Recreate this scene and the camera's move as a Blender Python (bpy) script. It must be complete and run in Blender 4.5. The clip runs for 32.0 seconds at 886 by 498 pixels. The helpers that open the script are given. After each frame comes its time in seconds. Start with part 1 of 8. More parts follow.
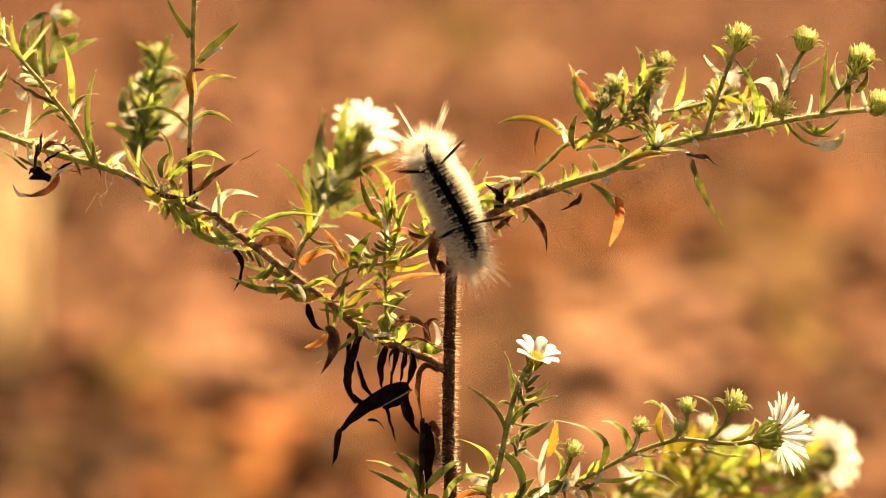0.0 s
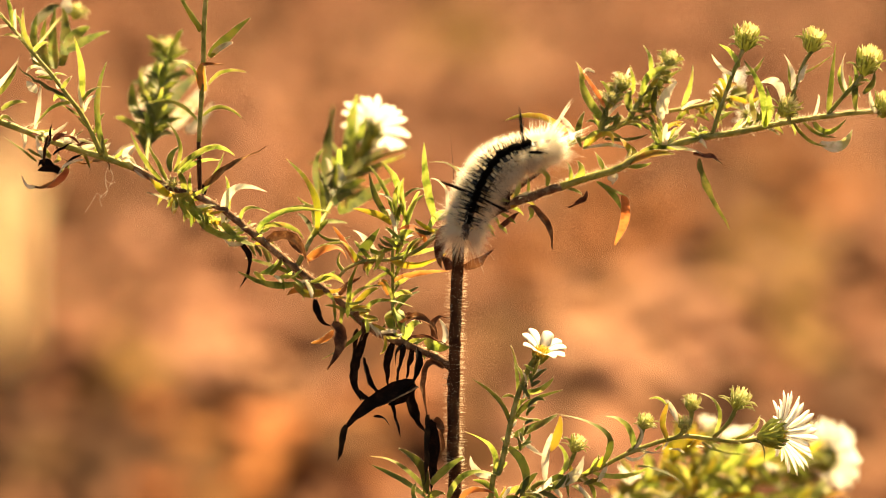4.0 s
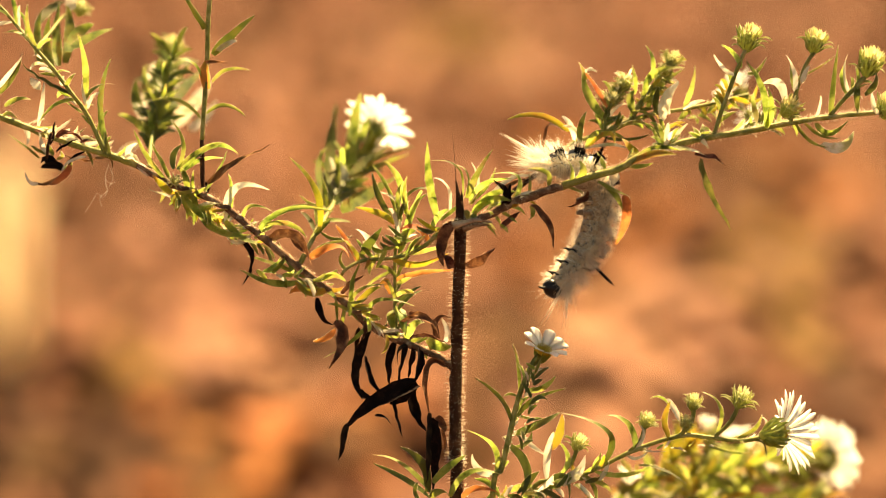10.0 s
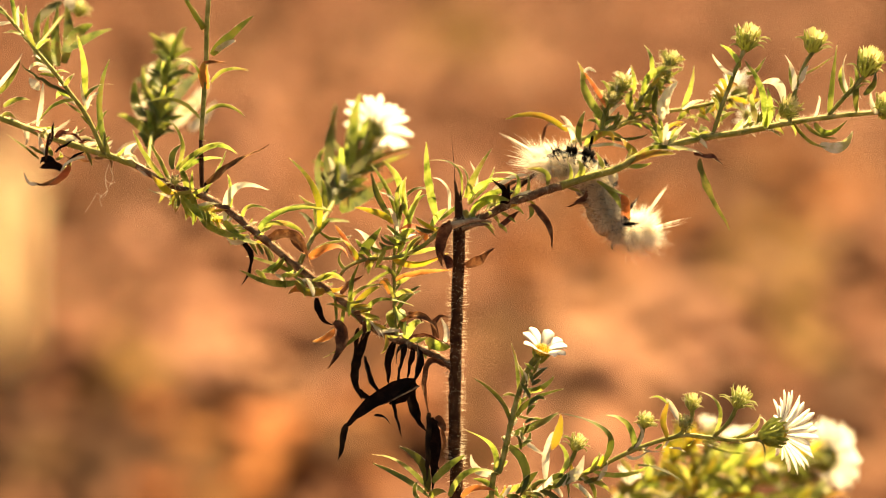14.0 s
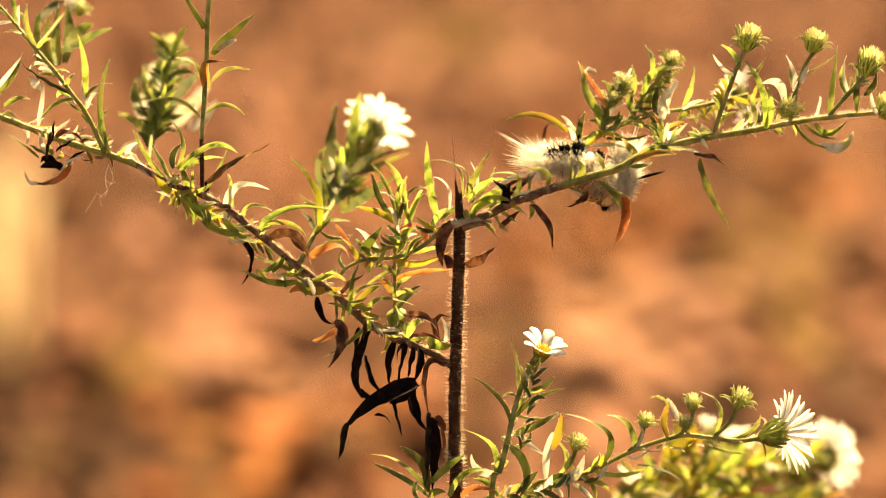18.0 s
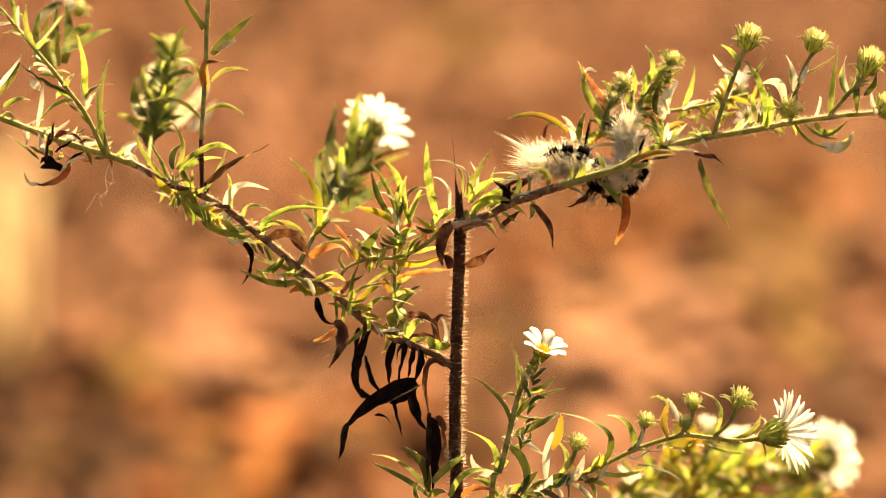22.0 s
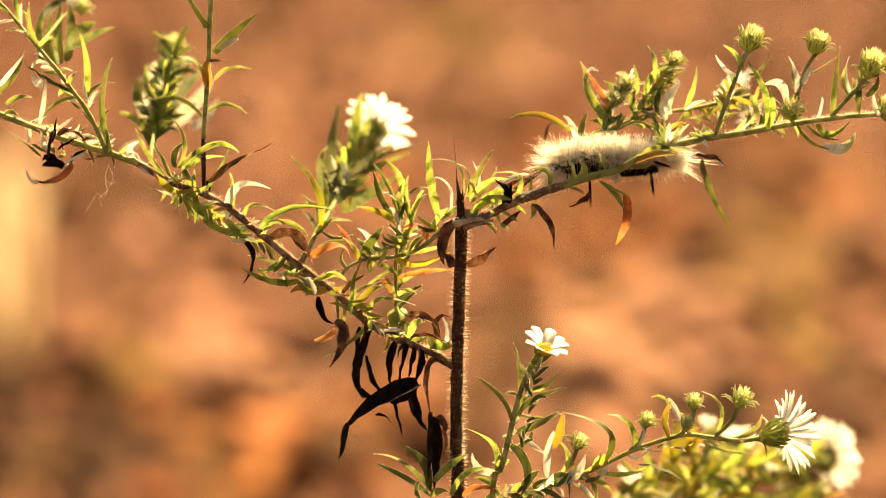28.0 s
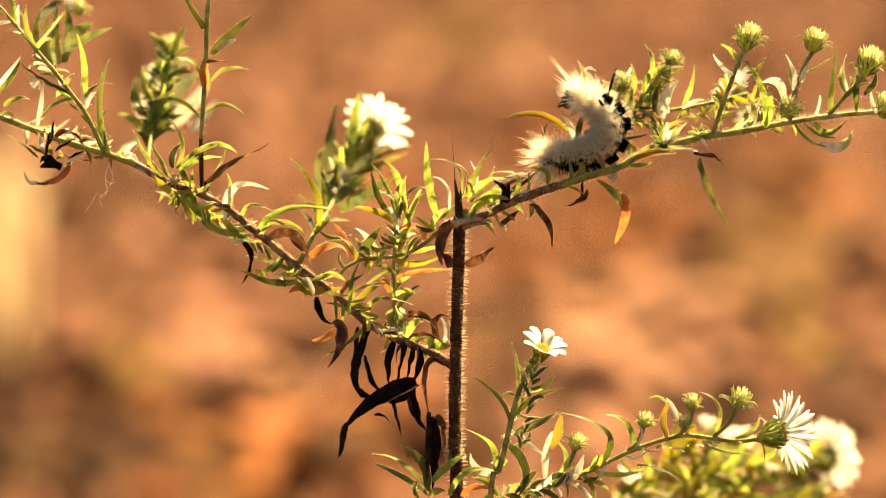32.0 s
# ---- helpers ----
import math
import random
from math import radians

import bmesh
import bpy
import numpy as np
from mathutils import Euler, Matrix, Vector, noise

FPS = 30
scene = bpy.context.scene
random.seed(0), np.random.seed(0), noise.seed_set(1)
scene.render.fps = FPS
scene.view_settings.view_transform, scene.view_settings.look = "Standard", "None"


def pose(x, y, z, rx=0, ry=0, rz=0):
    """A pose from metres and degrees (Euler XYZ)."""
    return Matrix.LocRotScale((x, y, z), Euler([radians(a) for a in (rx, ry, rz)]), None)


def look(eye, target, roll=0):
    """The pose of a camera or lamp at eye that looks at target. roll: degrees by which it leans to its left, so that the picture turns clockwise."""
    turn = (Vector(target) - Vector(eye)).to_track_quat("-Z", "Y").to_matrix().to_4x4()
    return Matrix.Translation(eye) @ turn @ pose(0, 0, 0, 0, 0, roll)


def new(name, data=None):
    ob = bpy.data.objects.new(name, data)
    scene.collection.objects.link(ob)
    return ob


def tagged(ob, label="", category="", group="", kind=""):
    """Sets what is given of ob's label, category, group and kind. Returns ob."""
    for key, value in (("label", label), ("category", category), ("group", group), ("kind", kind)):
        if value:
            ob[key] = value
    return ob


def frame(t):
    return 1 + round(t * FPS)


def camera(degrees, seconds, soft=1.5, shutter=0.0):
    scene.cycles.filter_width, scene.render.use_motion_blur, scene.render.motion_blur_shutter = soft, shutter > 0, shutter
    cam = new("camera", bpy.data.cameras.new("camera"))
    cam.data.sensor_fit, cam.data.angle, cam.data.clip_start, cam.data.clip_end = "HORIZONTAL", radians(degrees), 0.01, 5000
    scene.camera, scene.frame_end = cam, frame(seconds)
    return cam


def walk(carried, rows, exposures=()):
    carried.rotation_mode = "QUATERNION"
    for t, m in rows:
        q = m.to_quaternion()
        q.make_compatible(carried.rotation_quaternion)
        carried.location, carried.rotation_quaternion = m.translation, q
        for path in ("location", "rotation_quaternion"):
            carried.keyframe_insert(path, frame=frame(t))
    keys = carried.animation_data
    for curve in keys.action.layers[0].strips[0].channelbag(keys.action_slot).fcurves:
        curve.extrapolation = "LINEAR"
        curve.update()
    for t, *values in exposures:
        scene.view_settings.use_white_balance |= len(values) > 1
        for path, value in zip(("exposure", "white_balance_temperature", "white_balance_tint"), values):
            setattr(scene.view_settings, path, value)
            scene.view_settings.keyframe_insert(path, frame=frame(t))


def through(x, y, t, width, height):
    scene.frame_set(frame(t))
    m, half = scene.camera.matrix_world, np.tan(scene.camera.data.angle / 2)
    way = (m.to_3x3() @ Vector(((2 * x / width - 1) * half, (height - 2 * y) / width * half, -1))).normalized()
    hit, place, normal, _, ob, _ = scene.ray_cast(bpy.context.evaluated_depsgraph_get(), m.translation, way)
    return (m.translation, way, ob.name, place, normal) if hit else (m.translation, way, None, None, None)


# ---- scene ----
# The camera stands still on a tripod, half a metre from the plant, with a long lens focused on it.
cam = camera(20, 32.0, soft=0.9)
cam.data.dof.use_dof = True
cam.data.dof.focus_distance = 0.556
cam.data.dof.aperture_fstop = 5.4
STILL = look((0.0, -0.5369, 0.5439), (0.0, 0.0, 0.4))
walk(cam, [(0.0, STILL), (32.0, STILL)], [(0.0, 2.78, 10800, 4), (0.8, 2.87, 10800, 3), (32.0, 2.87, 10800, 3)])

# A low, warm sun behind the plant and a clear sky.
SUN_FROM = Vector((0.34, 0.7, 0.92)).normalized()
world = bpy.data.worlds.new("sky")
scene.world = world
world.use_nodes = True
sky = world.node_tree.nodes.new("ShaderNodeTexSky")
sky.sky_type = "NISHITA"
sky.sun_disc = False
sky.sun_elevation = math.asin(SUN_FROM.z)
sky.sun_rotation = math.atan2(SUN_FROM.x, SUN_FROM.y)
world.node_tree.links.new(sky.outputs[0], world.node_tree.nodes["Background"].inputs[0])
world.node_tree.nodes["Background"].inputs[1].default_value = 0.03
sun = new("sun", bpy.data.lights.new("sun", "SUN"))
sun.data.energy, sun.data.angle, sun.data.color = 5.0, radians(0.55), (1.0, 0.86, 0.68)
sun.matrix_world = look(SUN_FROM * 5, (0, 0, 0))

# ---- materials ----
MM = 0.001


def material(name, colours, rough=0.6, through=0.0, scale=300.0, bump=0.2, tint=0.0, spec=0.4, coat=0.0):
    """Colours blended by noise at two scales; through: the share of light let through; tint: how far pieces differ."""
    mat = bpy.data.materials.new(name)
    mat.use_nodes = True
    nt = mat.node_tree
    bsdf, out = nt.nodes["Principled BSDF"], nt.nodes["Material Output"]
    coord = nt.nodes.new("ShaderNodeTexCoord")
    big = nt.nodes.new("ShaderNodeTexNoise")
    big.inputs["Scale"].default_value, big.inputs["Detail"].default_value = scale, 3.0
    fine = nt.nodes.new("ShaderNodeTexNoise")
    fine.inputs["Scale"].default_value, fine.inputs["Detail"].default_value = scale * 7, 4.0
    for tex in (big, fine):
        nt.links.new(coord.outputs["Object"], tex.inputs["Vector"])
    mix = nt.nodes.new("ShaderNodeMath")
    mix.operation = "MULTIPLY_ADD"
    mix.inputs[1].default_value = 0.35
    nt.links.new(fine.outputs[0], mix.inputs[0])
    nt.links.new(big.outputs[0], mix.inputs[2])
    ramp = nt.nodes.new("ShaderNodeValToRGB")
    n = len(colours)
    while len(ramp.color_ramp.elements) < n:
        ramp.color_ramp.elements.new(0.5)
    for i, c in enumerate(colours):
        ramp.color_ramp.elements[i].position = 0.5 + (0.36 * i / (n - 1) if n > 1 else 0)
        ramp.color_ramp.elements[i].color = (*c, 1)
    nt.links.new(mix.outputs[0], ramp.inputs[0])
    colour = ramp.outputs[0]
    if tint:
        info = nt.nodes.new("ShaderNodeObjectInfo")
        spread = nt.nodes.new("ShaderNodeMapRange")
        spread.inputs["To Min"].default_value, spread.inputs["To Max"].default_value = 1 - tint, 1 + tint
        nt.links.new(info.outputs["Random"], spread.inputs["Value"])
        hue = nt.nodes.new("ShaderNodeHueSaturation")
        nt.links.new(spread.outputs[0], hue.inputs["Value"])
        turn = nt.nodes.new("ShaderNodeMapRange")
        turn.inputs["To Min"].default_value, turn.inputs["To Max"].default_value = 0.5 - tint * 0.08, 0.5 + tint * 0.05
        nt.links.new(info.outputs["Random"], turn.inputs["Value"])
        nt.links.new(turn.outputs[0], hue.inputs["Hue"])
        nt.links.new(colour, hue.inputs["Color"])
        colour = hue.outputs[0]
    nt.links.new(colour, bsdf.inputs["Base Color"])
    bsdf.inputs["Roughness"].default_value = rough
    bsdf.inputs["Specular IOR Level"].default_value = spec
    bsdf.inputs["Coat Weight"].default_value = coat
    if bump:
        relief = nt.nodes.new("ShaderNodeBump")
        relief.inputs["Strength"].default_value, relief.inputs["Distance"].default_value = bump, 0.0002
        nt.links.new(fine.outputs[0], relief.inputs["Height"])
        nt.links.new(relief.outputs[0], bsdf.inputs["Normal"])
    if through:
        clear = nt.nodes.new("ShaderNodeBsdfTranslucent")
        glow = nt.nodes.new("ShaderNodeGamma")
        glow.inputs["Gamma"].default_value = 0.5
        nt.links.new(colour, glow.inputs["Color"])
        nt.links.new(glow.outputs[0], clear.inputs["Color"])
        both = nt.nodes.new("ShaderNodeMixShader")
        both.inputs[0].default_value = through
        nt.links.new(bsdf.outputs[0], both.inputs[1])
        nt.links.new(clear.outputs[0], both.inputs[2])
        nt.links.new(both.outputs[0], out.inputs["Surface"])
    return mat


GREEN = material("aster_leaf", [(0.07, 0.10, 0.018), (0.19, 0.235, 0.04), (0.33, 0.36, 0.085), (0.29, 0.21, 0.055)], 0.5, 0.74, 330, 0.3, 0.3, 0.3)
# Dark green leaf colour with shade put into it.
DARK = material("shade_green_leaf", [(0.05, 0.065, 0.014), (0.10, 0.115, 0.02), (0.13, 0.11, 0.025)], 0.5, 0.5, 330, 0.3, 0.25, 0.3)
YELLOW = material("yellowing_leaf", [(0.20, 0.21, 0.025), (0.34, 0.29, 0.035), (0.44, 0.30, 0.045), (0.36, 0.15, 0.03)], 0.5, 0.62, 300, 0.3, 0.2, 0.3)
ORANGE = material("orange_leaf", [(0.44, 0.25, 0.05), (0.58, 0.24, 0.06), (0.54, 0.19, 0.06), (0.3, 0.1, 0.03)], 0.55, 0.66, 280, 0.3, 0.2, 0.2)
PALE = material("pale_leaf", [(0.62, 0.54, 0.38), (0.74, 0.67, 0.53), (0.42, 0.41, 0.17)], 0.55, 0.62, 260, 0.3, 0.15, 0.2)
WILTED = material("wilting_leaf", [(0.06, 0.06, 0.016), (0.13, 0.12, 0.03), (0.24, 0.15, 0.06)], 0.65, 0.45, 420, 0.5, 0.3, 0.2)
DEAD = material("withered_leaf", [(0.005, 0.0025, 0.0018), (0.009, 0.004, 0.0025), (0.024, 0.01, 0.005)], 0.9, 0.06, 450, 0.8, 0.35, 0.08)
RUSSET = material("russet_leaf", [(0.05, 0.02, 0.01), (0.13, 0.05, 0.022), (0.32, 0.15, 0.065)], 0.75, 0.35, 420, 0.5, 0.3, 0.12)
BARK = material("brown_stem", [(0.026, 0.010, 0.005), (0.045, 0.018, 0.009), (0.09, 0.04, 0.02)], 0.85, 0, 500, 0.5, 0, 0.04)
STALK = material("green_stem", [(0.09, 0.095, 0.022), (0.2, 0.19, 0.045), (0.36, 0.29, 0.12)], 0.65, 0.2, 350, 0.4, 0, 0.2)
PEEL = material("peeling_bark", [(0.14, 0.085, 0.05), (0.26, 0.17, 0.11), (0.42, 0.31, 0.21)], 0.8, 0.05, 450, 0.8, 0, 0.1)
MOTTLE = material("mottled_bark", [(0.068, 0.030, 0.016), (0.101, 0.050, 0.027), (0.162, 0.089, 0.050), (0.297, 0.196, 0.121)], 0.8, 0, 600, 0.8, 0, 0.1)
FUZZ = material("stem_hair", [(0.72, 0.58, 0.42), (0.85, 0.74, 0.58)], 0.5, 0.6, 300, 0)
PETAL = material("white_petal", [(0.8, 0.76, 0.66), (0.87, 0.84, 0.76)], 0.6, 0.6, 220, 0.2, 0, 0.15)
DISC = material("yellow_disc", [(0.55, 0.34, 0.03), (0.78, 0.55, 0.08)], 0.6, 0.2, 700, 0.5)
BRACT = material("bud_bract", [(0.12, 0.15, 0.03), (0.23, 0.25, 0.05), (0.36, 0.34, 0.09)], 0.55, 0.5, 400, 0.3, 0, 0.2)
CREAM = material("bud_tip", [(0.66, 0.58, 0.26), (0.8, 0.73, 0.44)], 0.55, 0.55, 500, 0.2, 0, 0.2)

# ---- building helpers ----
RNG = random.Random(7)
ORIGIN = {}


def vec(p):
    return Vector(p) * MM


def put(name, mesh_parts, parent, at, label=""):
    """Links ONE mesh of several (verts, faces, material) lists, in world metres, as a part of parent with its origin at the point at."""
    verts, faces, slots, mats = [], [], [], []
    for vs, fs, mat in mesh_parts:
        if mat not in mats:
            mats.append(mat)
        k = len(verts)
        verts += [Vector(v) - at for v in vs]
        faces += [tuple(i + k for i in f) for f in fs]
        slots += [mats.index(mat)] * len(fs)
    me = bpy.data.meshes.new(name)
    me.from_pydata(verts, [], faces)
    for m in mats:
        me.materials.append(m)
    me.polygons.foreach_set("material_index", slots)
    me.polygons.foreach_set("use_smooth", [True] * len(faces))
    me.update()
    ob = new(name, me)
    ORIGIN[ob] = Vector(at)
    if parent is not None:
        ob.parent = parent
        ob.location = Vector(at) - ORIGIN[parent]
    else:
        ob.location = at
    if label:
        tagged(ob, label)
    return ob


def thing(name, at, label, category, group="", kind=""):
    ob = new(name)
    ob.empty_display_size = 0.01
    ob.location = at
    ORIGIN[ob] = Vector(at)
    return tagged(ob, label, category, group, kind)


def spline(points, step):
    """Points along a smooth curve through the given ones, with the share of its length."""
    p = [points[0] * 2 - points[1], *points, points[-1] * 2 - points[-2]]
    out = []
    for i in range(1, len(p) - 2):
        n = max(2, int((p[i + 1] - p[i]).length / step))
        for j in range(n):
            t = j / n
            a, b, c, d = p[i - 1], p[i], p[i + 1], p[i + 2]
            out.append(0.5 * (2 * b + (c - a) * t + (2 * a - 5 * b + 4 * c - d) * t * t + (3 * b - a - 3 * c + d) * t ** 3))
    out.append(points[-1].copy())
    return out


def tube(path, r0, r1, sides=8, rough=0.3):
    """A tapering, slightly knobbly round stem along the path."""
    vs, fs = [], []
    side = None
    n = len(path)
    for i, p in enumerate(path):
        along = (path[min(i + 1, n - 1)] - path[max(i - 1, 0)]).normalized()
        side = along.orthogonal() if side is None else side - along * side.dot(along)
        side.normalize()
        other = along.cross(side)
        for s in range(sides):
            a = s * math.tau / sides
            r = (r0 + (r1 - r0) * i / (n - 1)) * (1 + rough * noise.noise(p * 900 + Vector((s, 0, 0))))
            vs.append(p + (side * math.cos(a) + other * math.sin(a)) * r)
    for i in range(n - 1):
        for s in range(sides):
            t = (s + 1) % sides
            fs.append((i * sides + s, i * sides + t, (i + 1) * sides + t, (i + 1) * sides + s))
    fs.append(tuple(range(sides))[::-1])
    fs.append(tuple(range((n - 1) * sides, n * sides)))
    return vs, fs


def bristle(vs, fs, root, tip, r, sag=None):
    """One hair: a three-sided spike, bent at its middle where sag is given."""
    along = tip - root
    u = along.orthogonal().normalized() * r
    w = along.normalized().cross(u)
    k = len(vs)
    vs += [root + u, root - u * 0.5 + w * 0.87, root - u * 0.5 - w * 0.87]
    if sag is None:
        vs.append(tip)
        fs += [(k, k + 1, k + 3), (k + 1, k + 2, k + 3), (k + 2, k, k + 3)]
    else:
        m = root + along * 0.55 + sag
        vs += [m + u * 0.7, m - u * 0.35 + w * 0.6, m - u * 0.35 - w * 0.6, tip]
        for a, b in ((0, 1), (1, 2), (2, 0)):
            fs += [(k + a, k + b, k + 3 + b, k + 3 + a), (k + 3 + a, k + 3 + b, k + 6)]


def fuzz(path, r0, r1, count, length, rng, start=0.0):
    vs, fs = [], []
    n = len(path)
    for _ in range(count):
        i = rng.randrange(int((n - 1) * start), n - 1)
        share = i / (n - 1)
        along = (path[i + 1] - path[i])
        p = path[i] + along * rng.random()
        out = along.normalized().orthogonal()
        out.rotate(Matrix.Rotation(rng.random() * math.tau, 3, along.normalized()))
        r = r0 + (r1 - r0) * share
        tip = out * (r + length * rng.uniform(0.4, 1.15)) + Vector([rng.uniform(-1, 1) for _ in "xyz"]) * length * 0.3
        bristle(vs, fs, p + out * r * 0.8, p + tip, min(0.02 * MM, length * 0.036))
    return vs, fs


def stem(name, parent, points, r0, r1, mats, hairs=0, label="", bare=1.0, hair_length=0.6, hair_from=0.0):
    """A stem through points in mm, with radii in mm; where two materials are given the second begins at the share bare."""
    path = spline([vec(p) for p in points], 1.2 * MM)
    cut = max(2, min(len(path) - 2, int(len(path) * bare))) if len(mats) > 1 else len(path)
    rc = r0 + (r1 - r0) * cut / len(path)
    parts = [(*tube(path[:cut + 1], r0 * MM, rc * MM), mats[0])]
    if len(mats) > 1:
        parts.append((*tube(path[cut:], rc * MM, r1 * MM), mats[1]))
    ob = put(name, parts, parent, path[0], label)
    if hairs:
        hair = put("stem_hair", [(*fuzz(path, r0 * MM, r1 * MM, hairs, hair_length * MM, RNG, hair_from), FUZZ)], ob, path[0], "fine pale hairs on the stem")
        tagged(hair, kind="stuff")
    return ob


def blade(base, mid, tip, width, fold=0.25, twist=0.0, thick=0.035, steps=11, blunt=0.0):
    """A lance-shaped leaf through base, mid and tip (metres): a thin solid blade, folded along its midrib and turning on the way."""
    ctrl = mid * 2 - (base + tip) * 0.5
    vs, fs = [], []
    facing = Vector((0.25, -0.8, 0.55)) + Vector((0.3 * math.sin(base.x * 9000), 0, 0.5 * math.sin(base.z * 7000)))
    for i in range(steps + 1):
        t = i / steps
        p = base * (1 - t) ** 2 + ctrl * 2 * t * (1 - t) + tip * t * t
        along = ((ctrl - base) * (1 - t) + (tip - ctrl) * t)
        along = along.normalized() if along.length > 1e-7 else Vector((0, 0, 1))
        side = along.cross(facing)
        side = side.normalized() if side.length > 1e-4 else along.orthogonal().normalized()
        side.rotate(Matrix.Rotation(twist * (t - 0.2), 3, along))
        up = side.cross(along)
        w = width * 0.5 * (1.45 * (t * 0.94 + 0.05) ** 0.55 * (1.0 - t) ** (0.85 - 0.4 * blunt) + 0.04)
        left, right = w * (1 + 0.16 * noise.noise(p * 1900)), w * (1 + 0.16 * noise.noise(p * 1900 + side))
        h = w * fold
        lip = up * thick * MM
        vs += [p + side * left + up * h, p + lip, p - side * right + up * h, p + side * left + up * h, p - lip, p - side * right + up * h]
    for i in range(steps):
        k = i * 6
        fs += [(k, k + 1, k + 7, k + 6), (k + 1, k + 2, k + 8, k + 7), (k + 4, k + 3, k + 9, k + 10), (k + 5, k + 4, k + 10, k + 11)]
    return vs, fs


LEAF_LABEL = {GREEN: "narrow yellow-green leaf", DARK: "dark green leaf with shade in its colour", YELLOW: "leaf turning yellow", ORANGE: "orange autumn leaf",
              PALE: "pale cream leaf", DEAD: "withered dark brown leaf", RUSSET: "dry russet leaf", WILTED: "olive leaf turning brown"}


def fringe(edge, length, per):
    """Short pale hairs along both margins of a blade and on its midrib below."""
    vs, fs = [], []
    for k in range(0, len(edge) - 6, 6):
        for s, o in ((0, 2), (2, 0), (4, 1)):
            a, b = edge[k + s], edge[k + s + 6]
            out = edge[k + s] - edge[k + o]
            if out.length < 1e-6:
                continue
            out = out.normalized()
            for _ in range(per if s < 4 else 1):
                p = a.lerp(b, RNG.random())
                way = (out + (b - a).normalized() * 0.7 + Vector([RNG.uniform(-0.4, 0.4) for _ in "xyz"])).normalized()
                bristle(vs, fs, p, p + way * length * RNG.uniform(0.5, 1.1) * MM, 0.022 * MM)
    return vs, fs


def leaf(parent, base, mid, tip, width, mat, twist=None, name="leaf"):
    """A leaf through three points in mm; its tip strays a little in depth."""
    b, m, t = vec(base), vec(mid), vec(tip)
    stray = Vector((0, RNG.uniform(-0.28, 0.28) * (t - b).length, 0))
    roll = RNG.uniform(-1.3, 1.3)
    twist = roll if twist is None else twist
    wither = mat in (DEAD, RUSSET, WILTED)
    vs, fs = blade(b, m + stray * 0.4, t + stray, width * (1.65 if wither else 1.35) * MM, RNG.uniform(0.05, 0.35) if not wither else RNG.uniform(0.4, 0.9), twist * (2.2 if wither else 1))
    rough = 0.5 if wither else 0.13
    vs = [v + Vector(noise.noise_vector(v * 520)) * rough * MM for v in vs]
    parts = [(vs, fs, mat)]
    if not wither:
        parts.append((*fringe(vs, 0.3, 5), FUZZ))
    return put(name, parts, parent, b, LEAF_LABEL[mat])


def sprig(parent, start, end, count, length, width, mats, spread=0.9):
    """Small leaves set round the stretch of a twig, leaning towards its end."""
    a, b = vec(start), vec(end)
    along = (b - a).normalized()
    for i in range(count):
        p = a.lerp(b, (i + RNG.random()) / count)
        out = along.orthogonal().normalized()
        out.rotate(Matrix.Rotation(RNG.random() * math.tau, 3, along))
        out.y *= 0.7
        ln = length * RNG.uniform(0.6, 1.2) * MM
        tip = p + (along * RNG.uniform(0.3, 1.0) + out * spread).normalized() * ln
        mid = p.lerp(tip, 0.5) + along * ln * RNG.uniform(0.02, 0.2) - Vector((0, 0, 1)) * ln * RNG.uniform(-0.12, 0.06)
        vs, fs = blade(p, mid, tip, width * RNG.uniform(1.0, 1.5) * MM, 0.25, RNG.uniform(-1, 1), steps=6)
        mat = RNG.choice(mats)
        put("leaf", [(vs, fs, mat), (*fringe(vs, 0.25, 4), FUZZ)], parent, p, LEAF_LABEL[mat])


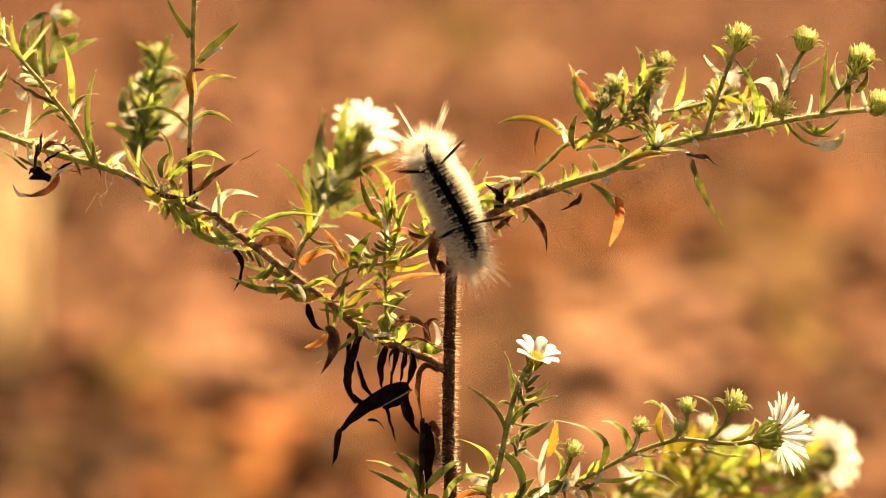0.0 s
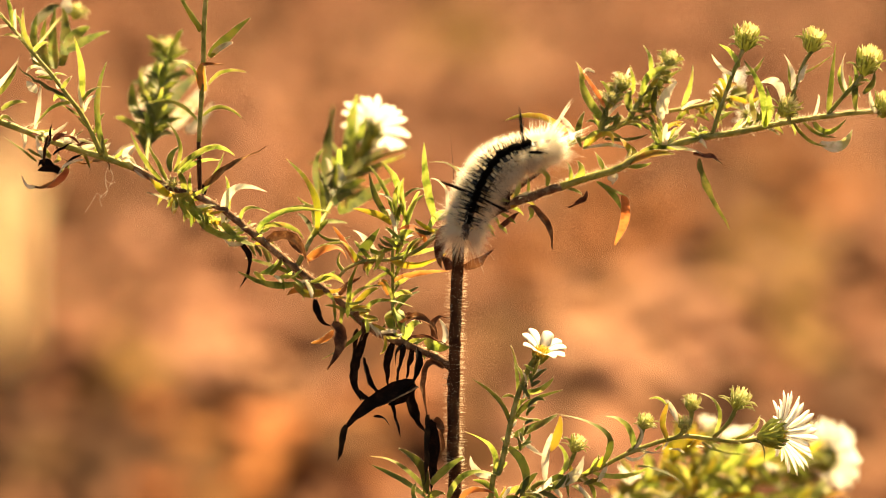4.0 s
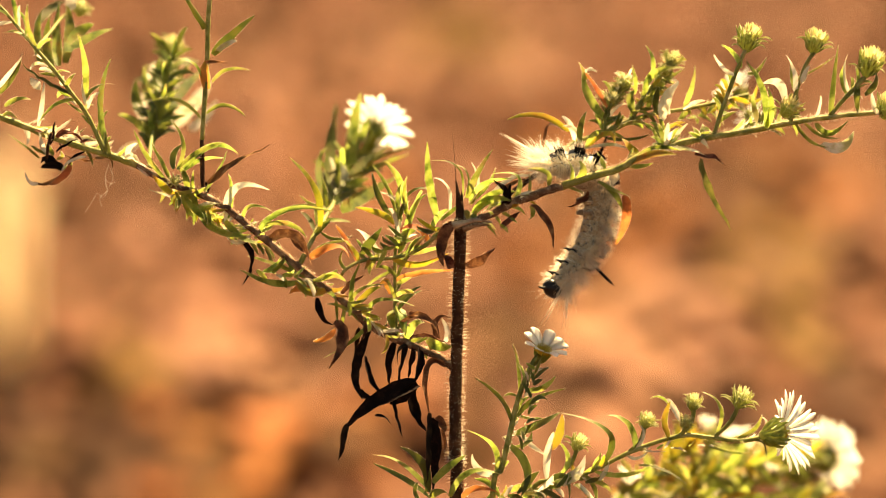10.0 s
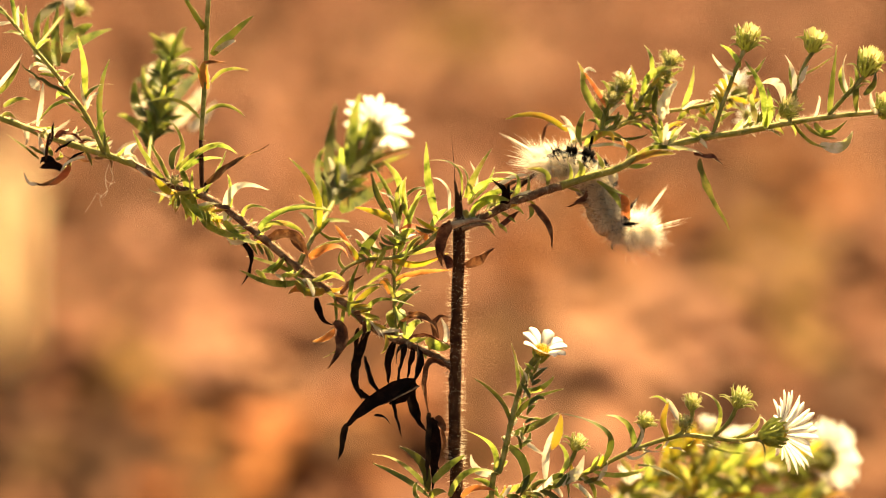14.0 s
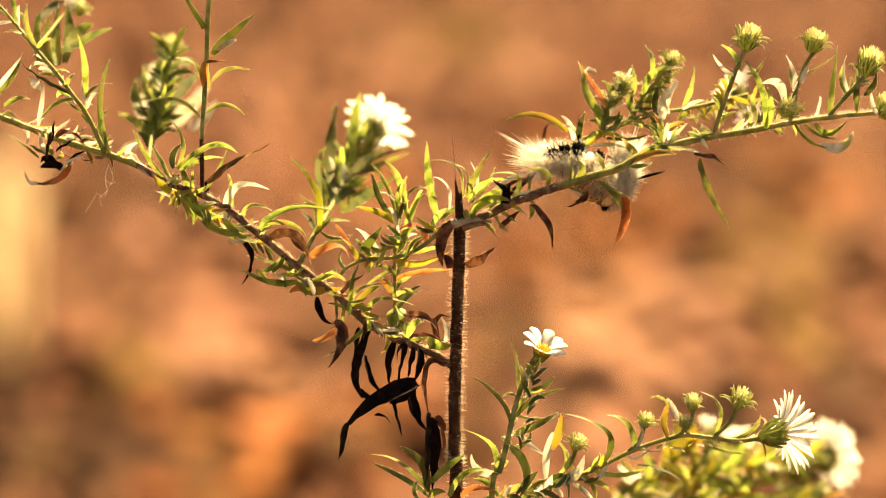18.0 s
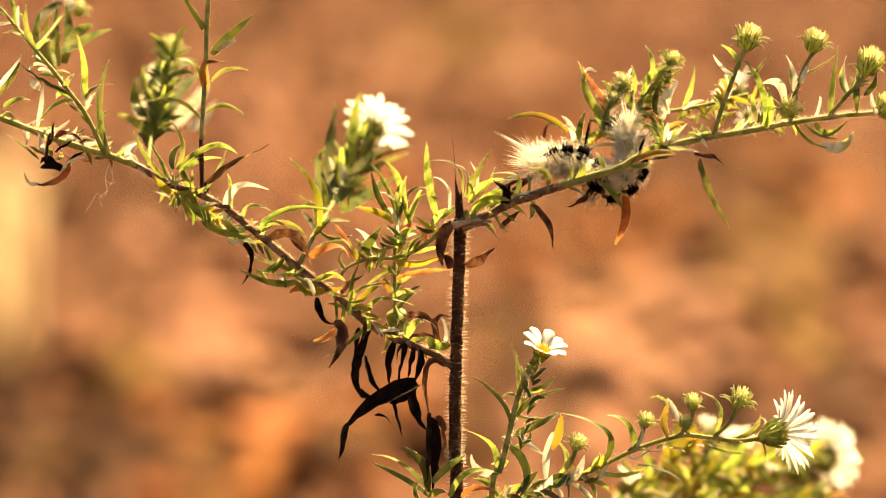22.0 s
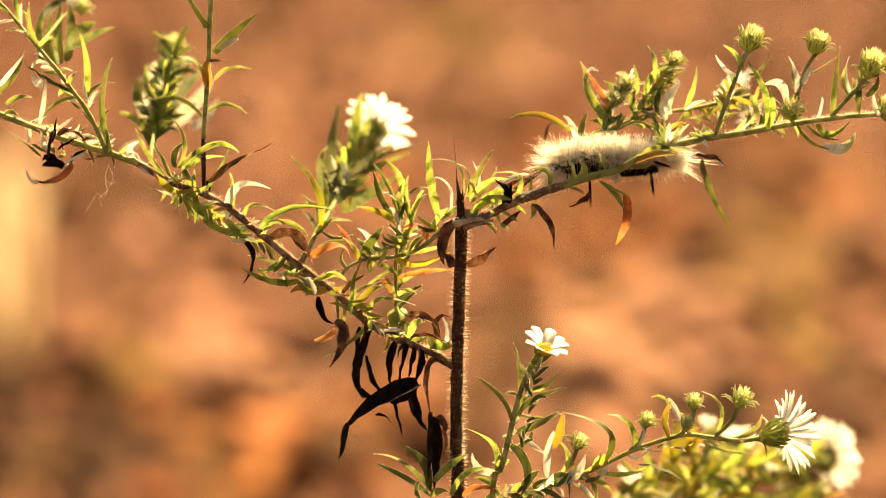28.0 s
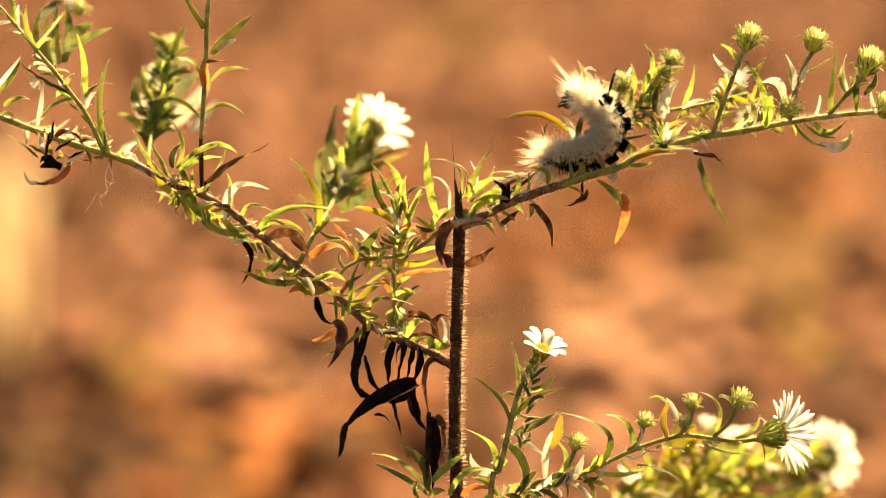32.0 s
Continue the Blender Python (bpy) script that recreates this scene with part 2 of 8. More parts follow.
def bud(parent, at, way, size, open_share=0.35, label="green flower bud with cream tips"):
    """A closed flower head: rows of overlapping pointed bracts round a cup and a tuft of pale floret tips."""
    c, axis = vec(at), Vector(way).normalized()
    r = size * (0.74 if open_share < 0.4 else 0.88) * MM
    u = axis.orthogonal().normalized()
    v = axis.cross(u)
    path = [c - axis * r * 1.25, c - axis * r * 0.9, c - axis * r * 0.3, c + axis * r * 0.4]
    rings = (0.2, 0.55, 0.78, 0.72)
    vs, fs = [], []
    for p, k in zip(path, rings):
        vs += [p + (u * math.cos(s * math.tau / 10) + v * math.sin(s * math.tau / 10)) * r * k for s in range(10)]
    for i in range(3):
        fs += [(i * 10 + s, i * 10 + (s + 1) % 10, i * 10 + 10 + (s + 1) % 10, i * 10 + 10 + s) for s in range(10)]
    fs.append(tuple(range(30, 40)))
    parts = [(vs, fs, BRACT)]
    for row in range(4):
        for s in range(9):
            a = (s + 0.5 * (row % 2) + RNG.uniform(-0.2, 0.2)) * math.tau / 9
            d = u * math.cos(a) + v * math.sin(a)
            b = c - axis * r * (0.95 - row * 0.38) + d * r * (0.5 + 0.1 * row)
            if row < 3 and RNG.random() < (0.45 if open_share < 0.4 else 0.28):
                t = b + axis * r * RNG.uniform(0.1, 0.6) + d * r * RNG.uniform(1.1, 1.6)
                m = b.lerp(t, 0.55) + axis * r * RNG.uniform(0.25, 0.45)
                shape = blade(b, m, t, r * 0.26, 0.3, 0.2, 0.05, 7)
            else:
                t = b + axis * r * 0.8 + d * r * RNG.uniform(0.15, 0.5)
                m = b.lerp(t, 0.5) + d * r * 0.12
                shape = blade(b, m, t, r * 0.3, 0.3, 0.2, 0.05, 5)
            parts.append((*shape, BRACT))
            parts.append((*fringe(shape[0], 0.2, 2), FUZZ))
    for s in range(30 if open_share < 0.4 else 70):
        a, q = RNG.random() * math.tau, math.sqrt(RNG.random()) * (0.5 if open_share < 0.4 else 0.66)
        d = (u * math.cos(a) + v * math.sin(a)) * q
        b = c + axis * r * (0.25 + 0.5 * (1 - (q / 0.67) ** 2)) + d * r
        t = b + (axis + d * 0.9) * r * RNG.uniform(0.35, 0.7) * (0.7 + open_share)
        parts.append((*blade(b, b.lerp(t, 0.5), t, r * 0.15, 0.4, 0.3, 0.05, 4, 0.6), CREAM))
    return put("flower_bud", parts, parent, c, label)


def flower(plant, at, way, size, rays, cup=0.25, label="white aster flower head with a yellow disc", skip=0.0, disc=0.24, wide=0.17):
    """An open flower head under the plant: green cup, yellow disc, and each white ray a petal of its own."""
    c, axis = vec(at), Vector(way).normalized()
    r = size * MM
    u = axis.orthogonal().normalized()
    v = axis.cross(u)
    q = r * 0.76
    vs, fs = tube([c - axis * q * 0.68, c - axis * q * 0.45, c - axis * q * 0.2, c - axis * q * 0.02], q * 0.12, q * 0.26, 14)
    parts = [(vs, fs, BRACT)]
    for row in range(3):
        for s in range(10):
            a = (s + 0.5 * (row % 2)) * math.tau / 10
            d = u * math.cos(a) + v * math.sin(a)
            b = c - axis * q * (0.62 - row * 0.16) + d * q * (0.14 + 0.06 * row)
            t = b + axis * q * 0.38 + d * q * RNG.uniform(0.06, 0.3)
            parts.append((*blade(b, b.lerp(t, 0.5) + d * q * 0.05, t, q * 0.15, 0.3, 0.2, 0.05, 5), BRACT))
    head = put("flower_head", parts, plant, c, label)
    dv, df = [], []
    for s in range(70):
        q = math.sqrt((s + 0.5) / 70)
        a = s * 2.39996
        d = (u * math.cos(a) + v * math.sin(a)) * q * disc * r
        b = c + d - axis * r * 0.03
        tv, tf = tube([b, b + axis * r * (0.13 - 0.05 * q), b + axis * r * (0.17 - 0.06 * q)], r * 0.028, r * 0.016, 5)
        k = len(dv)
        dv += tv
        df += [tuple(i + k for i in f) for f in tf]
    put("disc", [(dv, df, DISC)], head, c, "golden yellow centre of tiny florets")
    for s in range(rays):
        if RNG.random() < skip:
            continue
        a = (s + RNG.uniform(-0.25, 0.25)) * math.tau / rays
        d = u * math.cos(a) + v * math.sin(a)
        b = c + d * r * 0.18
        ln = r * RNG.uniform(0.78, 1.0)
        lift = cup + RNG.uniform(-0.14, 0.14)
        t = b + (d + axis * lift).normalized() * ln * 0.85
        m = b.lerp(t, 0.5) + axis * r * 0.05
        ctrl_vs, ctrl_fs = petal(b, m, t, r * wide * RNG.uniform(0.85, 1.15), axis)
        put("petal", [(ctrl_vs, ctrl_fs, PETAL)], head, b)
    return head


def petal(base, mid, tip, width, facing, thick=0.06, steps=6):
    """A strap-shaped ray with a rounded tip, facing along the head's axis."""
    ctrl = mid * 2 - (base + tip) * 0.5
    vs, fs = [], []
    for i in range(steps + 1):
        t = i / steps
        p = base * (1 - t) ** 2 + ctrl * 2 * t * (1 - t) + tip * t * t
        along = ((ctrl - base) * (1 - t) + (tip - ctrl) * t).normalized()
        side = along.cross(facing).normalized()
        up = side.cross(along)
        w = width * 0.5 * (0.45 + 0.55 * min(1, t * 2)) * math.sqrt(max(0.06, 1 - max(0, t - 0.72) ** 2 / 0.082))
        vs += [p + side * w + up * w * 0.25, p + up * thick * MM, p - side * w + up * w * 0.25, p - up * thick * MM]
    for i in range(steps):
        for s in range(4):
            q = (s + 1) % 4
            fs.append((i * 4 + s, i * 4 + q, i * 4 + 4 + q, i * 4 + 4 + s))
    fs += [(3, 2, 1, 0), tuple(steps * 4 + s for s in range(4))]
    return vs, fs


# ---- ground ----
def ground_material():
    mat = bpy.data.materials.new("forest_floor")
    mat.use_nodes = True
    nt = mat.node_tree
    coord = nt.nodes.new("ShaderNodeTexCoord")
    cells = nt.nodes.new("ShaderNodeTexVoronoi")
    cells.inputs["Scale"].default_value = 14
    patch = nt.nodes.new("ShaderNodeTexNoise")
    patch.inputs["Scale"].default_value, patch.inputs["Detail"].default_value = 12.0, 5
    ramp = nt.nodes.new("ShaderNodeValToRGB")
    ramp.color_ramp.elements[0].color, ramp.color_ramp.elements[1].color = (0.055, 0.022, 0.0095, 1), (0.08, 0.033, 0.015, 1)
    mix = nt.nodes.new("ShaderNodeMix")
    mix.data_type = "RGBA"
    mix.blend_type = "MULTIPLY"
    mix.inputs[0].default_value = 0.35
    for tex in (cells, patch):
        nt.links.new(coord.outputs["Object"], tex.inputs["Vector"])
    nt.links.new(patch.outputs[0], ramp.inputs[0])
    nt.links.new(ramp.outputs[0], mix.inputs[6])
    nt.links.new(cells.outputs["Color"], mix.inputs[7])
    bsdf = nt.nodes["Principled BSDF"]
    nt.links.new(mix.outputs[2], bsdf.inputs["Base Color"])
    bsdf.inputs["Roughness"].default_value = 0.9
    bsdf.inputs["Specular IOR Level"].default_value = 0.05
    relief = nt.nodes.new("ShaderNodeBump")
    relief.inputs["Strength"].default_value, relief.inputs["Distance"].default_value = 0.6, 0.01
    nt.links.new(cells.outputs["Distance"], relief.inputs["Height"])
    nt.links.new(relief.outputs[0], bsdf.inputs["Normal"])
    return mat


def litter_material(name, stops):
    """Dry leaves, each island of its own colour."""
    mat = bpy.data.materials.new(name)
    mat.use_nodes = True
    nt = mat.node_tree
    bsdf = nt.nodes["Principled BSDF"]
    geo = nt.nodes.new("ShaderNodeNewGeometry")
    ramp = nt.nodes.new("ShaderNodeValToRGB")
    while len(ramp.color_ramp.elements) < len(stops):
        ramp.color_ramp.elements.new(0.5)
    for i, c in enumerate(stops):
        ramp.color_ramp.elements[i].position = i / (len(stops) - 1)
        ramp.color_ramp.elements[i].color = (*c, 1)
    coord = nt.nodes.new("ShaderNodeTexCoord")
    grain = nt.nodes.new("ShaderNodeTexNoise")
    grain.inputs["Scale"].default_value = 60
    nt.links.new(coord.outputs["Object"], grain.inputs["Vector"])
    mix = nt.nodes.new("ShaderNodeMix")
    mix.data_type = "RGBA"
    mix.blend_type = "MULTIPLY"
    mix.inputs[0].default_value = 0.4
    nt.links.new(geo.outputs["Random Per Island"], ramp.inputs[0])
    nt.links.new(ramp.outputs[0], mix.inputs[6])
    nt.links.new(grain.outputs["Color"], mix.inputs[7])
    nt.links.new(mix.outputs[2], bsdf.inputs["Base Color"])
    bsdf.inputs["Roughness"].default_value = 0.75
    bsdf.inputs["Specular IOR Level"].default_value = 0.05
    clear = nt.nodes.new("ShaderNodeBsdfTranslucent")
    both = nt.nodes.new("ShaderNodeMixShader")
    both.inputs[0].default_value = 0.3
    nt.links.new(mix.outputs[2], clear.inputs["Color"])
    nt.links.new(bsdf.outputs[0], both.inputs[1])
    nt.links.new(clear.outputs[0], both.inputs[2])
    nt.links.new(both.outputs[0], nt.nodes["Material Output"].inputs["Surface"])
    return mat


def flat_leaf(rng, size, at, turn, lean, curl):
    """An oval dry leaf, curled along its midrib, lying at the point at."""
    vs, fs = [], []
    m = Matrix.Translation(at) @ Euler((lean[0], lean[1], turn)).to_matrix().to_4x4()
    for i in range(5):
        t = i / 4
        w = size * 0.3 * math.sin(math.pi * (0.06 + 0.88 * t)) ** 0.8 * rng.uniform(0.85, 1.15)
        x = size * (t - 0.5)
        lift = curl * size * (2 * t - 1) ** 2
        for y, z in ((-w, curl * w * 0.9), (0, 0.0), (w, curl * w * 0.9), (0, -0.0012)):
            vs.append(m @ Vector((x, y, z + lift)))
    for i in range(4):
        for s in range(4):
            r = (s + 1) % 4
            fs.append((i * 4 + s, i * 4 + r, i * 4 + 4 + r, i * 4 + 4 + s))
    return vs, fs


def build_ground():
    floor = ground_material()
    bm = bmesh.new()
    bmesh.ops.create_grid(bm, x_segments=80, y_segments=80, size=4)
    for v in bm.verts:
        v.co.y += 3.0
        edge = max(0.0, 1 - max(abs(v.co.x), abs(v.co.y - 3.0)) / 4)
        v.co.z = min(1, edge * 4) * (0.006 * noise.noise(v.co * 2.2) + 0.008 * noise.noise(v.co * 7)) if v.co.y > 0.35 else 0
    rim = [e for e in bm.edges if e.is_boundary]
    far = bmesh.ops.extrude_edge_only(bm, edges=rim)["geom"]
    for v in far:
        if isinstance(v, bmesh.types.BMVert):
            v.co.x, v.co.y = v.co.x * 300, 3.0 + (v.co.y - 3.0) * 300
    bmesh.ops.recalc_face_normals(bm, faces=bm.faces)
    me = bpy.data.meshes.new("ground")
    bm.to_mesh(me)
    me.materials.append(floor)
    tagged(new("ground", me), "brown woodland ground strewn with dry leaves", "ground", kind="structure")
    # drifts of the fallen leaves: floor light and shade painted as pale, umber and dark; rust red, olive; each an oval
    # (x, y, half width)
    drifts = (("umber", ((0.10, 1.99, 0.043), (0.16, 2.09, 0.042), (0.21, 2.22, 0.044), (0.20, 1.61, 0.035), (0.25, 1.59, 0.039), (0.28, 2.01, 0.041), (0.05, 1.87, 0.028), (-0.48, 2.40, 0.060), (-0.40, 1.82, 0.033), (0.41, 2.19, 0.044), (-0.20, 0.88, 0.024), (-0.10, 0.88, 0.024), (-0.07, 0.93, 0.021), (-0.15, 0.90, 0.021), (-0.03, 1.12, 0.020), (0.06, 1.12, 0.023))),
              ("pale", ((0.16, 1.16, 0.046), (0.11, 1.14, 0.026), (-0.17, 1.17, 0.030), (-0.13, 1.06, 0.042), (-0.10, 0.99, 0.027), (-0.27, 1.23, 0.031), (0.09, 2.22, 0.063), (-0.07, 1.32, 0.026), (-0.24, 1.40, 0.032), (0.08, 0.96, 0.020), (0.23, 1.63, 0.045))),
              ("shade_toned", ((-0.29, 1.04, 0.027), (-0.25, 0.89, 0.038), (-0.19, 0.92, 0.042), (-0.22, 0.98, 0.029), (-0.06, 0.94, 0.032), (0.05, 1.14, 0.026), (0.07, 1.04, 0.026), (0.26, 1.04, 0.030), (-0.06, 1.09, 0.021), (-0.15, 0.86, 0.041), (0.20, 0.95, 0.032))),
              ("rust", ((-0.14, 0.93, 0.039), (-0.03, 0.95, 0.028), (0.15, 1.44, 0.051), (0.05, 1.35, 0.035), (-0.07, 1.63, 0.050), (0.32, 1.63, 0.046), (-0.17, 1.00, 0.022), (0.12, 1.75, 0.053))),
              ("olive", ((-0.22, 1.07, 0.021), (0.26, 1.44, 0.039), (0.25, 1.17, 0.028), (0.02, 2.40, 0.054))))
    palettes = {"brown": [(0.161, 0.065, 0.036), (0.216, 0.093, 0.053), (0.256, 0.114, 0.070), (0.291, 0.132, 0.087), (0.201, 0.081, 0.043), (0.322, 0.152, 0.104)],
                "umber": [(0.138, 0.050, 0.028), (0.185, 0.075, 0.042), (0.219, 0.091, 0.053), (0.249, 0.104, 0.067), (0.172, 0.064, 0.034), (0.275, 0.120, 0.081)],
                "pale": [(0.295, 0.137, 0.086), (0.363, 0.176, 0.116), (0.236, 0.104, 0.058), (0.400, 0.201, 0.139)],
                "shade_toned": [(0.062, 0.026, 0.014), (0.096, 0.040, 0.023), (0.151, 0.066, 0.040), (0.080, 0.035, 0.018)],
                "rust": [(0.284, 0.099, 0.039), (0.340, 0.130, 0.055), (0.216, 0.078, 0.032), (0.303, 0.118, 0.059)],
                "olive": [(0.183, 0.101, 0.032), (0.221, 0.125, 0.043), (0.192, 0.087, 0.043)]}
    labels = {"brown": "carpet of curled brown and russet fallen leaves", "umber": "drift of darker brown fallen leaves", "pale": "drift of dry fallen leaves coloured pale for sunlit floor", "shade_toned": "drift of fallen leaves coloured dark for shade",
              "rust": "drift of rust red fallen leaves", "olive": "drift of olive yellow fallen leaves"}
    rng = random.Random(21)
    sheets = {kind: ([], []) for kind in palettes}
    for _ in range(36000):
        y = rng.uniform(-1.2, 5.2)
        x = rng.uniform(-2.6, 2.6)
        if Vector((x, y + 0.53)).length < 0.2:
            continue
        rim = max(abs(x) / 2.6, abs(y - 2.0) / 3.2)
        if rng.random() < (rim - 0.6) / 0.4:
            continue
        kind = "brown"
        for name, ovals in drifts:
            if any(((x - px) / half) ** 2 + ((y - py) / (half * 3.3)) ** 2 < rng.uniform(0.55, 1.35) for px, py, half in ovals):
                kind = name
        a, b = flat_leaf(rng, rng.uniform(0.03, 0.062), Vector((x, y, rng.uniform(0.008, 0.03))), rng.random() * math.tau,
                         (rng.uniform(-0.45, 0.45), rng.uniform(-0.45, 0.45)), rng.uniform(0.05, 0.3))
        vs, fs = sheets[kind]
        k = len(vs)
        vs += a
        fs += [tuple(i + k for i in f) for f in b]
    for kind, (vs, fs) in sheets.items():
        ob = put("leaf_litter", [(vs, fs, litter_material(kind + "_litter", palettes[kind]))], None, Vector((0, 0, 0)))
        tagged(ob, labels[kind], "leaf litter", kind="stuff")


build_ground()

# ---- the aster with the broken top ----
BASE_A = Vector((0.0028, -0.052, 0.0))
aster = thing("aster_plant", BASE_A, "broken-topped aster with brown hairy stem, green and withered leaves", "wild plant")
main = stem("main_stem", aster, [(2.8, -52.0, -4.0), (2.0, -46.0, 120.0), (1.6, -30.0, 250.0), (2.8, -14.8, 344.6), (2.4, -11.6, 356.7), (2.6, -6.4, 376.0), (3.2, -1.3, 395.3), (3.4, 0.6, 402.6), (3.4, 1.7, 406.6)], 1.75, 1.35, [BARK], 2800, "dark brown hairy upright stem", hair_length=0.8, hair_from=0.8)
left = stem("side_branch", aster, [(2.4, -6.8, 374.5), (-1.8, -5.1, 377.1), (-10.5, -3.2, 380.2), (-16.8, -2.4, 383.4), (-23.0, -1.9, 389.2), (-29.2, -1.6, 393.8), (-35.5, -0.4, 398.7), (-41.7, -0.0, 403.8), (-47.9, 1.3, 408.6), (-54.2, 3.1, 411.6), (-60.5, 3.7, 413.6), (-66.9, 5.5, 416.8), (-73.1, 6.2, 419.1), (-79.5, 7.6, 420.7), (-85.8, 8.1, 422.6), (-92.2, 9.7, 424.7), (-98.5, 10.3, 427.0), (-107.5, 12.4, 430.7)], 0.98, 0.7, [MOTTLE, STALK], 2600, "brown arching branch, green towards its tip", 0.67, 0.36)
right = stem("side_branch", aster, [(3.9, 1.2, 404.5), (8.2, 0.8, 406.9), (14.5, 1.6, 410.0), (20.7, 2.2, 412.2), (27.0, 2.8, 414.2), (31.9, 3.2, 415.8), (38.2, 3.7, 417.5), (43.2, 4.4, 420.3), (48.2, 5.8, 421.6), (53.2, 6.2, 423.1), (59.6, 7.5, 424.1), (65.9, 7.7, 425.0), (73.4, 8.1, 426.5), (81.0, 9.4, 427.5), (89.8, 9.7, 428.6), (98.5, 10.9, 429.0), (109.0, 12.1, 429.7)], 1.05, 0.45, [MOTTLE, STALK], 4200, "hairy side branch, brown at its foot and green beyond", 0.22, 0.5)

# splintered tip and node of the main stem
for points, r0, r1 in ((((3.4, 1.4, 405.6), (3.3, 2.4, 408.8), (2.9, 3.1, 411.6), (2.4, 4.0, 415.0)), 1.33, 0.12), (((3.6, 1.8, 410.5), (3.7, 2.1, 411.7), (3.7, 2.4, 412.7)), 0.45, 0.05), (((2.4, 3.9, 414.4), (2.3, 4.7, 417.6), (1.9, 5.8, 421.6), (1.6, 6.8, 425.2)), 0.07, 0.03)):
    put("splinter", [(*tube(spline([vec(p) for p in points], 0.8 * MM), r0 * MM, r1 * MM, 8), BARK)], main, vec(points[0]))
stem("twig", main, [(0.2, 0.1, 405.0), (1.7, -0.7, 405.7), (3.5, -1.1, 406.1), (5.5, -0.5, 406.6), (7.7, 0.1, 406.7), (10.5, 0.6, 406.0)], 1.1, 0.2, [PEEL], 420, "peeling pale brown twig stub across the stem", 1.0, 0.4)
stem("twig", main, [(4.0, -0.2, 404.8), (6.0, -0.2, 405.5), (8.2, 0.3, 405.6), (10.2, 0.6, 405.3)], 0.8, 0.15, [MOTTLE], 160, "brown twig stub below", 1.0, 0.4)
stem("twig", right, [(13.2, 1.3, 409.3), (13.8, 1.0, 411.5), (13.3, 1.0, 413.0), (12.2, 1.3, 414.0), (11.0, 1.7, 414.8)], 0.7, 0.12, [DEAD], 0, "withered black side shoot")

# twigs of the left branch
twig_tip = stem("twig", left, [(-75.3, 6.4, 420.2), (-79.4, 8.6, 428.3), (-83.1, 9.9, 433.1), (-87.1, 12.2, 437.8), (-91.0, 14.3, 441.8), (-94.9, 16.4, 445.9), (-98.9, 18.6, 450.0), (-104.1, 20.7, 454.1)], 0.55, 0.35, [STALK], 160, "thin green twig")
twig_up = stem("twig", left, [(-53.4, 3.0, 411.2), (-53.7, 5.5, 416.8), (-53.7, 7.5, 424.1), (-53.3, 9.4, 431.3), (-52.8, 11.4, 438.6), (-52.7, 13.3, 445.8), (-52.3, 15.3, 453.1), (-52.1, 17.2, 460.3)], 0.5, 0.55, [BARK, STALK], 260, "upright twig, dark below and green above", 0.25, 0.35)
stem("twig", left, [(-53.3, 13.6, 446.8), (-54.9, 13.3, 449.6), (-56.9, 13.1, 452.9), (-58.1, 13.9, 455.8)], 0.75, 0.3, [DARK], 0, "dark green side shoot")
twig_flower = stem("twig", left, [(-32.0, -0.9, 396.5), (-30.0, 3.1, 400.0), (-28.4, 8.9, 402.3), (-26.7, 15.5, 403.7), (-25.0, 24.2, 405.5), (-22.7, 33.8, 410.2), (-19.6, 39.6, 416.3), (-17.8, 41.3, 419.0)], 0.6, 0.4, [STALK], 80, "pale green twig bearing a flower")
twig_mid = stem("twig", left, [(-10.5, -3.4, 379.7), (-10.8, -0.0, 384.5), (-11.0, 2.9, 391.5), (-11.0, 4.4, 397.0), (-10.6, 5.2, 404.0), (-9.8, 7.2, 411.2)], 0.5, 0.3, [STALK], 80, "thin leafy green twig")
twig_cross = stem("twig", main, [(2.8, 1.6, 405.9), (-1.1, 1.9, 403.2), (-5.5, 1.0, 399.9), (-11.1, 0.5, 397.9), (-17.4, -0.6, 397.7), (-21.5, -2.0, 396.3), (-23.0, -2.5, 394.4)], 0.55, 0.35, [STALK], 120, "thin green twig crossing the fork")
stem("twig", left, [(-65.4, 5.5, 416.8), (-66.4, 15.3, 418.4), (-66.8, 31.0, 422.9), (-65.3, 40.9, 428.9), (-63.7, 44.7, 435.5)], 0.5, 0.4, [STALK], 0, "green twig with a bud, behind the branch")
stem("twig", left, [(-91.0, 14.3, 441.8), (-89.6, 26.2, 443.5), (-87.9, 32.9, 445.6), (-85.9, 37.5, 447.1)], 0.4, 0.35, [STALK], 0, "green twig")

# leaves along the outer left branch
leaf(left, (-74.4, 6.3, 419.7), (-76.5, 8.1, 430.3), (-74.5, 10.6, 439.7), 1.7, GREEN, 0.3)
leaf(left, (-74.1, 5.7, 419.3), (-75.0, 5.9, 421.9), (-75.5, 6.8, 425.2), 1.0, WILTED, 0.1)
stem("twig", left, [(-88.1, 4.9, 418.2), (-87.8, 5.8, 421.6), (-87.0, 6.6, 424.5)], 0.3, 0.35, [BARK], 40, "withered leaf stalk", 1.0, 0.3)
leaf(left, (-87.8, 5.8, 421.6), (-87.1, 6.5, 424.3), (-86.3, 6.7, 426.8), 1.1, DEAD, 0.3)
leaf(left, (-85.4, 4.6, 417.0), (-87.2, 4.4, 418.5), (-89.3, 4.5, 418.8), 1.6, DEAD, 0.2)
leaf(left, (-84.5, 4.4, 416.5), (-86.8, 4.8, 417.7), (-89.3, 4.6, 417.3), 1.8, DEAD, -0.3)
leaf(left, (-85.8, 5.0, 417.4), (-87.6, 5.6, 419.1), (-89.1, 5.3, 417.9), 1.2, DEAD, 0.2)
